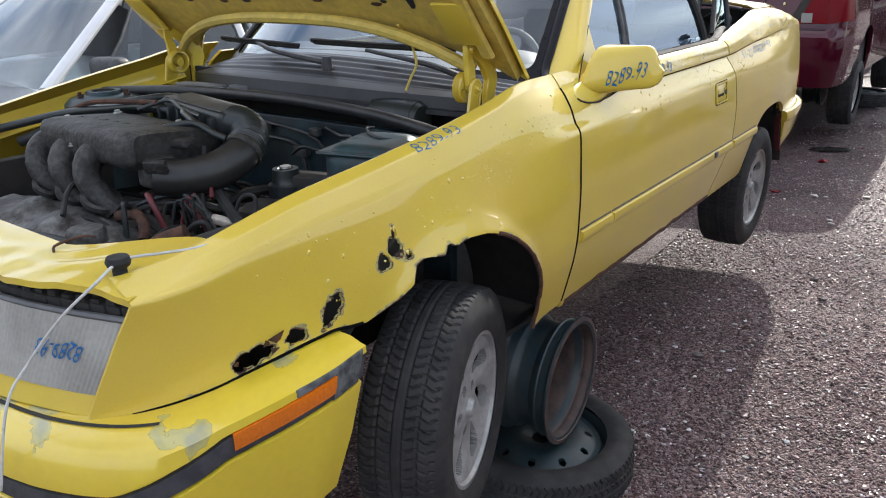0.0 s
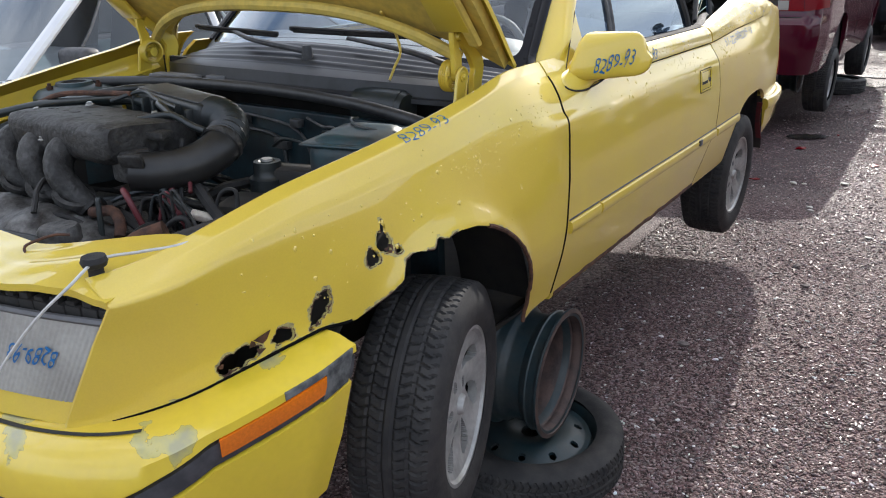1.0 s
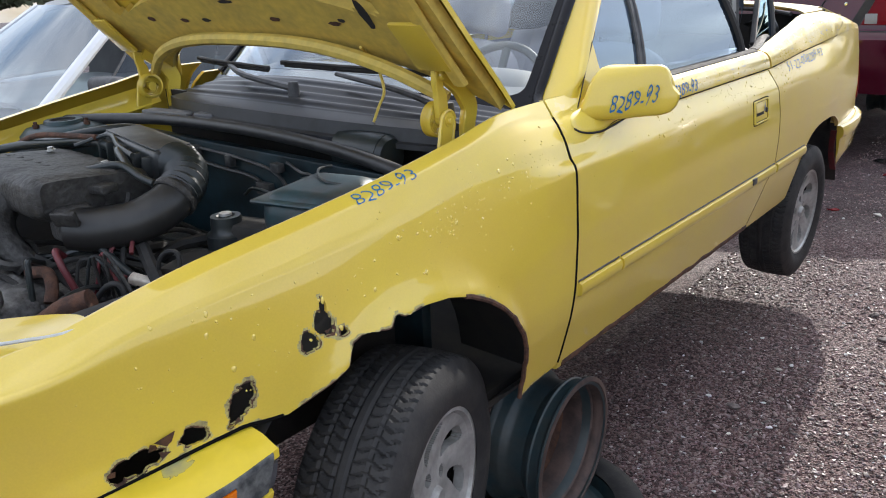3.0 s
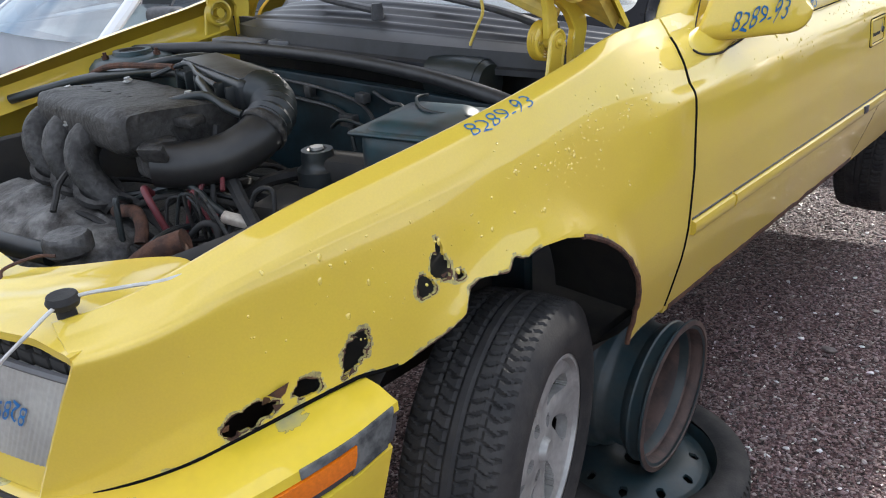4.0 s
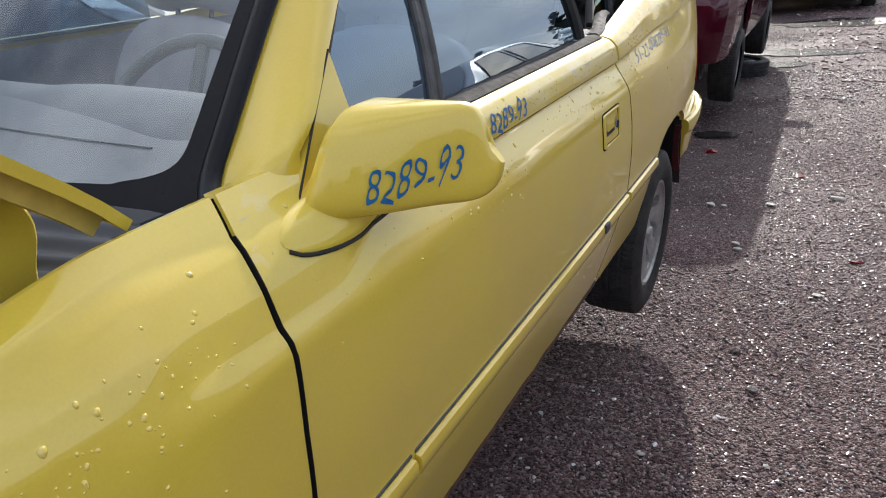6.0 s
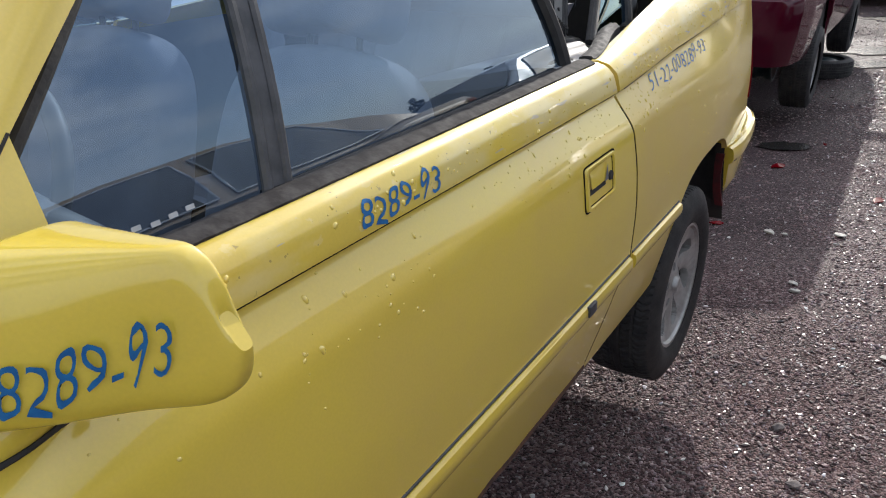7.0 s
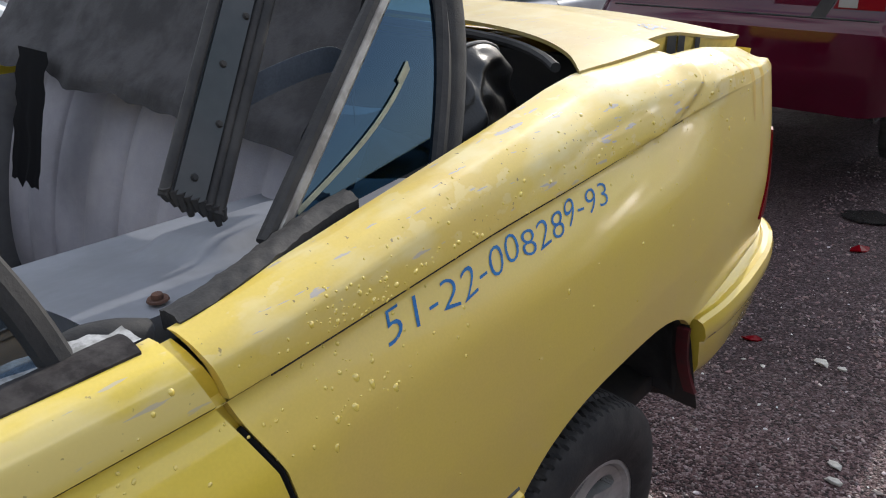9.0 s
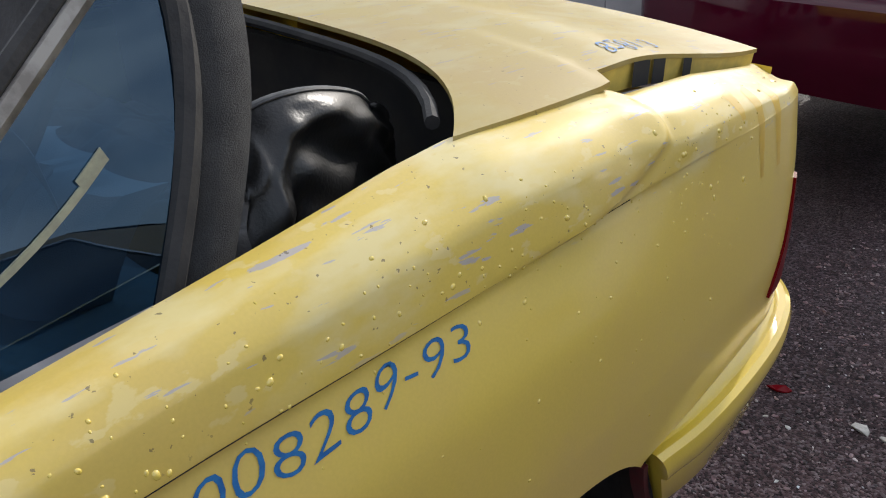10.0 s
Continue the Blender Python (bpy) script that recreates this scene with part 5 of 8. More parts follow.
def lens(u, v):
    x = lerp(-0.272 + 0.055 * v, -0.62, u)
    z = lerp(0.835 + 0.012 * u, 0.972, v)
    y = -0.762 - 0.075 * math.sin(math.pi / 2 * min(1, u * 1.15)) + 0.30 * (z - 0.835)
    return (x, y - 0.00035 * math.sin(u * 260), z)


grid(lens, 300, 8, bm)
rim_edges(bm, (0.0, 0.03, 0.0))
lamp = part("headlamp", bm, LAMP_LENS, car, "clouded grey headlamp with blue writing")
part("headlamp", mirrored(grid(lens, 20, 4)), LAMP_LENS, car)
bm = bmesh.new()
tube(bm, [(lens(u, 1)[0], lens(u, 1)[1] + 0.002, 0.974) for u in steps(0, 1, 6)], 0.006, 6, 2)
part("lamp_rim", bm, GREY_PLASTIC, lamp)
bm = grid(lambda u, v: (lerp(-0.270, -0.66, u), lens(u, 0)[1] - 0.012 + 0.012 * v, lerp(0.80, lens(u, 0)[2] + 0.001, v)), 16, 4)
part("lamp_lip", rim_edges(bm, (0, 0.02, 0)), YELLOW, car, "yellow lip under the headlamp")
bm = bmesh.new()
box(bm, pose(lens(0.45, 1)[0], lens(0.45, 1)[1] + 0.048, 0.974, 0, 0, 11), (0.34, 0.03, 0.014), 0.003)
carrier = part("lamp_carrier", bm, DARK, car, "black plastic lamp carrier in an open slot")
for k in range(12):
    u = 0.03 + 0.075 * k
    q = lens(u, 1)
    bm = bmesh.new()
    box(bm, pose(q[0], q[1] + 0.034, 0.980, 0, 0, 11), (0.034, 0.04, 0.020), 0.003)
    box(bm, pose(q[0] - 0.004, q[1] + 0.026, 0.993, 0, 0, 11), (0.020, 0.02, 0.008 + 0.006 * (k % 2)), 0.002)
    part("clip", bm, DARK, carrier)
bm = bmesh.new()


def slam(u, v):
    x = lerp(-0.205, -1.435, u)
    d = abs(x - XC)
    rear = -0.68 + 0.16 * ease(0.36, 0.55, d)
    front = -0.718 - 0.085 * (1 - ease(0.40, 0.615, d))
    edge = 1.012 + 0.022 * (1 - ease(0.49, 0.615, d))
    z = lerp(1.046, edge, v) + 0.006 * noise.noise((u * 16, v * 4, 0)) * math.sin(math.pi * v) + 0.004 * noise.noise((u * 30, 0, 4)) * v * (d < 0.59)
    return (x, lerp(rear, front, v), z)


grid(slam, 90, 14, bm)
rim_edges(bm, (0, 0, -0.012))
support = part("slam_panel", bm, YELLOW, car, "crumpled yellow panel over the radiator")
bm = bmesh.new()
grid(lambda u, v: (lerp(-0.62, -1.02, u), -0.80 - 0.03 * v, lerp(1.03, 0.83, v)), 12, 8, bm)
part("nose_panel", rim_edges(bm, (0, 0.02, 0)), YELLOW, car)
bm = bmesh.new()
lathe(bm, [(0.0, 0.034), (0.018, 0.034), (0.021, 0.026), (0.018, 0.018), (0.012, 0.015), (0.012, 0.0), (0.016, -0.01)], pose(-0.270, -0.688, 1.030), 20)
part("rubber_buffer", bm, RUBBER, support, "round black rubber buffer")
bm = bmesh.new()
tube(bm, [(-0.190, -0.52, 1.066), (-0.205, -0.58, 1.060), (-0.241, -0.624, 1.056), (-0.262, -0.685, 1.058), (-0.253, -0.745, 1.036), (-0.296, -0.785, 0.984), (-0.367, -0.82, 0.896), (-0.345, -0.875, 0.85), (-0.36, -0.91, 0.70)], 0.0026, 6, 8)
part("release_cord", bm, ROPE, support, "thin white cord over the slam panel")
bm = bmesh.new()
tube(bm, [(-0.42, -0.64, 1.055), (-0.435, -0.66, 1.058), (-0.45, -0.70, 1.05), (-0.44, -0.71, 1.04)], 0.0025, 6, 5)
part("wire_hook", bm, RUST, support)

# ---- yellow convertible: engine bay ----
CAST = material("dirty_cast_metal", (0.105, 0.102, 0.10), 0.55, 0.3, second=(0.022, 0.021, 0.020), scale=12, low=0.3, high=0.7, bump=0.9, bump_scale=90, fine=0.5, spec=0.3)
DUSTY = material("dusty_black_plastic", (0.040, 0.040, 0.042), 0.38, second=(0.012, 0.02, 0.021), scale=7, low=0.35, high=0.7, fine=0.2)
BLUE_BLACK = material("blue_black_paint", (0.010, 0.046, 0.058), 0.45, second=(0.03, 0.035, 0.038), scale=9, fine=0.3)
RED_WIRE = material("red_wire", (0.13, 0.022, 0.028), 0.5, scale=30)
WHITE_PLASTIC = material("white_plastic", (0.55, 0.54, 0.52), 0.5, scale=20)

bm = bmesh.new()
slab(-1.28, -0.36, -0.62, 0.14, 0.70, 0.86, 0.02, bm)
part("engine_block", bm, CAST, car, "grimy engine block")
plenum = new("intake_plenum")
plenum.parent = car
tagged(plenum, "dusty cast intake plenum with three runners")
bm = bmesh.new()


def plen(u, v):
    a = 2 * math.pi * v
    e = math.copysign(abs(math.cos(a)) ** 0.35, math.cos(a)), math.copysign(abs(math.sin(a)) ** 0.5, math.sin(a))
    end = 1 - 0.12 * max(0, abs(u - 0.5) * 2 - 0.86) / 0.14
    x = lerp(-1.04, -0.64, u)
    return (x, -0.30 + 0.125 * e[0] * end + 0.003 * noise.noise((x * 30, v * 9, 1)), 1.122 + 0.004 * noise.noise((x * 40, v * 14, 6)) + 0.046 * e[1] * end + 0.012 * e[0] * -1)


grid(plen, 24, 40, bm, closed_v=True)
bm.verts.ensure_lookup_table()
bm.faces.new(bm.verts[0:40][::-1])
bm.faces.new(bm.verts[24 * 40 : 25 * 40])
part("chamber", bm, CAST, plenum)
for k in range(5):
    bm = bmesh.new()
    box(bm, pose(-0.98 + 0.045 * k, -0.33, 1.170, 0, 0, 4), (0.026, 0.012, 0.004), 0.001)
    part("raised_mark", bm, CAST, plenum)
for k, x in enumerate((-1.02, -0.91, -0.80)):
    bm = bmesh.new()
    tube(bm, [(x - 0.02, -0.36, 1.115), (x - 0.012, -0.415, 1.108), (x + 0.005, -0.443, 1.075), (x + 0.035, -0.445, 1.035), (x + 0.07, -0.425, 0.99)], (0.034, 0.027), 16, 7)
    part("runner", bm, CAST, plenum)
    bm = bmesh.new()
    lathe(bm, [(0.034, -0.008), (0.044, -0.006), (0.044, 0.006), (0.034, 0.008)], pose(x + 0.045, -0.442, 1.02, 0, 30, 0), 20)
    part("runner_flange", bm, CAST, plenum)
bm = bmesh.new()
box(bm, pose(-0.645, -0.36, 1.085), (0.06, 0.07, 0.07), 0.012, 3)
box(bm, pose(-0.635, -0.30, 1.14, 0, 0, 12), (0.07, 0.04, 0.018), 0.005, 2)
box(bm, pose(-0.60, -0.39, 1.105, 20, 0, 30), (0.05, 0.014, 0.03), 0.003, 2)
box(bm, pose(-0.67, -0.40, 1.12, 0, 20, 10), (0.04, 0.03, 0.012), 0.003, 2)
part("throttle_body", bm, CAST, plenum)

bm = bmesh.new()


def cover(u, v):
    x, y = lerp(-1.18, -0.60, u), lerp(-0.63, -0.40, v)
    b = math.sin(math.pi * v) ** 0.45 * (math.sin(math.pi * min(max(u, 0.0), 1.0)) ** 0.25)
    return (x, y, 0.88 + 0.085 * b + 0.05 * v + 0.010 * math.sin(u * 22) * (v > 0.25) * (v < 0.75))


grid(cover, 50, 20, bm)
rocker = part("valve_cover", bm, material("bare_alloy", (0.20, 0.195, 0.19), 0.5, 0.4, second=(0.03, 0.026, 0.024), scale=16, low=0.38, high=0.62, fine=0.5, bump=0.8, bump_scale=60), car, "pale corroded alloy valve cover")
bm = bmesh.new()
lathe(bm, [(0.0, 0.03), (0.034, 0.03), (0.040, 0.022), (0.040, 0.0), (0.03, -0.01)], pose(-0.605, -0.565, 0.985), 14)
part("radiator_cap", bm, rocker.data.materials[0], car, "weathered aluminium radiator cap")
bm = bmesh.new()
tube(bm, [(-1.30, -0.60, 0.96), (-1.05, -0.655, 0.975), (-0.8, -0.64, 0.985), (-0.66, -0.58, 0.965)], 0.020, 12, 6)
part("top_hose", bm, DUSTY, car)

# air duct: ribbed box, bellows and the big elbow
duct = new("air_duct")
duct.parent = car
tagged(duct, "ribbed black air box with a bent hose")
bm = bmesh.new()
box(bm, pose(-0.80, -0.10, 1.148, 0, 3, -5), (0.29, 0.10, 0.078), 0.014, 3)
air_box = part("air_box", bm, DUSTY, duct)
for k in range(6):
    bm = bmesh.new()
    box(bm, pose(-0.925 + 0.047 * k, -0.140 - 0.004 * k, 1.146 - 0.0025 * k, 0, 3, -5), (0.010, 0.036, 0.070), 0.004, 2)
    part("rib", bm, DUSTY, air_box)
bm = bmesh.new()
tube(bm, [(-0.675, -0.112, 1.148), (-0.635, -0.118, 1.146), (-0.600, -0.130, 1.138), (-0.570, -0.155, 1.124), (-0.556, -0.185, 1.110)], 0.041, 24, 5, ridge=0.005)
part("bellows", bm, DUSTY, duct)
bm = bmesh.new()
tube(bm, [(-0.557, -0.180, 1.113), (-0.549, -0.20, 1.103), (-0.546, -0.225, 1.092), (-0.56, -0.275, 1.075), (-0.60, -0.335, 1.070), (-0.635, -0.37, 1.075)], 0.043, 20, 8)
part("elbow", bm, material("black_hose", (0.012, 0.012, 0.013), 0.42, second=(0.026, 0.025, 0.024), scale=9, fine=0.2), duct, "smooth black rubber elbow")
bm = bmesh.new()
lathe(bm, [(0.0445, -0.008), (0.048, -0.006), (0.048, 0.006), (0.0445, 0.008)], Matrix.Translation((-0.552, -0.192, 1.107)) @ Vector((0.25, -0.85, -0.42)).to_track_quat("Z", "X").to_matrix().to_4x4(), 28)
part("hose_clamp", bm, CAST, duct)


def tower(x, side):
    bm = bmesh.new()
    lathe(bm, [(0.0, 0.030), (0.034, 0.030), (0.036, 0.036), (0.050, 0.036), (0.054, 0.026), (0.10, 0.018), (0.118, 0.0), (0.125, -0.10), (0.13, -0.25)], pose(x, -0.03, 1.128), 36)
    t = part("strut_tower", bm, BLUE_BLACK, car, "dark blue-black strut tower")
    bm = bmesh.new()
    lathe(bm, [(0.0, 0.0), (0.030, 0.0), (0.033, 0.006)], pose(x, -0.03, 1.1585), 20)
    part("tower_hole", bm, DARK, t)
    for k in range(3):
        a = 2 * math.pi * k / 3 + 0.5
        bm = bmesh.new()
        lathe(bm, [(0.0, 0.02), (0.005, 0.02), (0.005, 0.012), (0.009, 0.012), (0.009, 0.0)], pose(x + 0.076 * math.cos(a), -0.03 + 0.076 * math.sin(a), 1.148), 6)
        part("nut", bm, RUST, t)


tower(-1.405, -1)
bm = bmesh.new()
box(bm, pose(-0.290, -0.02, 1.062, 0, 0, 14), (0.18, 0.21, 0.15), 0.045, 6)
box(bm, pose(-0.290, -0.02, 1.119, 0, 0, 14), (0.190, 0.220, 0.008), 0.0045, 3)
part("canister", bm, BLUE_BLACK, car, "dark blue-green box beside the wing")
bm = bmesh.new()
lathe(bm, [(0.0, 0.035), (0.014, 0.035), (0.015, 0.03), (0.020, 0.034), (0.031, 0.034), (0.033, 0.018), (0.033, 0.006), (0.037, 0.0), (0.044, -0.004), (0.044, -0.05), (0.040, -0.12)], pose(-0.497, -0.115, 1.024), 24)
part("fluid_reservoir", bm, DUSTY, car, "black fluid reservoir with ribbed cap")
bm = bmesh.new()
lathe(bm, [(0.0, 0.006), (0.013, 0.006), (0.014, 0.0)], pose(-0.497, -0.115, 1.058), 16)
part("cap_centre", bm, ALLOY, car)
bm = bmesh.new()
box(bm, pose(-0.43, -0.08, 1.02, 0, 0, 15), (0.16, 0.07, 0.05), 0.01)
box(bm, pose(-0.46, -0.20, 0.965, 0, 0, 20), (0.14, 0.12, 0.06), 0.015)
part("pump_bracket", bm, DARK, car)
# wiper motor and heater box on the bulkhead
bm = bmesh.new()
tube(bm, [(-0.50, 0.235, 1.130), (-0.44, 0.235, 1.132), (-0.37, 0.24, 1.128)], 0.050, 18, 3)
lathe(bm, [(0.0, 0.02), (0.04, 0.018), (0.05, 0.0)], pose(-0.37, 0.24, 1.128, 0, 90, 0), 18)
part("wiper_motor", bm, DUSTY, car, "dusty black wiper motor under the scuttle")
bm = bmesh.new()
box(bm, pose(-1.20, 0.19, 1.165, 0, 0, 8), (0.20, 0.05, 0.014), 0.004)
box(bm, pose(-1.02, 0.20, 1.17, 0, 0, 12), (0.07, 0.04, 0.02), 0.004)
part("bracket_tray", bm, GREY_PLASTIC, car)
bm = bmesh.new()
tube(bm, [(-0.48, -0.30, 0.93), (-0.44, -0.33, 0.945), (-0.415, -0.37, 0.94)], 0.020, 10, 4, flat=0.7)
part("connector", bm, WHITE_PLASTIC, car, "white plastic connector among the wires")

rnd = random.Random(11)
for k in range(26):
    a = Vector((rnd.uniform(-0.98, -0.42), rnd.uniform(-0.52, -0.12), rnd.uniform(0.90, 1.02)))
    b = Vector((rnd.uniform(-0.80, -0.36), rnd.uniform(-0.56, 0.02), rnd.uniform(0.88, 1.0)))
    mid = (a + b) / 2 + Vector((rnd.uniform(-0.05, 0.05), rnd.uniform(-0.05, 0.05), rnd.uniform(0.0, 0.07)))
    bm = bmesh.new()
    tube(bm, [a, a.lerp(mid, 0.6) + Vector((0, 0, 0.02)), mid, b.lerp(mid, 0.5), b], rnd.choice((0.004, 0.006, 0.009, 0.013)), 7, 6)
    part("cable", bm, rnd.choice((DUSTY, DUSTY, RUBBER, RUBBER, DARK, RED_WIRE if k % 4 == 0 else DUSTY)), car)
for pts, r, m in (([(-0.62, -0.40, 1.03), (-0.60, -0.42, 1.05), (-0.575, -0.425, 1.03), (-0.56, -0.415, 0.98), (-0.55, -0.40, 0.92)], 0.0065, RED_WIRE),
                  ([(-0.70, -0.44, 0.99), (-0.64, -0.43, 1.0), (-0.60, -0.44, 0.985), (-0.585, -0.455, 0.96)], 0.012, RUST),
                  ([(-0.56, -0.40, 0.93), (-0.50, -0.38, 0.99), (-0.475, -0.365, 0.985), (-0.47, -0.37, 0.93)], 0.006, RUBBER),
                  ([(-0.61, -0.35, 1.06), (-0.53, -0.33, 1.0), (-0.45, -0.30, 0.955)], 0.008, DUSTY),
                  ([(-0.44, -0.36, 0.93), (-0.40, -0.31, 0.98), (-0.36, -0.23, 1.0), (-0.33, -0.16, 0.99)], 0.007, RUBBER),
                  ([(-1.45, -0.35, 1.09), (-1.3, -0.22, 1.13), (-1.15, -0.17, 1.15), (-0.95, -0.15, 1.17), (-0.85, -0.12, 1.14)], 0.012, DUSTY),
                  ([(-1.42, -0.30, 1.05), (-1.25, -0.18, 1.12), (-1.1, -0.05, 1.14), (-1.06, 0.02, 1.10)], 0.016, DUSTY),
                  ([(-1.40, -0.10, 1.10), (-1.25, -0.13, 1.14), (-1.12, -0.06, 1.165), (-1.09, 0.02, 1.16), (-1.09, 0.08, 1.12)], 0.011, DUSTY),
                  ([(-0.62, 0.02, 1.05), (-0.55, 0.0, 1.08), (-0.48, 0.02, 1.06), (-0.46, 0.06, 1.0)], 0.004, DUSTY),
                  ([(-0.72, -0.28, 1.16), (-0.66, -0.24, 1.17), (-0.60, -0.23, 1.15), (-0.57, -0.22, 1.14)], 0.008, DUSTY),
                  ([(-0.82, -0.14, 1.165), (-0.78, -0.18, 1.175), (-0.72, -0.20, 1.165), (-0.68, -0.21, 1.15)], 0.009, DUSTY)):
    bm = bmesh.new()
    tube(bm, pts, r, 10, 7)
    part("hose", bm, m, car)
bm = bmesh.new()
box(bm, pose(-0.487, -0.318, 0.982, 12, 18, 40), (0.052, 0.022, 0.018), 0.005, 3)
plug = part("connector", bm, material("cream_plastic", (0.62, 0.56, 0.48), 0.5, second=(0.45, 0.38, 0.32), scale=40), car, "cream plastic wiring connector")
bm = bmesh.new()
tube(bm, [(-0.512, -0.338, 0.990), (-0.545, -0.352, 1.0), (-0.565, -0.33, 1.035), (-0.545, -0.30, 1.05), (-0.52, -0.315, 1.03)], 0.0045, 8, 6)
part("lead", bm, RED_WIRE, plug)
for k in range(5):
    bm = bmesh.new()
    tube(bm, [(-0.60 + 0.018 * k, -0.40 + 0.01 * k, 0.95), (-0.59 + 0.022 * k, -0.385 + 0.012 * (k % 3), 1.02 + 0.008 * k), (-0.56 + 0.02 * k, -0.36, 1.01), (-0.55 + 0.026 * k, -0.345, 0.93)], 0.0035, 7, 6)
    part("wire", bm, (RUBBER, DUSTY, RED_WIRE, RUBBER, CAST)[k], car)
bm = bmesh.new()
tube(bm, [(-0.55, -0.52, 0.92), (-0.50, -0.47, 0.97), (-0.46, -0.43, 0.99)], 0.022, 12, 3)
part("rusty_pipe", bm, RUST, car, "rust-brown exhaust pipe")
bm = bmesh.new()
tube(bm, [bonnet(-0.41, 0.18, 0.02), (-0.425, 0.262, 1.345), (-0.40, 0.262, 1.315), (-0.385, 0.26, 1.27), (-0.40, 0.255, 1.235), (-0.415, 0.25, 1.20)], 0.0034, 8, 6)
part("washer_hose", bm, UNDERHOOD, car, "dangling washer hose under the bonnet")
PALE_DUST = material("dusted_black_plastic", (0.10, 0.10, 0.10), 0.5, second=(0.04, 0.042, 0.044), scale=18, fine=0.3)
bm = bmesh.new()
box(bm, pose(-0.80, -0.10, 1.1885, 0, 3, -5), (0.262, 0.082, 0.004), 0.0018, 2)
part("box_top", bm, PALE_DUST, air_box, "dust-grey top of the air box")
for pts, r, m in (([(-1.20, 0.150, 1.10), (-1.0, 0.150, 1.092), (-0.80, 0.148, 1.085), (-0.66, 0.150, 1.06), (-0.60, 0.145, 0.98)], 0.0045, PALE_DUST),
                  ([(-1.10, 0.148, 1.06), (-0.90, 0.146, 1.05), (-0.74, 0.148, 1.035), (-0.70, 0.14, 0.95)], 0.006, DUSTY),
                  ([(-0.62, 0.148, 1.10), (-0.56, 0.14, 1.085), (-0.50, 0.12, 1.09), (-0.46, 0.10, 1.06), (-0.44, 0.06, 1.02)], 0.0035, PALE_DUST),
                  ([(-0.40, 0.10, 1.13), (-0.36, 0.03, 1.142), (-0.28, -0.02, 1.140), (-0.22, 0.03, 1.125)], 0.0030, DUSTY),
                  ([(-0.95, -0.20, 1.17), (-0.90, -0.14, 1.19), (-0.80, -0.17, 1.182), (-0.70, -0.19, 1.175)], 0.0055, DUSTY),
                  ([(-1.35, -0.20, 1.12), (-1.20, -0.19, 1.165), (-1.05, -0.17, 1.178), (-0.92, -0.16, 1.185)], 0.007, RUST),
                  ([(-0.60, -0.26, 1.125), (-0.56, -0.31, 1.03), (-0.50, -0.35, 0.965), (-0.43, -0.36, 0.93)], 0.0055, RUBBER),
                  ([(-0.48, -0.30, 0.96), (-0.455, -0.29, 1.03), (-0.43, -0.27, 1.035), (-0.42, -0.28, 0.98)], 0.0045, RUBBER),
                  ([(-0.37, -0.20, 0.96), (-0.355, -0.14, 1.01), (-0.33, -0.08, 1.02), (-0.31, -0.10, 0.99)], 0.0040, RUBBER)):
    bm = bmesh.new()
    tube(bm, pts, r, 8, 7)
    part("pipe", bm, m, car)
for x, z, w, h in ((-1.02, 1.085, 0.030, 0.026), (-0.86, 1.075, 0.022, 0.030), (-0.66, 1.082, 0.036, 0.022), (-0.55, 1.055, 0.024, 0.036), (-0.72, 1.02, 0.05, 0.03)):
    bm = bmesh.new()
    box(bm, pose(x, 0.148, z, 0, 0, 6 * math.sin(x * 40)), (w, 0.022, h), 0.003, 2)
    part("wiring_clip", bm, PALE_DUST if x < -0.6 else DUSTY, car)
for x, y, z in ((-0.66, -0.335, 1.135), (-0.70, -0.25, 1.168), (-0.96, -0.25, 1.168), (-1.0, -0.36, 1.168), (-0.76, -0.41, 1.13), (-0.88, -0.42, 1.125)):
    bm = bmesh.new()
    lathe(bm, [(0.0, 0.008), (0.007, 0.008), (0.007, 0.003), (0.011, 0.002), (0.011, 0.0)], pose(x, y, z, 8, 0, 0), 6)
    part("bolt", bm, ALLOY, plenum)
# far wing's inner flange
bm = grid(lambda u, v: (-1.462 + 0.022 * (1 - v) ** 3, lerp(-0.62, 0.30, u), top_z(lerp(-0.62, 0.30, u)) + 0.036 - 0.06 * (1 - v)), 16, 6)
part("wing_flange", bm, YELLOW, car)
bm = grid(lambda u, v: skin(lerp(-0.62, 0.34, u), 1.0) + Vector((-0.001 - 0.012 * ease(0.0, 0.3, v), 0, -0.002 - 0.07 * v)), 24, 4)
part("wing_flange", bm, YELLOW, car)

# ---- yellow convertible: cabin ----
bm = bmesh.new()


def dash(u, v):
    """The raised pad, with a rounded end and a low cowl over the dials."""
    a = math.pi * v
    x = lerp(-1.42, -0.245, u)
    end = max(0.0, 1 - max(0.0, (abs(x + 0.8325) - 0.47) / 0.1176) ** 2.4) ** 0.5
    z = 1.10 + (0.155 + 0.012 * math.exp(-((x + 0.50) / 0.17) ** 4) * ease(0.3, 0.6, v)) * math.sin(a) ** 0.45 * (0.62 + 0.38 * end)
    return (x, 0.60 + 0.15 * (1 - math.cos(a)) - 0.035 * end + 0.03 * abs(x - XC), z)


def dash_shelf(u, v):
    x = lerp(-1.45, -0.185, u)
    y = lerp(glass_base(x) + 0.02, 0.86, v)
    return (x, y, base_z(x) - 0.014 + 0.012 * ease(0.0, 0.5, v) - 0.03 * ease(0.6, 1.0, v))


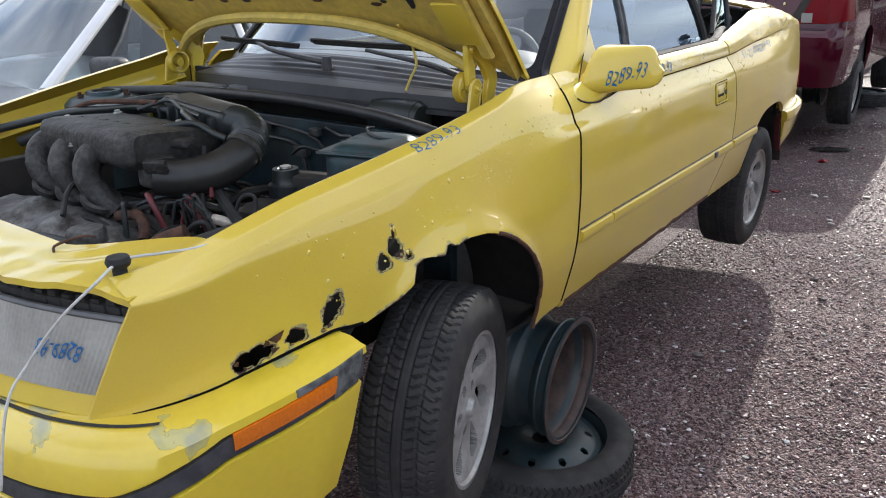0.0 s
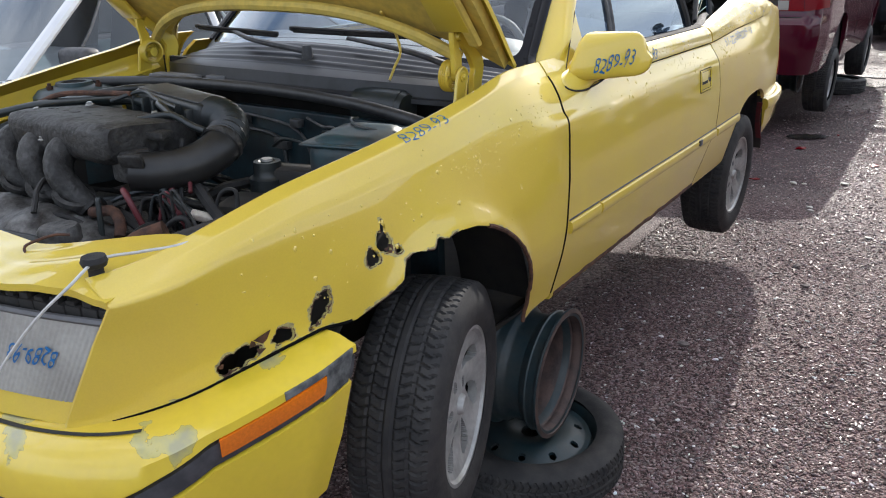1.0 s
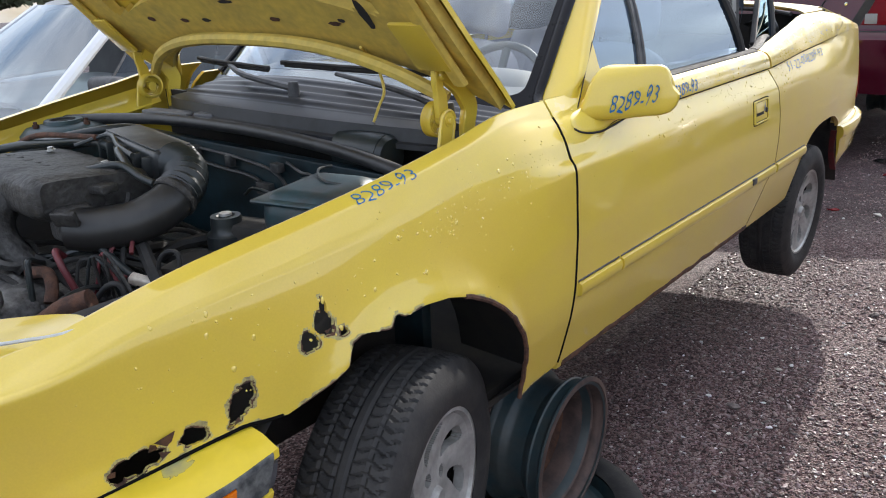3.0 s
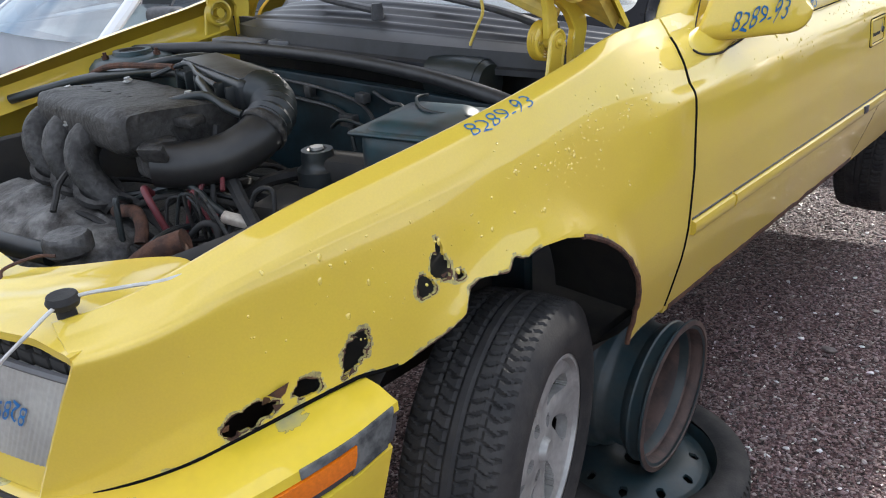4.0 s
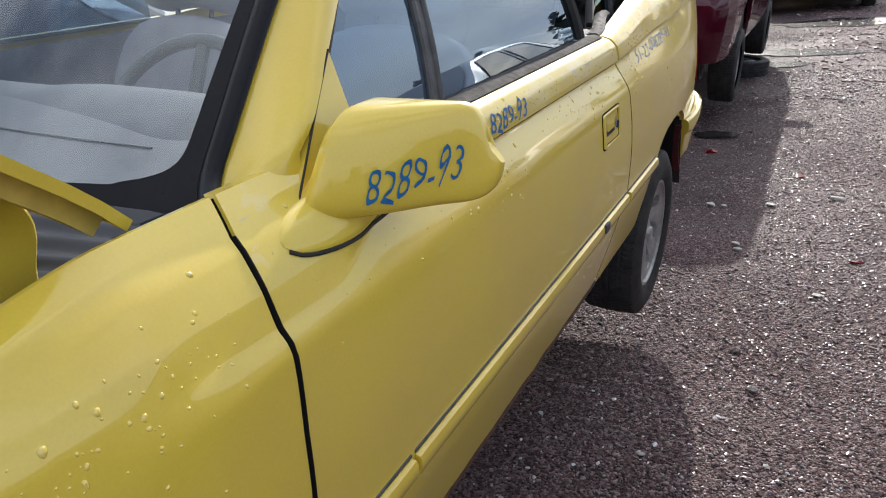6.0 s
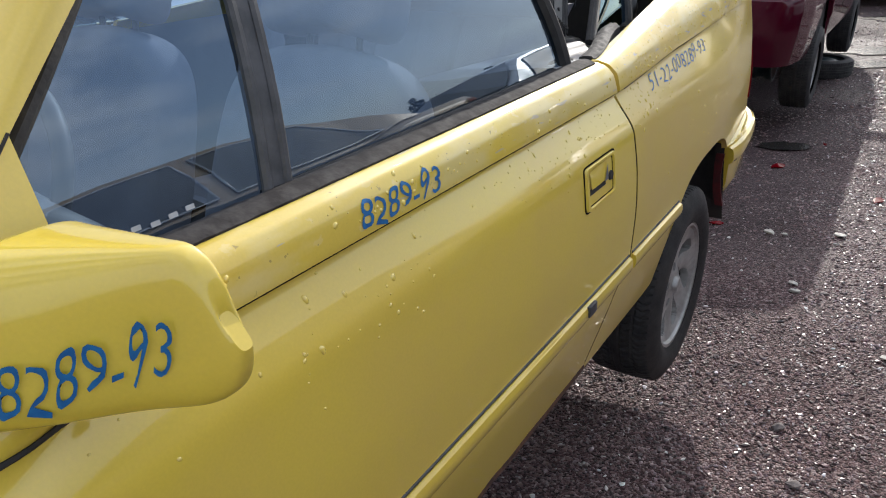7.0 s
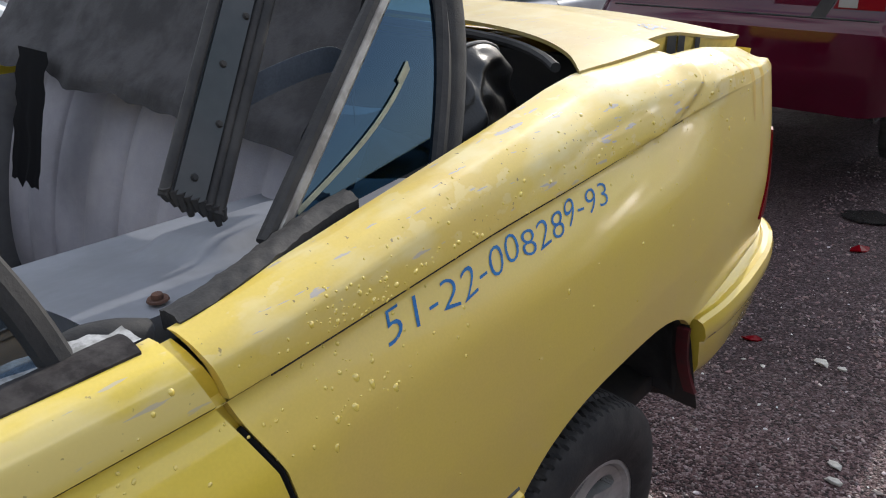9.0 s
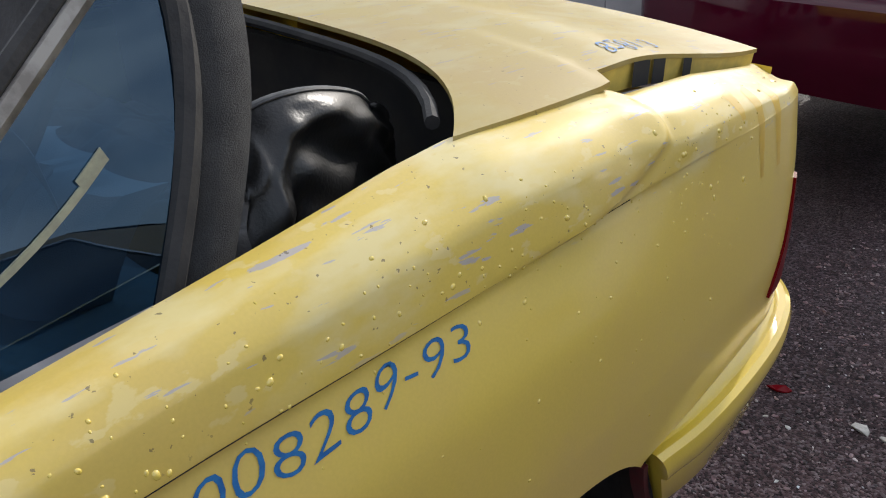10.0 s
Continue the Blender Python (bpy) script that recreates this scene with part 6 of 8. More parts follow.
PALE_DASH = material("pale_dash_plastic", (0.17, 0.17, 0.18), 0.5, second=(0.13, 0.13, 0.14), scale=10, fine=0.1)
grid(dash, 60, 24, bm)
dashboard = part("dashboard", bm, PALE_DASH, car, "grey dashboard")
part("dash_shelf", grid(dash_shelf, 40, 10), PALE_DASH, dashboard)
bm = bmesh.new()
tube(bm, [dash_shelf(u, 0.34 - 0.10 * (u - 0.8)) for u in steps(0.12, 0.90, 12)], 0.0022, 6, 1)
part("vent_slot", bm, DARK, dashboard, "narrow dark demister slot")
wheel_s = new("steering_wheel")
wheel_s.parent = car
wheel_s.matrix_basis = pose(-0.56, 0.88, 1.145, 58, 0, 0)
bm = bmesh.new()
tube(bm, [(0.185 * math.cos(2 * math.pi * k / 40), 0.185 * math.sin(2 * math.pi * k / 40), 0) for k in range(41)], 0.0125, 10, 1)
part("ring", bm, GREY_PLASTIC, wheel_s)
bm = bmesh.new()
for a in (200, 340, 90):
    tube(bm, [(0, 0, -0.02), (0.18 * math.cos(radians(a)), 0.18 * math.sin(radians(a)), 0)], 0.016, 8, 2, flat=0.5)
lathe(bm, [(0.0, 0.012), (0.05, 0.008), (0.065, -0.01), (0.06, -0.04), (0.03, -0.16)], pose(0, 0, 0), 24)
part("spokes", bm, GREY_PLASTIC, wheel_s)


def seat(x, y, tilt, w=0.50):
    s = new("front_seat")
    s.parent = car
    tagged(s, "grey cloth front seat with head restraint")
    s.matrix_basis = pose(x, y, 0.0)

    def cushion(cz, hy, hz, hw, lean, oy):
        bm = bmesh.new()

        def f(u, v):
            th, ph = math.pi * (u - 0.5), 2 * math.pi * v
            k = 0.42
            c, d = math.copysign(abs(math.cos(th)) ** k, math.cos(th)), math.copysign(abs(math.sin(th)) ** k, math.sin(th))
            e, g = math.copysign(abs(math.cos(ph)) ** k, math.cos(ph)), math.copysign(abs(math.sin(ph)) ** k, math.sin(ph))
            p = Vector((hw * c * e * (1 - 0.10 * max(0, d)), hy * c * g, hz * d))
            p.z += 0.012 * math.cos(p.x / hw * 3)
            return Matrix.Translation((0, oy, cz)) @ Matrix.Rotation(radians(-lean), 4, "X") @ p

        return grid(f, 24, 40, bm, closed_v=True)

    part("backrest", cushion(0.955, 0.075, 0.31, w / 2, tilt, 0.20), GREY_CLOTH, s)
    part("head_restraint", cushion(1.365, 0.055, 0.09, 0.15, tilt, 0.32), GREY_CLOTH, s)
    part("cushion", cushion(0.74, 0.25, 0.08, w / 2, 4, -0.06), GREY_CLOTH, s)
    for dx in (-0.06, 0.06):
        bm = bmesh.new()
        tube(bm, [(dx, 0.29, 1.20), (dx, 0.315, 1.34)], 0.007, 8, 2)
        part("restraint_post", bm, GREY_PLASTIC, s, "thin head restraint post")


seat(-0.50, 1.25, 19)
seat(-1.14, 1.25, 19)
rear_seat = new("rear_seat")
rear_seat.parent = car
tagged(rear_seat, "grey cloth rear bench with pleated backrest")
bm = bmesh.new()


def bench(u, v):
    x = lerp(-1.47, -0.37, u)
    z = lerp(0.72, 1.26, v)
    pleat = 0.022 * abs(math.sin(u * math.pi * 8)) ** 0.4
    y = 2.16 + 0.16 * v - 0.07 * math.sin(math.pi * v) ** 0.5 - pleat
    return (x, y + 0.08 * max(0, abs(u - 0.5) * 2 - 0.85), z)


grid(bench, 140, 20, bm)
part("backrest", rim_edges(bm, (0, 0.05, 0)), GREY_CLOTH, rear_seat)
bm = grid(lambda u, v: (lerp(-1.30, -0.40, u), lerp(1.70, 2.12, v), 0.80 - 0.04 * v - 0.03 * (v < 0.08) + 0.012 * math.sin(math.pi * u * 4) ** 2), 30, 14)
part("cushion", bm, GREY_CLOTH, rear_seat)
# side trim beside the rear seat
bm = bmesh.new()


def trim(u, v):
    y = lerp(1.80, 2.36, u)
    x = lerp(-0.155, -0.50, v)
    bump = 0.020 * ease(0.25, 0.34, u) * (1 - ease(0.62, 0.72, u)) * ease(0.2, 0.3, v) * (1 - ease(0.66, 0.76, v))
    z = 1.206 - 0.055 * ease(0.0, 1.0, v) - 0.02 * u + bump
    return (x, y, z)


grid(trim, 60, 40, bm)
rim_edges(bm, (0, 0, -0.03))
part("side_trim", bm, material("pale_grey_plastic", (0.175, 0.185, 0.21), 0.5, second=(0.14, 0.148, 0.168), scale=10, fine=0.1), car, "grey plastic side trim with water drops")
bm = grid(lambda u, v: (-0.44 + 0.01 * v, lerp(1.72, 2.2, u), lerp(1.14, 0.70, v)), 6, 4)
part("side_trim_wall", bm, GREY_PLASTIC, car)
bm = grid(lambda u, v: (-1.50 + 0.03 * v, lerp(0.70, 2.35, u), lerp(1.20, 0.62, v)), 10, 4)
part("door_lining", bm, GREY_PLASTIC, car)
# Near lining is darkened blue, standing in for dark reflections in the door glass.
bm = grid(lambda u, v: (-0.145 - 0.03 * v, lerp(0.70, 1.80, u), lerp(1.20, 0.62, v)), 10, 4)
part("door_lining", bm, material("darkened_lining", (0.020, 0.026, 0.034), 0.7, scale=12), door, "door lining darkened to deepen the glass")
bm = bmesh.new()
lathe(bm, [(0.0, 0.007), (0.005, 0.007), (0.006, 0.005), (0.006, 0.002), (0.010, 0.002), (0.011, 0.0)], pose(-0.178, 1.868, 1.207), 18)
part("trim_bolt", bm, RUST, car, "rusty bolt in the side trim")
# seal pad on the quarter's shoulder, broken at its front end
bm = grid(lambda u, v: (-0.096 - 0.034 * v - 0.05 * ease(1.85, 2.1, lerp(1.845, 2.10, u)) * 0.9, lerp(1.845, 2.10, u), top_z(lerp(1.845, 2.10, u)) + 0.001 + 0.006 * math.sin(math.pi * v) * (0.5 + 0.6 * u) + 0.003 * noise.noise((u * 18, v * 5, 2))), 40, 8)
part("quarter_seal", rim_edges(bm, (0, 0, -0.02)), RUBBER, quarter, "cracked black foam seal")
bm = bmesh.new()
tube(bm, [(-0.13, 1.735, 1.200), (-0.145, 1.77, 1.214), (-0.135, 1.80, 1.216), (-0.13, 1.83, 1.205)], 0.018, 10, 5, flat=0.8)
part("seal_end", bm, RUBBER, door)
bm = grid(lambda u, v: (lerp(-0.092, -0.14, v), lerp(1.70, 1.808, u), 1.2265 + 0.004 * noise.noise((u * 9, v * 6, 4))), 8, 5)
part("bare_corner", bm, material("flaking_grey_primer", (0.42, 0.42, 0.42), 0.7, second=(0.2, 0.2, 0.19), scale=60), door, "flaked corner with grey primer")

# soft-top bow hanging over the rear seat
bow = new("hood_bow")
bow.parent = car
tagged(bow, "black folding hood rail with rubber seals")
A0, A1 = Vector((-0.222, 1.945, 1.268)), Vector((-0.36, 2.22, 1.62))
axis = (A1 - A0)


def rail(u0, u1, dx):
    bm = bmesh.new()
    side = Vector((0.0, 1.0, 0)).cross(axis).normalized()
    cross = axis.cross(Vector((1, 0, 0.35))).normalized()
    if cross.y < 0:
        cross = -cross
    up = axis.cross(cross).normalized()
    if up.x < 0:
        up = -up
    for q in (0,):
        c0, c1 = A0 + cross * (u0 + u1) / 2 + up * dx, A1 + cross * (u0 + u1) / 2 + up * dx
        vs = []
        for c in (c0, c1):
            vs.append([bm.verts.new(c + cross * (a * (u1 - u0) / 2) + up * b * 0.006) for a, b in ((-1, -1), (1, -1), (1, 1), (-1, 1))])
        for k in range(4):
            bm.faces.new((vs[0][k], vs[0][(k + 1) % 4], vs[1][(k + 1) % 4], vs[1][k]))
        bm.faces.new(vs[0][::-1])
        bm.faces.new(vs[1])
    es = list(bm.edges)
    bmesh.ops.bevel(bm, geom=es, offset=0.004, segments=2, affect="EDGES")
    return bm, cross, up


bm, CR, UP = rail(-0.030, 0.012, 0.0)
part("plate", bm, DUSTY, bow)
for off, rr in ((-0.033, 0.006), (0.016, 0.006), (0.027, 0.008)):
    bm = bmesh.new()
    tube(bm, [A0 + CR * off, A1 + CR * off], rr, 10, 2)
    part("seal", bm, RUBBER, bow)
for k in range(7):
    bm = bmesh.new()
    q = Vector((0, 0, 1)).rotation_difference(UP).to_matrix().to_4x4()
    lathe(bm, [(0.0, 0.003), (0.003, 0.0028), (0.0045, 0.0)], Matrix.Translation(A0 + axis * (0.06 + 0.14 * k) + CR * (-0.009 + 0.012 * (k % 2)) + UP * 0.0062) @ q, 10)
    part("rivet", bm, DARK, bow)
for k in range(9):
    bm = bmesh.new()
    a = A0 + CR * (-0.03 + 0.008 * k)
    tube(bm, [a + Vector((0, 0.0, 0.01)), a, a + Vector((0.001 * (k % 3), 0.002, -0.004 - 0.003 * (k % 4)))], (0.0065, 0.0035), 6, 1)
    part("torn_end", bm, RUBBER, bow)

# rear side glass standing in the hood frame
QA, QB = Vector((-0.168, 1.998, 1.222)), Vector((-0.30, 2.40, 1.55))
bm = bmesh.new()
tube(bm, [QA.lerp(QB, t) for t in steps(0, 1, 4)], 0.011, 8, 2)
part("side_glass_strip", bm, material("worn_alloy_strip", (0.34, 0.32, 0.29), 0.45, 0.5, second=(0.2, 0.18, 0.16), scale=30), car, "tarnished metal window strip")
bm = bmesh.new()
tube(bm, [QA.lerp(QB, t) + Vector((0.002, -0.012, 0.006)) for t in steps(0, 1, 4)], 0.009, 8, 2)
part("side_glass_seal", bm, RUBBER, car)


def rear_pane_edge(t):
    return Vector((-0.192 - 0.105 * t, 2.291 + 0.085 * t + 0.03 * math.sin(math.pi * t), 1.236 + 0.31 * t))


def rear_glass(u, v):
    return QA.lerp(QB, v).lerp(rear_pane_edge(v), u)


bm = grid(rear_glass, 8, 10)
part("side_glass", bm, REAR_GLASS, car, "deep blue tinted rear side glass")
bm = bmesh.new()
tube(bm, [rear_pane_edge(t) for t in steps(-0.05, 1.1, 8)], 0.012, 8, 2)
part("side_glass_rear_seal", bm, RUBBER, car)
bm = grid(lambda u, v: rear_pane_edge(lerp(-0.05, 1.15, v)) + Vector((-0.015 * u + 0.008 * math.sin(math.pi * u), 0.012 + 0.058 * u, 0.0)), 6, 20)
part("hood_fabric_edge", rim_edges(bm, (-0.02, 0, 0)), material("black_hood_fabric", (0.03, 0.03, 0.031), 0.9, second=(0.045, 0.045, 0.046), scale=20, bump=0.4, bump_scale=700, fine=0.4), car, "textured black edge of the fabric hood")
CLOTH_BLACK = material("black_cloth", (0.060, 0.058, 0.060), 0.9, spec=0.2, second=(0.034, 0.033, 0.034), scale=12, bump=0.2, bump_scale=200)
# Two thin pale strips laid on the glass.
for a, b, w in ((0.0, 1.0, 0.0032), (1.02, 1.22, 0.006)):
    bm = grid(lambda u, v: (lambda k: rear_glass(lerp(0.06, 0.56, k), lerp(0.06, 0.34, k)))(lerp(a, b, u)) + Vector((0.003, 0.001, 0)) + Vector((0, -0.4, 1)).normalized() * (w * (2 * v - 1)) + Vector((0.0, 0.012 * math.sin(math.pi * lerp(a, b, u)) - 0.004 * (a > 1), 0)), 10, 2)
    part("pale_strip", rim_edges(bm, (-0.002, 0, 0)), material("pale_strip_paint", (0.40, 0.40, 0.28), 0.5, second=(0.3, 0.3, 0.22), scale=60), car, "pale strip on the glass")

# black hood cover hanging in the well
HEM = spline([(-0.27, 2.40, 1.30), (-0.285, 2.43, 1.340), (-0.281, 2.49, 1.352), (-0.33, 2.60, 1.315), (-0.40, 2.68, 1.268), (-0.47, 2.745, 1.245)], 8)


def cover_sheet(u, v):
    f = u * (len(HEM) - 1)
    i = min(int(f), len(HEM) - 2)
    p = HEM[i].lerp(HEM[i + 1], f - i)
    fold = 0.030 * noise.noise((u * 3.0, v * 2.2, 4)) + 0.014 * noise.noise((u * 8, v * 6, 8))
    drop = 0.05 * v + 0.20 * v * v
    return p + Vector((0.05 * math.sin(v * 2.2) + fold * ease(0, 0.25, v), -0.02 * v + fold * 0.5, -drop))


VINYL = material("glossy_black_vinyl", (0.007, 0.007, 0.0075), 0.35, second=(0.012, 0.012, 0.012), scale=6, bump=0.15, bump_scale=250)
bm = grid(cover_sheet, 60, 40)
cover_part = part("hood_cover", bm, VINYL, car, "crumpled black vinyl hood cover")
bm = bmesh.new()
tube(bm, [cover_sheet(u, 0.0) for u in steps(0.05, 0.9, 24)], 0.005, 8, 1, flat=0.6)
part("hem", bm, material("worn_grey_hem", (0.10, 0.10, 0.10), 0.6, second=(0.05, 0.05, 0.05), scale=50), cover_part, "scuffed grey sewn hem")
# dark fabric behind the rear seat


def drape(u, v):
    x = lerp(-1.44, -0.33, u)
    y = table(v, (0.0, 2.165), (0.08, 2.175), (0.2, 2.23), (0.4, 2.29), (1.0, 2.385))
    z = table(v, (0.0, 1.262), (0.08, 1.29), (0.2, 1.335), (0.4, 1.42), (1.0, 1.66))
    sag = 0.020 * noise.noise((u * 6, v * 1.5, 9)) + 0.010 * noise.noise((u * 16, v * 5, 2))
    return (x, y + sag, z + 0.6 * sag - 0.02 * u * (1 - v))


bm = grid(drape, 90, 40)
rim_edges(bm, (0, 0.012, 0))
part("folded_fabric", bm, CLOTH_BLACK, car, "black folded hood fabric bunched behind the rear seat")
BELT = spline([(-0.30, 2.01, 1.325), (-0.30, 2.06, 1.359), (-0.30, 2.147, 1.379), (-0.30, 2.216, 1.383), (-0.30, 2.242, 1.358), (-0.31, 2.255, 1.30)], 7)
bm = grid(lambda u, v: BELT[round(u * (len(BELT) - 1))] + Vector((-0.006 * v, 0.004 * v, -0.034 * v)), len(BELT) - 1, 3)
rim_edges(bm, (-0.0015, 0.001, 0))
part("seat_belt", bm, material("blue_grey_webbing", (0.10, 0.115, 0.14), 0.8, scale=30, fine=0.2, bump_scale=300), car, "grey seat belt strap")
bm = grid(lambda u, v: (lerp(-1.16, -1.03, u) + 0.02 * noise.noise((v * 8, u, 0)), 2.15 - 0.075 * v, lerp(1.31, 1.06, v) - 0.03 * noise.noise((u * 9, 1, 1)) * v), 8, 14)
part("torn_cloth", bm, material("torn_black_cloth", (0.004, 0.004, 0.005), 0.95, spec=0.1, scale=20), rear_seat, "black torn cloth hanging over the seat")


# ---- the stand and the loose wheel ----
LINING = material("rust_stained_steel", (0.10, 0.065, 0.055), 0.7, second=(0.05, 0.035, 0.032), scale=18, bump=0.3, bump_scale=90)
stand = thing("steel_wheel_rim", "rusty steel wheel rim standing upright under the sill", "wheel rim", base=(-0.115, 0.525, 0.318))
stand.matrix_basis = stand.matrix_basis @ Matrix.Rotation(radians(4), 4, "Z")
bm = bmesh.new()
lathe(bm, [(0.176, 0.086), (0.190, 0.090), (0.198, 0.088), (0.1985, 0.083), (0.190, 0.078), (0.184, 0.070), (0.183, 0.050), (0.186, 0.046), (0.183, 0.040), (0.176, 0.030), (0.166, 0.020), (0.164, -0.020), (0.168, -0.032), (0.178, -0.040), (0.182, -0.046), (0.182, -0.066), (0.188, -0.074), (0.198, -0.080), (0.194, -0.086), (0.180, -0.078), (0.172, -0.05), (0.157, -0.02), (0.157, 0.02), (0.170, 0.05)], Matrix.Rotation(radians(90), 4, "Y"), 72)
part("barrel", bm, STEEL, stand, "blue-black painted steel barrel")
bm = bmesh.new()
lathe(bm, [(0.157, -0.03), (0.14, -0.052), (0.12, -0.055), (0.08, -0.04), (0.05, -0.03), (0.032, -0.035)], Matrix.Rotation(radians(90), 4, "Y"), 48)
part("disc", bm, RUST, stand)
bm = bmesh.new()
lathe(bm, [(0.1985, 0.0892), (0.186, 0.0915), (0.178, 0.078), (0.174, 0.062), (0.176, 0.054), (0.170, 0.046), (0.1562, 0.020), (0.1562, 0.0), (0.156, -0.03)], Matrix.Rotation(radians(90), 4, "Y"), 72)
part("rusty_lining", bm, LINING, stand, "brown rusted inside of the rim")
loose = thing("loose_wheel", "spare tyre on dark steel rim lying on the gravel", "wheel", base=(-0.115, 0.510, 0.045))
o = part("tyre", tyre_bm(0.292, 0.17, rim=0.70), RUBBER, loose)
o.rotation_euler = (0, radians(-90), 0)
bm = bmesh.new()


def disc(u, v):
    a, r = 2 * math.pi * u, lerp(0.03, 0.212, v)
    h = 0.045 + 0.022 * math.sin(math.pi * min(1, v * 1.3)) - 0.03 * (v > 0.86) + 0.045 * max(0, v - 0.93) / 0.07
    return (r * math.cos(a), r * math.sin(a), h)


grid(disc, 260, 64, bm, closed_u=True)
gone = [f for f in bm.faces if any(math.hypot(f.calc_center_median().x - 0.150 * math.cos(2 * math.pi * k / 10), f.calc_center_median().y - 0.150 * math.sin(2 * math.pi * k / 10)) < 0.0125 for k in range(10))]
bmesh.ops.delete(bm, geom=gone, context="FACES")
part("rim", rim_edges(bm, (0, 0, -0.01)), STEEL, loose, "dark steel rim with round holes")
bm = bmesh.new()
lathe(bm, [(0.0, 0.0), (0.17, 0.0)], pose(0, 0, 0.015), 32)
part("inner_disc", bm, DARK, loose)

# ---- the other cars ----
DARK_GLASS = material("dark_car_glass", (0.012, 0.016, 0.018), 0.04, coat=1.0, scale=3, rvar=0.02)
CAR_GLASS = glass_material("clear_car_glass", (0.22, 0.26, 0.27), 0.06)
CLEAR_LENS = material("clear_lamp_lens", (0.20, 0.19, 0.18), 0.3, coat=0.4, scale=5)
GREY_SEAT = material("pale_interior", (0.16, 0.15, 0.15), 0.9, scale=6)


def sedan(name, label, place, paint, length=4.7, half=0.86, roof=1.42, deck=1.04, drop=0.0, wheels=True, see_through=False, nose=1.0, tail=0.36):
    """A four-door car: rear bumper at local y 0, nose along +y, ground at local z 0."""
    root = thing(name, label, "car")
    root.matrix_basis = place
    L = length
    axles = (0.215 * L, 0.795 * L)

    def belt(s):
        return table(s, (0.0, deck - 0.06), (0.03, deck), (0.19, deck), (0.25, deck - 0.06), (0.64, deck - 0.08), (0.70, deck - 0.07), (0.92, deck - 0.20), (1.0, deck - 0.36))

    def wide(s):
        return half * table(s, (0.0, 0.80), (0.008, 0.87), (0.025, 0.935), (0.07, 0.985), (0.2, 1.0), (0.8, 1.0), (0.92, 0.96), (0.98, 0.86), (1.0, 0.78))

    def low(s):
        z = table(s, (0.0, tail), (0.03, min(tail, 0.30)), (0.12, 0.24), (0.9, 0.22), (1.0, 0.32))
        for a in axles:
            z = max(z, arch(s * L, a, 0.36, 0.25, 0.69, 2.3))
        return z

    def rear_rake(z):
        """The tail leans forward above the bumper's ledge and tucks in below it."""
        return 0.12 * max(0.0, z - 0.70) - 0.055 * (1 - ease(0.65, 0.70, z)) + 0.25 * max(0.0, 0.42 - z)

    def body(s, k):
        """k runs 0..1 from one sill over the top to the other."""
        m = abs(2 * k - 1)
        w, b, z0 = wide(s), belt(s), low(s)
        pts = ((0.0, 0.0, b + 0.025), (0.35, 0.55, b + 0.018), (0.55, 0.88, b - 0.005), (0.64, 0.945, b - 0.05), (0.78, 0.985, lerp(0.62, b, 0.35)), (0.87, 1.0, 0.58), (0.93, 0.985, 0.42), (1.0, 0.95, 0.22))
        x = table(m, *[(p[0], p[1]) for p in pts]) * w
        z = max(table(m, *[(p[0], p[2]) for p in pts]), z0)
        rake = 0.0
        if s < 0.1:
            rake = (1 - s / 0.1) * rear_rake(z)
        if s > 0.9:
            rake = -(s - 0.9) / 0.1 * (0.25 * max(0, z - 0.5))
        return Vector((math.copysign(x, 2 * k - 1), s * L + rake, z))

    ss = [q for q in sorted({*steps(0, 0.1, 16), *steps(0.1, 0.9, 72), *steps(0.9, 1, 8)}) if q <= nose]
    bm = bmesh.new()
    rows = [[bm.verts.new(body(s, k / 112)) for k in range(113)] for s in ss]
    for a, b in zip(rows, rows[1:]):
        for k in range(112):
            bm.faces.new((a[k], b[k], b[k + 1], a[k + 1]))
    for r in (rows[0], rows[-1]):
        for k in range(56):
            try:
                bm.faces.new((r[k], r[k + 1], r[111 - k], r[112 - k]) if k < 55 else (r[55], r[56], r[57]))
            except ValueError:
                pass
    bmesh.ops.recalc_face_normals(bm, faces=bm.faces)
    shell = part("body", bm, paint, root)
    part("underside", slab(-half * 0.9, half * 0.9, 0.05 * L, 0.95 * L, 0.25, 0.33), DARK, root)
    for a in axles:
        part("wheel_housing", slab(-half * 0.93, half * 0.93, a - 0.37, a + 0.37, 0.30, 0.66), DARK, root)

    def roof_z(s):
        return table(s, (0.15, deck - 0.01), (0.29, roof - 0.05), (0.37, roof), (0.50, roof - 0.005), (0.56, roof - 0.05), (0.70, deck - 0.07))

    def cab(s, t, out=0.0):
        """The cabin's side at s, t from belt to roof edge."""
        z0, z1 = belt(s) - 0.01, roof_z(s)
        h = max(z1 - z0, 0.0)
        x = wide(s) * 0.90 - 0.52 * h * t - 0.05 * h * t * t
        return Vector((x + out, s * L, z0 + h * t * 0.95 + 0.2 * out))

    def cabin(u, v):
        s = lerp(0.155, 0.695, u)
        m = abs(2 * v - 1)
        side = cab(s, min(1.0, (1 - m) / 0.35) if m > 0.65 else 1.0)
        if m <= 0.65:
            x = side.x * m / 0.65
            z = side.z + (roof_z(s) - side.z) * (1 - (m / 0.65) ** 2.2) + 0.01 * (1 - (m / 0.65) ** 2)
        else:
            x, z = side.x, side.z
        return (math.copysign(x, 2 * v - 1), s * L, z)

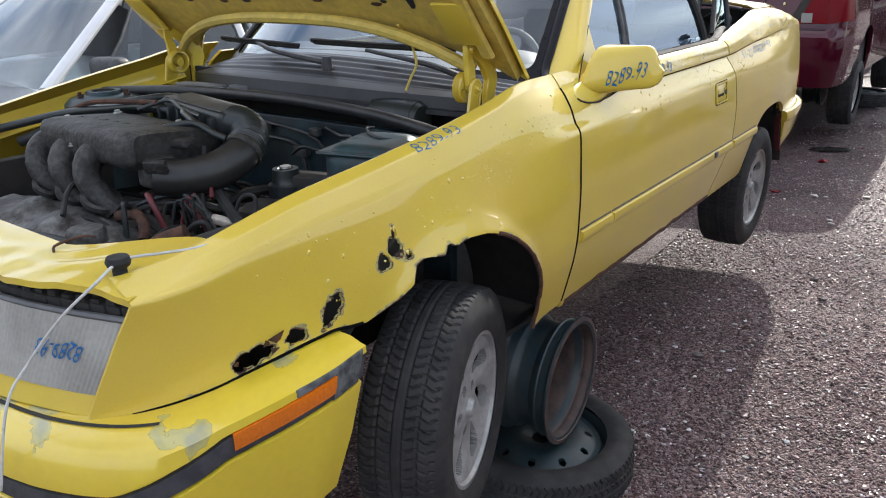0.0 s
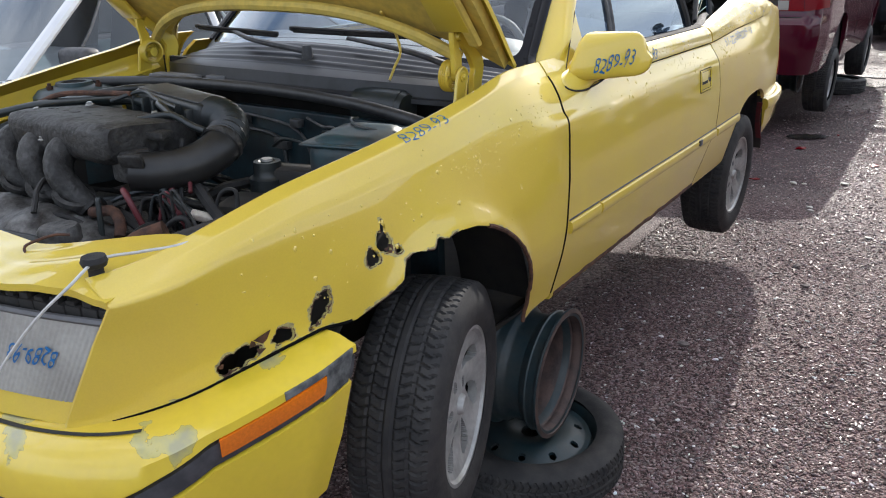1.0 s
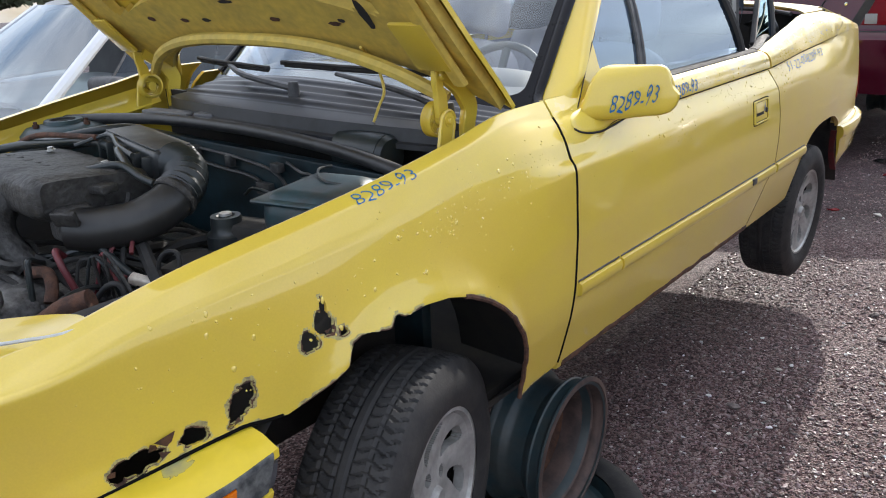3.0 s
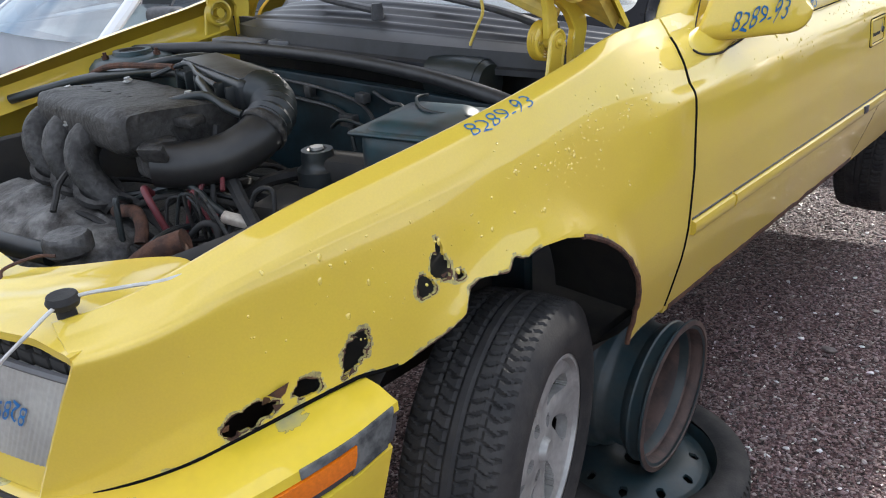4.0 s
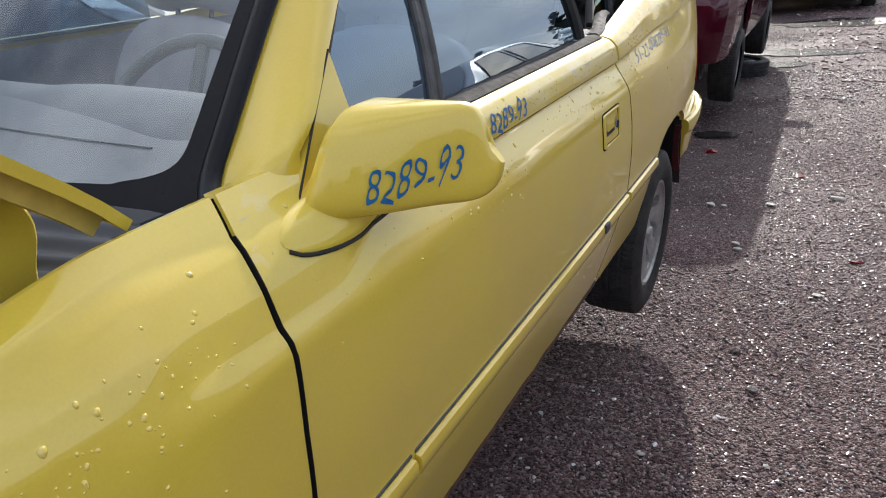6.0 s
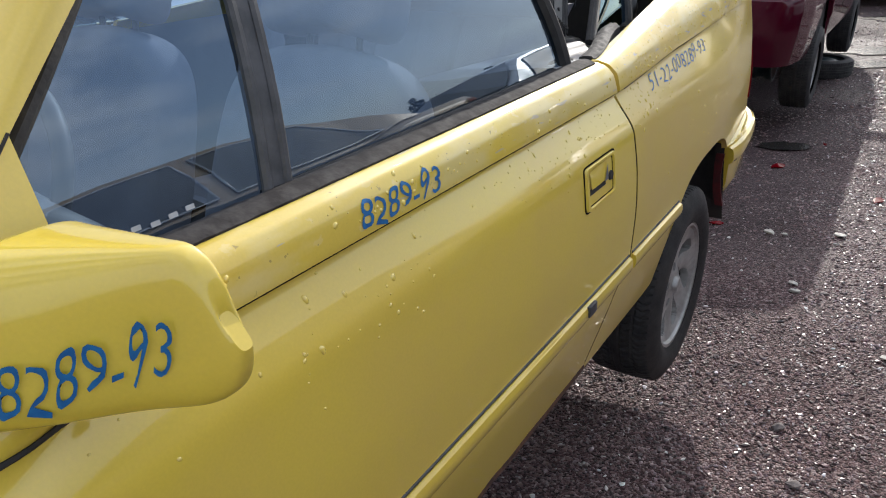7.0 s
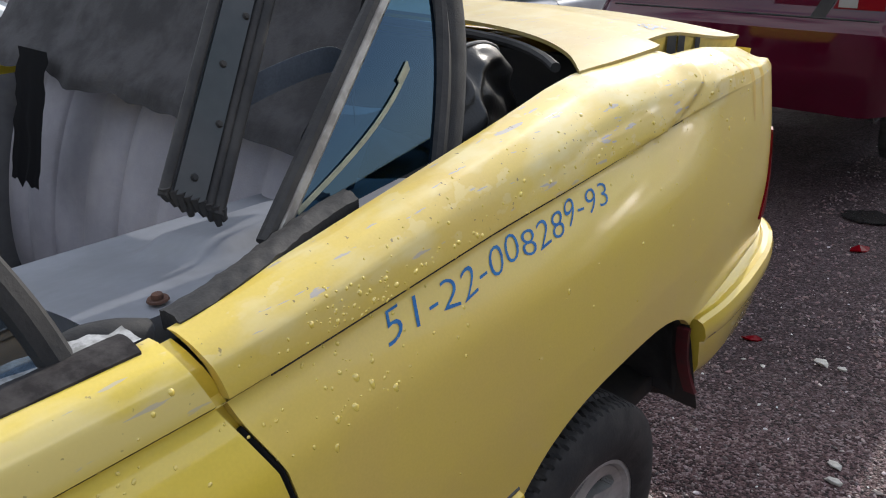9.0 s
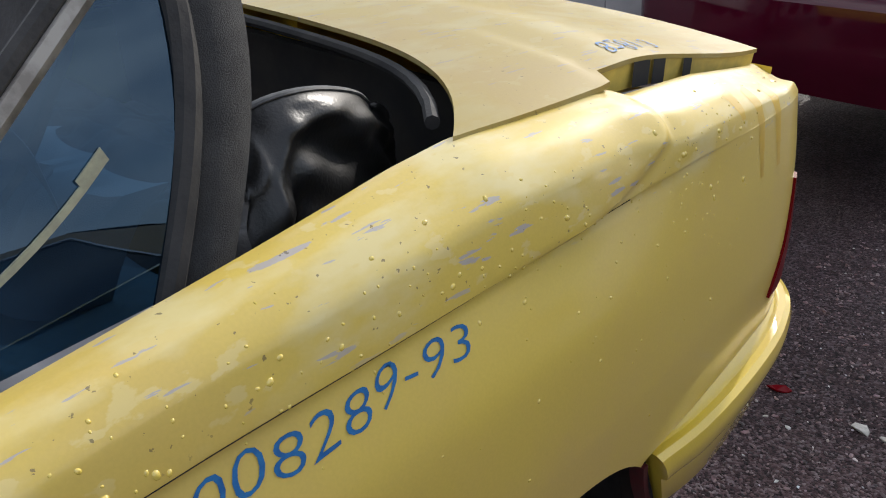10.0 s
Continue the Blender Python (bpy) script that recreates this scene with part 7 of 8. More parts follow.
    if not see_through:
        bm = grid(cabin, 60, 40)
        bmesh.ops.recalc_face_normals(bm, faces=bm.faces)
        part("cabin", bm, paint, root)
    else:
        bm = grid(lambda u, v: cabin(lerp(0.22, 0.75, u), lerp(0.17, 0.83, v)), 30, 20)
        part("roof", rim_edges(bm, (0, 0, -0.03)), paint, root)
        for sd in (1, -1):
            for s0, s1, r in ((0.695, 0.565, 0.036), (0.44, 0.43, 0.03), (0.17, 0.285, 0.05)):
                bm = bmesh.new()
                tube(bm, [(lambda q: Vector((sd * q.x, q.y, q.z)))(cab(s0, 0).lerp(cab(s1, 1), t)) for t in steps(0, 1, 6)], r, 10, 2, flat=0.7)
                part("pillar", bm, paint, root)
        for sx_ in (-0.38, 0.38):
            for sy in (0.30, 0.50):
                bm = bmesh.new()
                box(bm, pose(sx_, sy * L, deck - 0.12, 14, 0, 0), (0.46, 0.16, 0.75), 0.06, 3)
                part("seat", bm, GREY_SEAT, root)
        bm = bmesh.new()
        box(bm, pose(0, 0.64 * L, deck - 0.13), (1.4, 0.35, 0.12), 0.04, 3)
        part("dashboard", bm, DARK, root)
    pane_mat = CAR_GLASS if see_through else DARK_GLASS
    for sd in (1, -1):
        for s0, s1, s2, s3 in ((0.222, 0.292, 0.425, 0.42), (0.445, 0.44, 0.655, 0.553)):
            bm = grid(lambda u, v: (lambda q: (sd * q.x, q.y, q.z))(cab(lerp(lerp(s0, s1, v), lerp(s2, s3, v), u), lerp(0.10, 0.90, v), 0.006)), 14, 8)
            win = part("side_window", bm, pane_mat, root)
            bm = bmesh.new()
            loop = [cab(lerp(s0, s2, u), 0.09, 0.008) for u in steps(0, 1, 4)] + [cab(lerp(s2, s3, v), lerp(0.1, 0.9, v), 0.008) for v in steps(0.2, 1, 4)] + [cab(lerp(s3, s1, u), 0.91, 0.008) for u in steps(0.2, 1, 4)] + [cab(lerp(s1, s0, v), lerp(0.9, 0.1, v), 0.008) for v in steps(0.2, 1, 4)]
            tube(bm, [(sd * q.x, q.y, q.z) for q in loop], 0.007, 6, 1)
            part("window_trim", bm, CHROME if paint is OLIVE_PAINT else BLACK_TRIM, win)
        for s in (0.232, 0.435, 0.675):
            bm = bmesh.new()
            tube(bm, [(lambda q: q + Vector((math.copysign(0.0005, q.x), 0, 0)))(body(s, 0.5 + sd * m / 2)) for m in steps(0.60, 0.93, 8)], 0.0035, 5, 1)
            part("door_seam", bm, DARK, root)
        for s in (0.27, 0.46):
            bm = bmesh.new()
            q = body(s, 0.5 + sd * 0.70 / 2)
            box(bm, pose(q.x + sd * 0.012, q.y, q.z), (0.02, 0.16, 0.025), 0.008, 3)
            part("door_handle", bm, paint, root)
        bm = bmesh.new()
        q = cab(0.635, 0.12)
        box(bm, pose(sd * (q.x + 0.10), q.y, q.z + 0.05, 0, 0, sd * -12), (0.20, 0.10, 0.13), 0.035, 4)
        part("door_mirror", bm, BLACK_TRIM, root, "black door mirror")
        bm = bmesh.new()
        grid(lambda u, v: body(lerp(0.0, 0.055, u), 0.5 + sd * lerp(0.62, 0.79, v) / 2) + Vector((sd * 0.006, -0.004, 0)), 8, 8, bm)
        grid(lambda u, v: (lambda q: Vector((q.x * lerp(lerp(0.88, 0.68, v), 1.0, u) + sd * 0.004, q.y - 0.010, q.z)))(body(0.0, 0.5 + sd * lerp(0.62, 0.79, v) / 2)), 8, 8, bm)
        lamp_ = part("tail_lamp", bm, RED_LENS, root, "red tail lamp")
        bm = bmesh.new()
        grid(lambda u, v: (lambda q: Vector((q.x * lerp(0.71, 0.83, u) + sd * 0.005, q.y - 0.0125, q.z)))(body(0.0, 0.5 + sd * lerp(0.745, 0.787, v) / 2)), 4, 3, bm)
        part("clear_segment", bm, CLEAR_LENS, lamp_, "pale reversing lamp")
        if nose < 1:
            continue
        bm = bmesh.new()
        grid(lambda u, v: body(lerp(0.965, 1.0, u), 0.5 + sd * lerp(0.55, 0.72, v) / 2) + Vector((sd * 0.004, 0.006, 0.003)), 6, 6, bm)
        part("headlamp", bm, CLEAR_LENS, root)
    bm = grid(lambda u, v: (lerp(-0.80, 0.80, u) * cab(lerp(0.165, 0.285, v), lerp(0.05, 1.0, v)).x, lerp(0.165, 0.285, v) * L - 0.012, roof_z(lerp(0.165, 0.285, v)) + 0.016), 12, 8)
    part("rear_window", bm, pane_mat, root)
    bm = grid(lambda u, v: (lambda q: Vector((q.x * lerp(-0.97, 0.97, u), q.y + 0.012 + 0.06 * (1 - (2 * u - 1) ** 2), q.z + 0.012)))(cab(0.695, 0).lerp(cab(0.565, 1), v)), 12, 8) if see_through else grid(lambda u, v: (lerp(-0.86, 0.86, u) * cab(lerp(0.685, 0.565, v), lerp(0.05, 1.0, v)).x, lerp(0.685, 0.565, v) * L + 0.012, roof_z(lerp(0.685, 0.565, v)) + 0.014), 12, 8)
    part("windscreen", bm, pane_mat, root)
    # bumper seam and boot seam at the rear
    bm = bmesh.new()
    tube(bm, [Vector((x, rear_rake(0.70) - 0.003, 0.705)) for x in steps(-half * 0.78, half * 0.78, 8)], 0.005, 6, 1)
    part("bumper_seam", bm, DARK, root)
    bm = bmesh.new()
    box(bm, pose(0, body(0, 0.88).y - 0.008, 0.56), (half * 1.5, 0.012, 0.035), 0.005)
    part("bumper_strip", bm, BLACK_TRIM, root)
    if wheels:
        for sd in (1, -1):
            for a in axles:
                w = new("wheel")
                w.parent = root
                w.matrix_basis = pose(sd * (half - 0.12), a, 0.305 - drop, 0, 0, 0 if sd > 0 else 180)
                c = new("tyre", made[0].data)
                c.parent = w
                c.scale = (1.05, 1.03, 1.03)
                c = new("rim", made[1].data)
                c.parent = w
                c.location.x = 0.055
    return root, shell, body


def stands(root, ys, z_top, half=0.45):
    """Rusty rims that carry a car."""
    for y in ys:
        for sd in (1, -1):
            at = root.matrix_basis @ Vector((sd * half, y, 0))
            g = ground_z(at.x, at.y)
            copy_thing(stand, pose(at.x, at.y, root.matrix_basis.translation.z + 0.25 - 0.197, 0, 0, 0 if sd > 0 else 180))


red, _, _ = sedan("parked_sedan", "maroon four-door saloon raised on wheel rims", pose(-1.10, 5.74, 0.28), RED_PAINT, half=0.91, drop=0.235, deck=1.13, roof=1.49, tail=0.23)


def tail_y(z):
    return 0.12 * max(0.0, z - 0.70) - 0.006


bm = grid(lambda u, v: (lerp(0.60, 0.425, v) + lerp(-0.035, 0.035, u), tail_y(lerp(1.10, 0.705, v)), lerp(1.10, 0.705, v)), 2, 12)
part("boot_gap", rim_edges(bm, (0, 0.012, 0)), DARK, red, "black gap beside the boot lid")
bm = grid(lambda u, v: (lerp(-0.66, lerp(0.17, 0.24, v), u), tail_y(lerp(0.865, 1.0, v)) + 0.004 - 0.006 * (1 - v), lerp(0.865, 1.0, v)), 8, 4)
part("plate_recess", rim_edges(bm, (0, 0.02, 0)), RED_PAINT, red, "shallow recess for the plate")
bm = bmesh.new()
tube(bm, [(x, tail_y(1.0) - 0.003, 1.004) for x in steps(-0.66, 0.24, 4)] + [(0.17, tail_y(0.865) - 0.003, 0.865)], 0.007, 6, 1)
part("recess_outline", bm, DARK, red)
bm = bmesh.new()
lathe(bm, [(0.0, 0.004), (0.012, 0.003), (0.014, 0.0)], pose(0.36, tail_y(0.91) - 0.002, 0.91, 90, 0, 0), 16)
part("boot_lock", bm, CHROME, red)
stands(red, (1.45, 3.2), 0.4)
white, _, _ = sedan("parked_sedan", "white four-door saloon stripped of its front wings", pose(-3.42, 3.65, 0.07, 0, 0, 180), WHITE_PAINT, drop=0.10, deck=1.02, roof=1.45, see_through=True, nose=0.705)
part("open_front", slab(-0.75, 0.75, 3.31, 4.4, 0.35, 0.72, 0.04), DARK, white, "dark stripped engine bay without wings")
bm = bmesh.new()
tube(bm, [(-0.70, 3.4, 0.85), (-0.66, 3.55, 0.88), (-0.55, 3.7, 0.80), (-0.60, 3.9, 0.74)], 0.025, 8, 5)
part("red_loom", bm, RED_WIRE, white, "torn red wiring loom")
stands(white, (1.45, 3.2), 0.3)
olive, _, _ = sedan("parked_sedan", "olive-gold four-door saloon with chrome window trim", pose(2.38, 4.32, 0.35, 0, 0, 180), OLIVE_PAINT, roof=1.42, deck=1.06, drop=0.14)
stands(olive, (1.45, 3.2), 0.4)
silver, _, _ = sedan("parked_sedan", "silver four-door saloon beside the lane", pose(2.75, 4.62, 0.26), WHITE_PAINT, roof=1.46)
stands(silver, (1.45, 3.2), 0.4)
sedan("parked_sedan", "silver saloon in the row behind", pose(-3.6, 4.6, -0.10), WHITE_PAINT, see_through=True)
sedan("parked_suv", "black sport utility vehicle facing the lane", pose(0.15, 19.2, 0.0, 0, 0, 180), BLACK_PAINT, roof=1.78, deck=1.22, half=0.95)
sedan("parked_suv", "dark grey estate car at the end of the row", pose(-1.6, 21.0, 0.0, 0, 0, 180), material("dark_grey_paint", (0.018, 0.020, 0.024), 0.5, coat=0.10, scale=3, spec=0.1), roof=1.70, deck=1.15, half=0.92)
for spot, words, tint in ((pose(-3.7, 9.6, -0.10), "pale grey saloon further along the row", (0.30, 0.31, 0.32)), (pose(-6.5, 7.2, -0.15), "dusty beige saloon behind the row", (0.28, 0.24, 0.18)), (pose(-6.4, 12.4, -0.15), "dark green saloon behind the row", (0.02, 0.06, 0.045)), (pose(-2.0, 10.6, 0.12), "dark grey saloon behind the maroon one", (0.022, 0.024, 0.027)), (pose(-3.8, 14.6, -0.1), "white saloon at the end of the row", (0.5, 0.5, 0.5)), (pose(-9.3, 9.0, -0.2), "brown saloon two rows away", (0.10, 0.06, 0.04))):
    sedan("parked_sedan", words, spot, material("faded_paint", tint, 0.4, coat=0.4, scale=3))
sedan("parked_sedan", "blue-grey saloon behind the white one", pose(-6.3, 2.0, -0.15, 0, 0, 180), material("blue_grey_paint", (0.12, 0.16, 0.22), 0.3, coat=0.8, scale=3))

# ---- far trees ----
def far_woods():
    rnd = random.Random(3)
    verts, faces = [], []
    for k in range(330):
        # Trees from 62 to 200 degrees are added to cover the bright horizon sky.
        a = radians(rnd.uniform(-70, 62) if k < 110 else rnd.uniform(62, 200))
        r = rnd.uniform(70, 110)
        x, y, h = r * math.cos(a), r * math.sin(a), rnd.uniform(4, 9)
        for j in range(260):
            t = rnd.random() ** 0.8
            w = h * 0.22 * (1.05 - t) + 0.3
            c = Vector((x + rnd.gauss(0, w * 0.5), y + rnd.gauss(0, w * 0.5), 0.5 + h * t))
            n = Vector((rnd.gauss(0, 1), rnd.gauss(0, 1), rnd.gauss(0, 0.6))).normalized()
            s = n.cross(Vector((0.3, 0.2, 1))).normalized() * rnd.uniform(0.12, 0.3) * (1 if k < 110 else 2.2)
            u = n.cross(s).normalized() * rnd.uniform(0.2, 0.5)
            i = len(verts)
            verts.extend([c - s, c - u * 0.7, c + s, c + u])
            faces.append((i, i + 1, i + 2, i + 3))
    me = bpy.data.meshes.new("far_woods")
    me.from_pydata([tuple(v) for v in verts], [], faces)
    me.materials.append(material("far_foliage", (0.05, 0.06, 0.03), 0.9, second=(0.025, 0.035, 0.018), scale=0.5))
    tagged(new("far_woods", me), "distant dark trees, partly added to screen the bright horizon", "trees", kind="stuff")


far_woods()


# ---- stones, glass shards and puddles ----
def stone_mesh(rnd, r):
    bm = bmesh.new()
    bmesh.ops.create_icosphere(bm, subdivisions=1, radius=r)
    sx, sy, sz = rnd.uniform(0.9, 1.6), rnd.uniform(0.6, 1.0), rnd.uniform(0.3, 0.6)
    for v in bm.verts:
        k = rnd.uniform(0.62, 1.2)
        v.co = Vector((v.co.x * sx * k, v.co.y * sy * k, v.co.z * sz * k))
    return bm


def stones_material():
    m = bpy.data.materials.new("loose_stones")
    m.use_nodes = True
    n, l = m.node_tree.nodes, m.node_tree.links
    g = n.new("ShaderNodeNewGeometry")
    ra = n.new("ShaderNodeValToRGB")
    for p, c in ((0.0, (0.040, 0.028, 0.029)), (0.3, (0.11, 0.068, 0.068)), (0.55, (0.22, 0.128, 0.126)), (0.75, (0.27, 0.185, 0.183)), (0.96, (0.34, 0.27, 0.265)), (1.0, (0.55, 0.49, 0.47))):
        e = ra.color_ramp.elements.new(p)
        e.color = (*c, 1)
    ra.color_ramp.elements.remove(ra.color_ramp.elements[0])
    l.new(g.outputs["Random Per Island"], ra.inputs["Fac"])
    no = n.new("ShaderNodeTexNoise")
    no.inputs["Scale"].default_value = 150
    mx = n.new("ShaderNodeMix")
    mx.data_type, mx.blend_type = "RGBA", "MULTIPLY"
    mx.inputs[0].default_value = 0.4
    l.new(ra.outputs["Color"], mx.inputs[6])
    l.new(no.outputs["Color"], mx.inputs[7])
    l.new(mx.outputs[2], n["Principled BSDF"].inputs["Base Color"])
    n["Principled BSDF"].inputs["Roughness"].default_value = 0.28
    n["Principled BSDF"].inputs["Specular IOR Level"].default_value = 0.6
    return m


STONES = stones_material()


def scatter():
    rnd = random.Random(21)
    protos = []
    for k in range(14):
        bm = stone_mesh(rnd, 1.0)
        protos.append((np.array([v.co[:] for v in bm.verts]), np.array([[v.index for v in f.verts] for f in bm.faces])))
        bm.free()
    vs, fs, n = [], [], 0
    for k in range(102000):
        y = 0.2 + 8.5 * rnd.random() ** 1.35
        x = rnd.uniform(-0.55, 1.0 + 0.08 * y)
        r = min(0.0028 + rnd.expovariate(1 / 0.0016), 0.0095) * (1 + 0.04 * y)
        if k >= 92000:
            y = 7.0 + 11.0 * rnd.random()
            x = rnd.uniform(-0.3, 0.6 + 0.22 * y)
            r = min(0.006 + rnd.expovariate(1 / 0.005), 0.03)
        if y > 3.3 and x < 0.12 + 0.25 * noise.noise((x * 2, y * 2, 3)) and rnd.random() < 0.75:
            continue                     # fewer loose stones where the ground is darkened for wet and shade
        v, f = protos[k % 14]
        a = rnd.uniform(0, 6.283)
        c, s = math.cos(a), math.sin(a)
        z = ground_z(x, y) + 0.012 * noise.noise((x * 0.9, y * 0.9, 0))
        p = v * r
        vs.append(np.stack([p[:, 0] * c - p[:, 1] * s + x, p[:, 0] * s + p[:, 1] * c + y, p[:, 2] + z + r * 0.25], 1))
        fs.append(f + n)
        n += len(v)
    me = bpy.data.meshes.new("gravel_stones")
    me.from_pydata(np.concatenate(vs).tolist(), [], np.concatenate(fs).tolist())
    me.materials.append(STONES)
    tagged(new("gravel_stones", me), "loose grey, red and white gravel stones", "gravel", kind="stuff")


scatter()
PALE = material("pale_stone", (0.55, 0.53, 0.48), 0.7, second=(0.4, 0.38, 0.34), scale=60)
DULL = material("dull_stone", (0.20, 0.17, 0.16), 0.75, second=(0.12, 0.1, 0.1), scale=60)


def ground_at(x, y):
    return ground_z(x, y) + 0.012 * noise.noise((x * 0.9, y * 0.9, 0))


rnd = random.Random(4)
for x, y, r, mt in ((0.12, 1.831, 0.017, PALE), (0.075, 1.47, 0.020, DULL), (0.197, 3.54, 0.022, PALE), (0.288, 4.232, 0.030, PALE), (0.175, 3.617, 0.024, PALE), (-0.018, 4.175, 0.022, PALE), (0.05, 4.17, 0.02, PALE), (0.43, 0.851, 0.013, PALE), (0.304, 3.561, 0.016, DULL), (0.30, 2.55, 0.022, DULL), (0.38, 2.3, 0.020, DULL), (0.55, 3.1, 0.024, PALE), (0.62, 4.4, 0.03, PALE), (0.46, 1.9, 0.014, PALE)):
    o = part("stone", stone_mesh(rnd, r), mt, None, smooth=False)
    o.location = (x, y, ground_at(x, y) + r * 0.35)
    tagged(o, "pale flat stone lying on the gravel" if mt is PALE else "dull brown stone lying on the gravel", "stone", "loose stones")
for x, y, s, turn in ((-0.285, 4.217, 0.045, 20), (-0.179, 5.335, 0.075, 60), (0.41, 4.82, 0.06, 80), (0.70, 3.5, 0.035, 10), (0.02, 5.9, 0.03, 120)):
    bm = bmesh.new()
    vs = [bm.verts.new((s * math.cos(a) * rnd.uniform(0.5, 1.0), 0.5 * s * math.sin(a) * rnd.uniform(0.6, 1.0), 0.006 + 0.1 * s * math.sin(2 * a))) for a in steps(0, 5.4, 6)]
    bm.faces.new(vs)
    rim_edges(bm, (0, 0, -0.006))
    o = part("lens_shard", bm, RED_LENS, None, smooth=False)
    o.matrix_basis = pose(x, y, ground_at(x, y) + 0.004, 0, 0, turn)
    tagged(o, "broken red tail lamp shard on the gravel", "shard", "lamp shards")
WET = material("puddle_water", (0.03, 0.027, 0.026), 0.24, coat=0.3, scale=3, rvar=0.05)
for x, y, rx, ry in ((0.22, 9.95, 0.62, 0.26), (0.02, 9.10, 0.24, 0.22), (-0.22, 5.80, 0.17, 0.10), (0.6, 12.9, 0.9, 0.5)):
    bm = bmesh.new()
    vs = [bm.verts.new((x + rx * math.cos(2 * math.pi * k / 40) * (1 + 0.35 * noise.noise((k * 0.5, x, y))), y + ry * math.sin(2 * math.pi * k / 40) * (1 + 0.35 * noise.noise((k * 0.5, y, x))), 0)) for k in range(40)]
    for v in vs:
        v.co.z = ground_at(v.co.x, v.co.y) + 0.010
    bm.faces.new(vs)
    bmesh.ops.triangulate(bm, faces=bm.faces)
    tagged(part("puddle", bm, WET, None), "shallow rain puddle on the gravel", "puddle", kind="structure")
spare = copy_thing(loose, pose(-0.36, 8.5, ground_at(-0.36, 8.5) + 0.085))
tagged(spare, "worn spare tyre lying beside the maroon saloon")


# ---- writing ----
def writing(text, width, height, place, parent, name="writing", weight=0.0, shear=0.2, mat=None):
    """Handwritten marker figures, laid on a surface by place(u, v)."""
    cu = bpy.data.curves.new("text", "FONT")
    cu.body, cu.shear, cu.offset, cu.resolution_u = text, shear, weight, 3
    ob = bpy.data.objects.new("text", cu)
    me = bpy.data.meshes.new_from_object(ob)
    bm = bmesh.new()
    bm.from_mesh(me)
    bpy.data.objects.remove(ob)
    bpy.data.curves.remove(cu)
    bpy.data.meshes.remove(me)
    xs, ys = [v.co.x for v in bm.verts], [v.co.y for v in bm.verts]
    x0, x1, y0, y1 = min(xs), max(xs), min(ys), max(ys)
    for v in bm.verts:
        u, w = (v.co.x - x0) / (x1 - x0), (v.co.y - y0) / (y1 - y0)
        w += 0.10 * math.sin(u * 17) + 0.05 * math.sin(u * 41)
        v.co = place(u * width, w * height)
    return part(name, bm, mat or INK, parent, "blue marker figures", smooth=False)


def on_skin(y, v, out=0.0009):
    p = skin(y, v)
    n = (skin(y + 0.01, v) - skin(y - 0.01, v)).cross(skin(y, min(v + 0.01, 1)) - skin(y, v - 0.01)).normalized()
    return p + (n if n.x > 0 or n.z > 0 else -n) * out


writing("8289-93", 0.142, 1.0, lambda a, b: on_skin(-0.105 + a, lerp(0.86, 0.965, b)), car, weight=-0.012)
writing("8289-93", 0.162, 0.032, lambda a, b: on_flank(1.043 + a, 1.168 + b, 0.0009)[0], door, weight=0.0)
writing("51-22-008289-93", 0.475, 0.030, lambda a, b: on_flank(2.035 + a, 1.126 + 0.034 * a + b, 0.0009)[0], quarter, weight=-0.012)
writing("8281-3", 0.15, 0.045, lambda a, b: lid(1.0 - (0.075 - b) / 1.27, (2.95 + a - 2.60) / 0.785) + Vector((0, 0, 0.0012)), lid_part, weight=-0.01)


def on_mirror(a, b):
    d = 0.30 + a
    y = mirror_front(d, -0.2)
    return Vector((lerp(-0.076, 0.088, d) + 0.003, y - 0.0022, 1.188 + 0.050 * a + b))


mir = [o for o in car.children if o.name.startswith("door_mirror")][0]
writing("8289-93", 0.52, 0.040, on_mirror, mir, weight=-0.008, shear=0.35)
writing("8289-93", 0.25, 0.030, lambda a, b: Vector(lens(0.15 + a, 0.64 - b * 7.5)) + Vector((0, -0.003, 0)), lamp, weight=0.0)
ETCH = material("etched_mark", (0.5, 0.52, 0.54), 0.6, scale=40)
for k in range(9):
    bm = grid(lambda u, v: pane(0.72 + 0.020 * k + 0.010 * u, 0.055 + 0.012 * v + 0.003 * (k % 3)) + Vector((0.0015, 0, 0)), 1, 1)
    part("etched_bar", bm, ETCH, door)


# ---- wear on the paint, and a painted shade line ----
# dark tube that deepens the painted shade under the quarter's shoulder
bm = bmesh.new()
tube(bm, [on_flank(y, pinch_z(y) - 0.0035, 0.0003)[0] for y in steps(1.90, 2.72, 40)], (0.0026, 0.0009), 6, 1)
part("shoulder_shade_line", bm, DARK, quarter, "dark line painted for the shade under the shoulder")
# paint runs on the quarter's rear corner
RUN = material("old_yellow_run", (0.66, 0.42, 0.025), 0.5, coat=0.5, scale=9, gloss=0.11)
for y0, z0, l in ((3.16, 1.245, 0.13), (3.235, 1.232, 0.12), (3.09, 1.255, 0.035)):
    bm = grid(lambda u, v: on_flank(y0 + (u - 0.5) * 0.030 * (1.1 - 0.7 * v) * (1 + 0.35 * noise.noise((v * 7, y0, 0))) + 0.008 * v, z0 - l * v, 0.0005)[0], 6, 24)
    part("paint_run", bm, RUN, quarter, shadow=False)


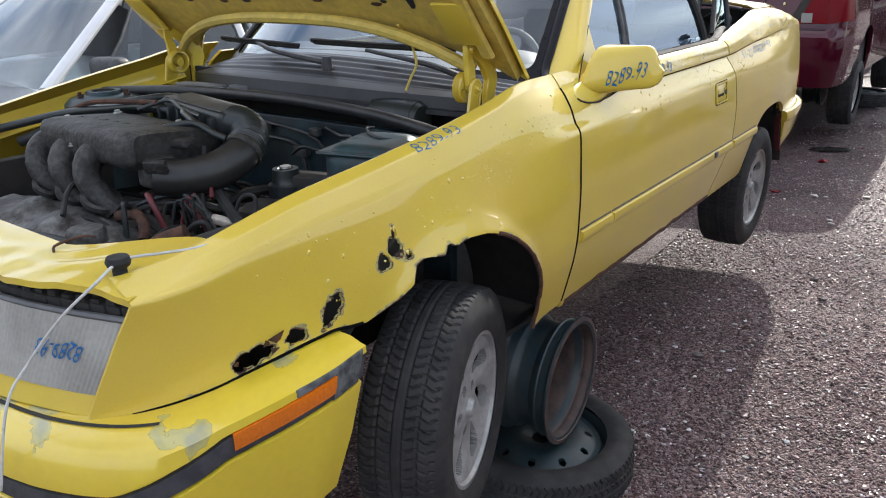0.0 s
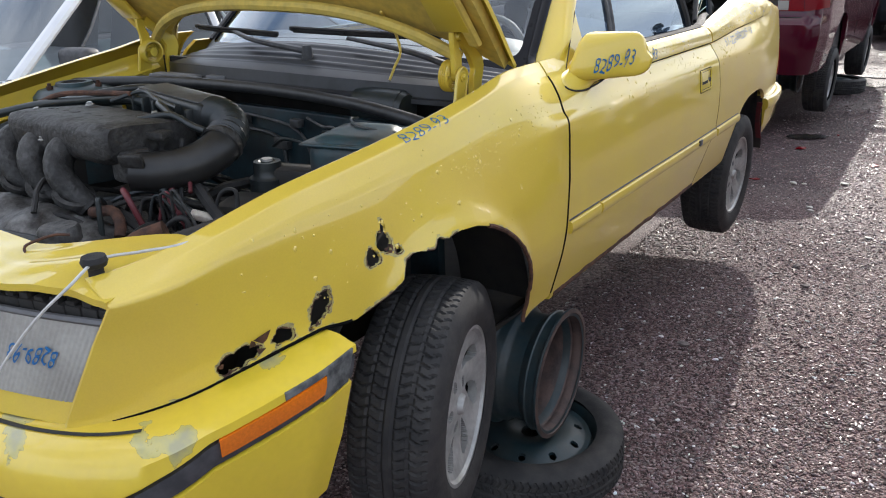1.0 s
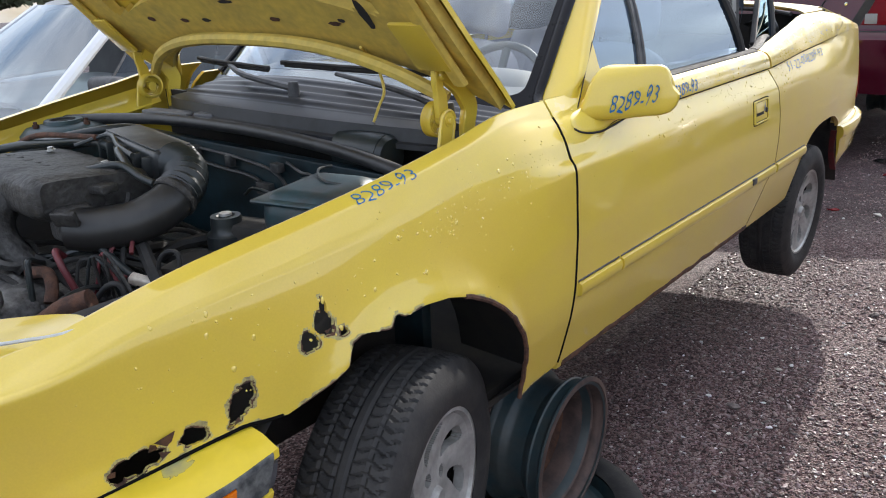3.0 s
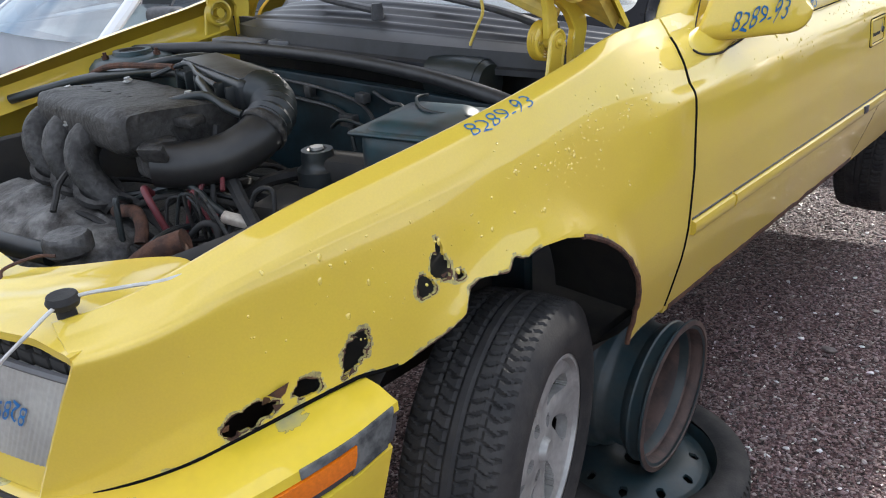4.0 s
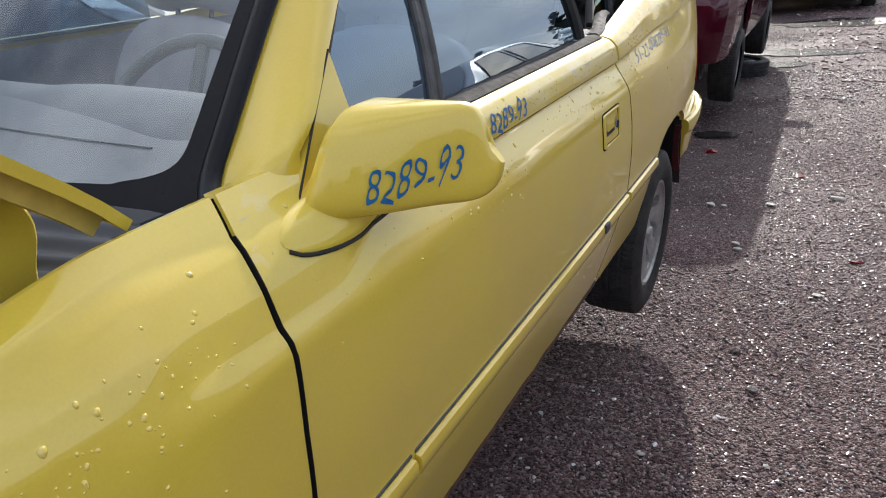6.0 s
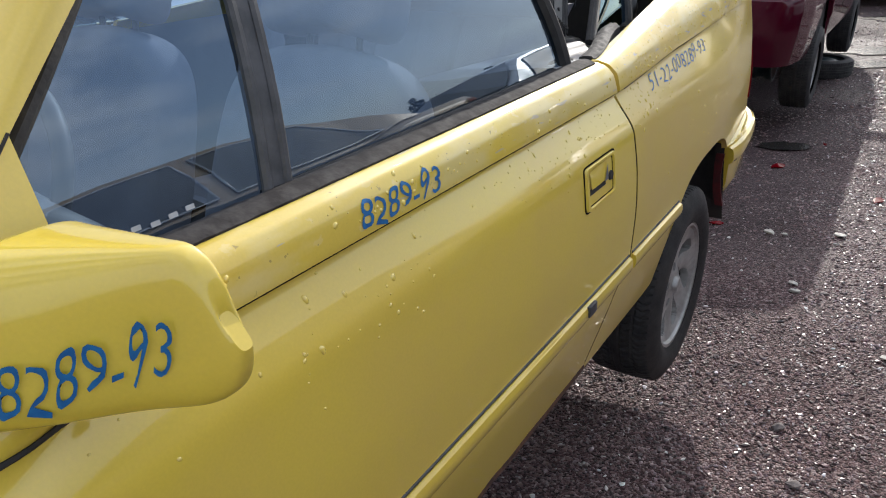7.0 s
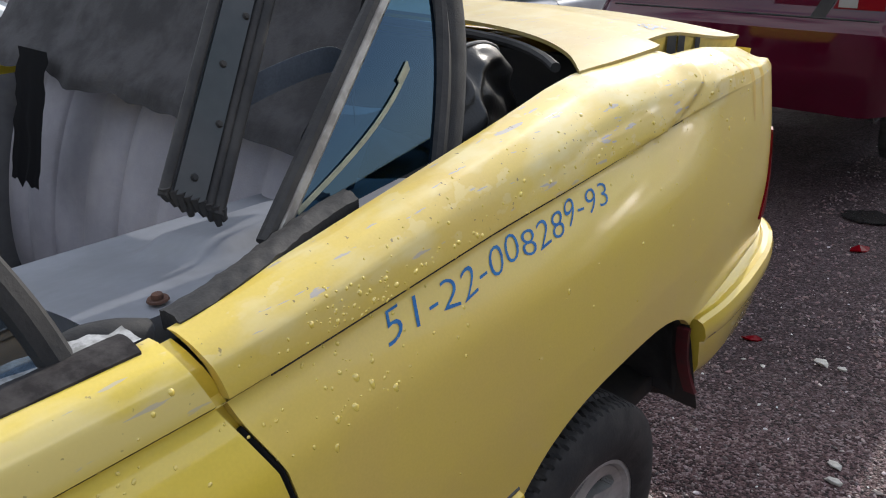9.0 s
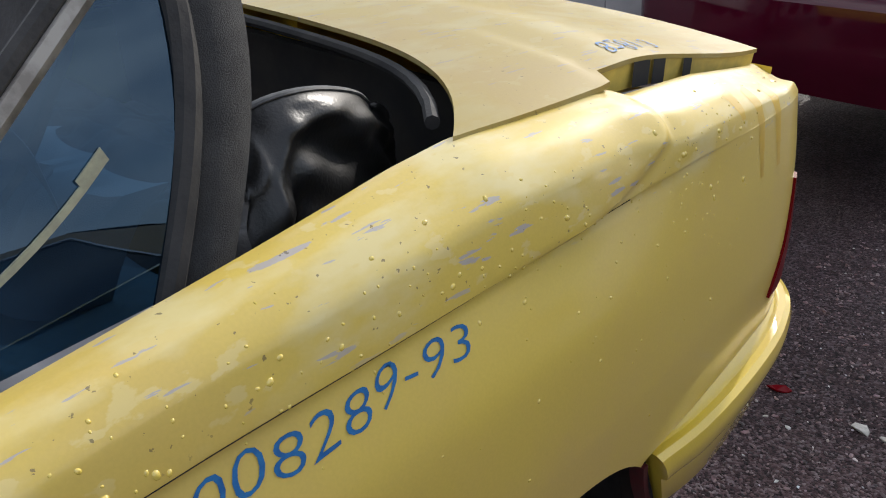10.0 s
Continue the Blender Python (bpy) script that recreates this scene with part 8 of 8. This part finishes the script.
# ---- rain drops on the paint ----
def drops():
    m = material("water_bead", (0.72, 0.55, 0.11), 0.16, second=(0.70, 0.52, 0.09), coat=1.0, scale=40, rvar=0.05)
    rnd = random.Random(77)
    verts, faces = [], []

    def dome(p, n, r, run):
        t = n.cross(Vector((0, 1, 0))).normalized()
        b = n.cross(t).normalized()
        down = Vector((0, 0, -1)) - n * n.dot(Vector((0, 0, -1)))
        i = len(verts)
        ph = rnd.uniform(0, 6)
        for ring, h in ((1.0, 0.0), (0.80, 0.38), (0.42, 0.60)):
            for k in range(9):
                a = 2 * math.pi * k / 9
                w = 1 + 0.18 * math.sin(2 * a + ph)
                d = (t * math.cos(a) + b * math.sin(a)) * r * ring * w
                d += down * (r * run * max(0.0, d.normalized().dot(down)))
                verts.append(p + d + n * (r * h))
        verts.append(p + n * r * 0.66)
        for j in range(2):
            for k in range(9):
                faces.append((i + j * 9 + k, i + j * 9 + (k + 1) % 9, i + j * 9 + 9 + (k + 1) % 9, i + j * 9 + 9 + k))
        for k in range(9):
            faces.append((i + 18 + k, i + 18 + (k + 1) % 9, i + 27))

    spots = []
    for cy, cz, sy, sz, n in ((0.06, 1.075, 0.07, 0.022, 46), (0.24, 1.12, 0.07, 0.03, 34), (0.36, 1.14, 0.06, 0.03, 16), (-0.25, 1.03, 0.16, 0.03, 22), (1.05, 1.10, 0.08, 0.03, 20), (1.45, 1.12, 0.12, 0.02, 26), (1.68, 1.13, 0.08, 0.02, 18), (2.02, 1.185, 0.07, 0.022, 60), (1.98, 1.11, 0.07, 0.02, 34), (2.30, 1.21, 0.14, 0.03, 34), (2.65, 1.22, 0.12, 0.04, 24), (2.95, 1.15, 0.10, 0.06, 34), (2.6, 1.05, 0.3, 0.08, 20), (-0.35, 0.98, 0.15, 0.05, 20), (0.1, 1.0, 0.2, 0.06, 14), (3.1, 1.24, 0.08, 0.02, 16), (0.8, 1.12, 0.2, 0.04, 14), (1.3, 1.19, 0.4, 0.012, 40)):
        for _ in range(int(n * 1.7)):
            spots.append((rnd.gauss(cy, sy), rnd.gauss(cz, sz)))
    for y, z in spots:
        if -0.65 < y < 3.3 and 0.7 < z < top_z(y) - 0.003 and z > (wing_bottom(y) if y < 0.45 else 0.7) + 0.02:
            p, n = on_flank(y, z)
            r = min(0.0010 + rnd.expovariate(1 / 0.0008), 0.0036)
            dome(p, n, r, 1.2 if (r > 0.0028 and z < 1.15) else 0.15)
    me = bpy.data.meshes.new("rain_beading")
    me.from_pydata([tuple(v) for v in verts], [], faces)
    me.polygons.foreach_set("use_smooth", [True] * len(me.polygons))
    me.materials.append(m)
    o = new("rain_beading", me)
    o.parent = car
    o.visible_shadow = False
    tagged(o, "beads of rain on the paint", kind="stuff")


drops()
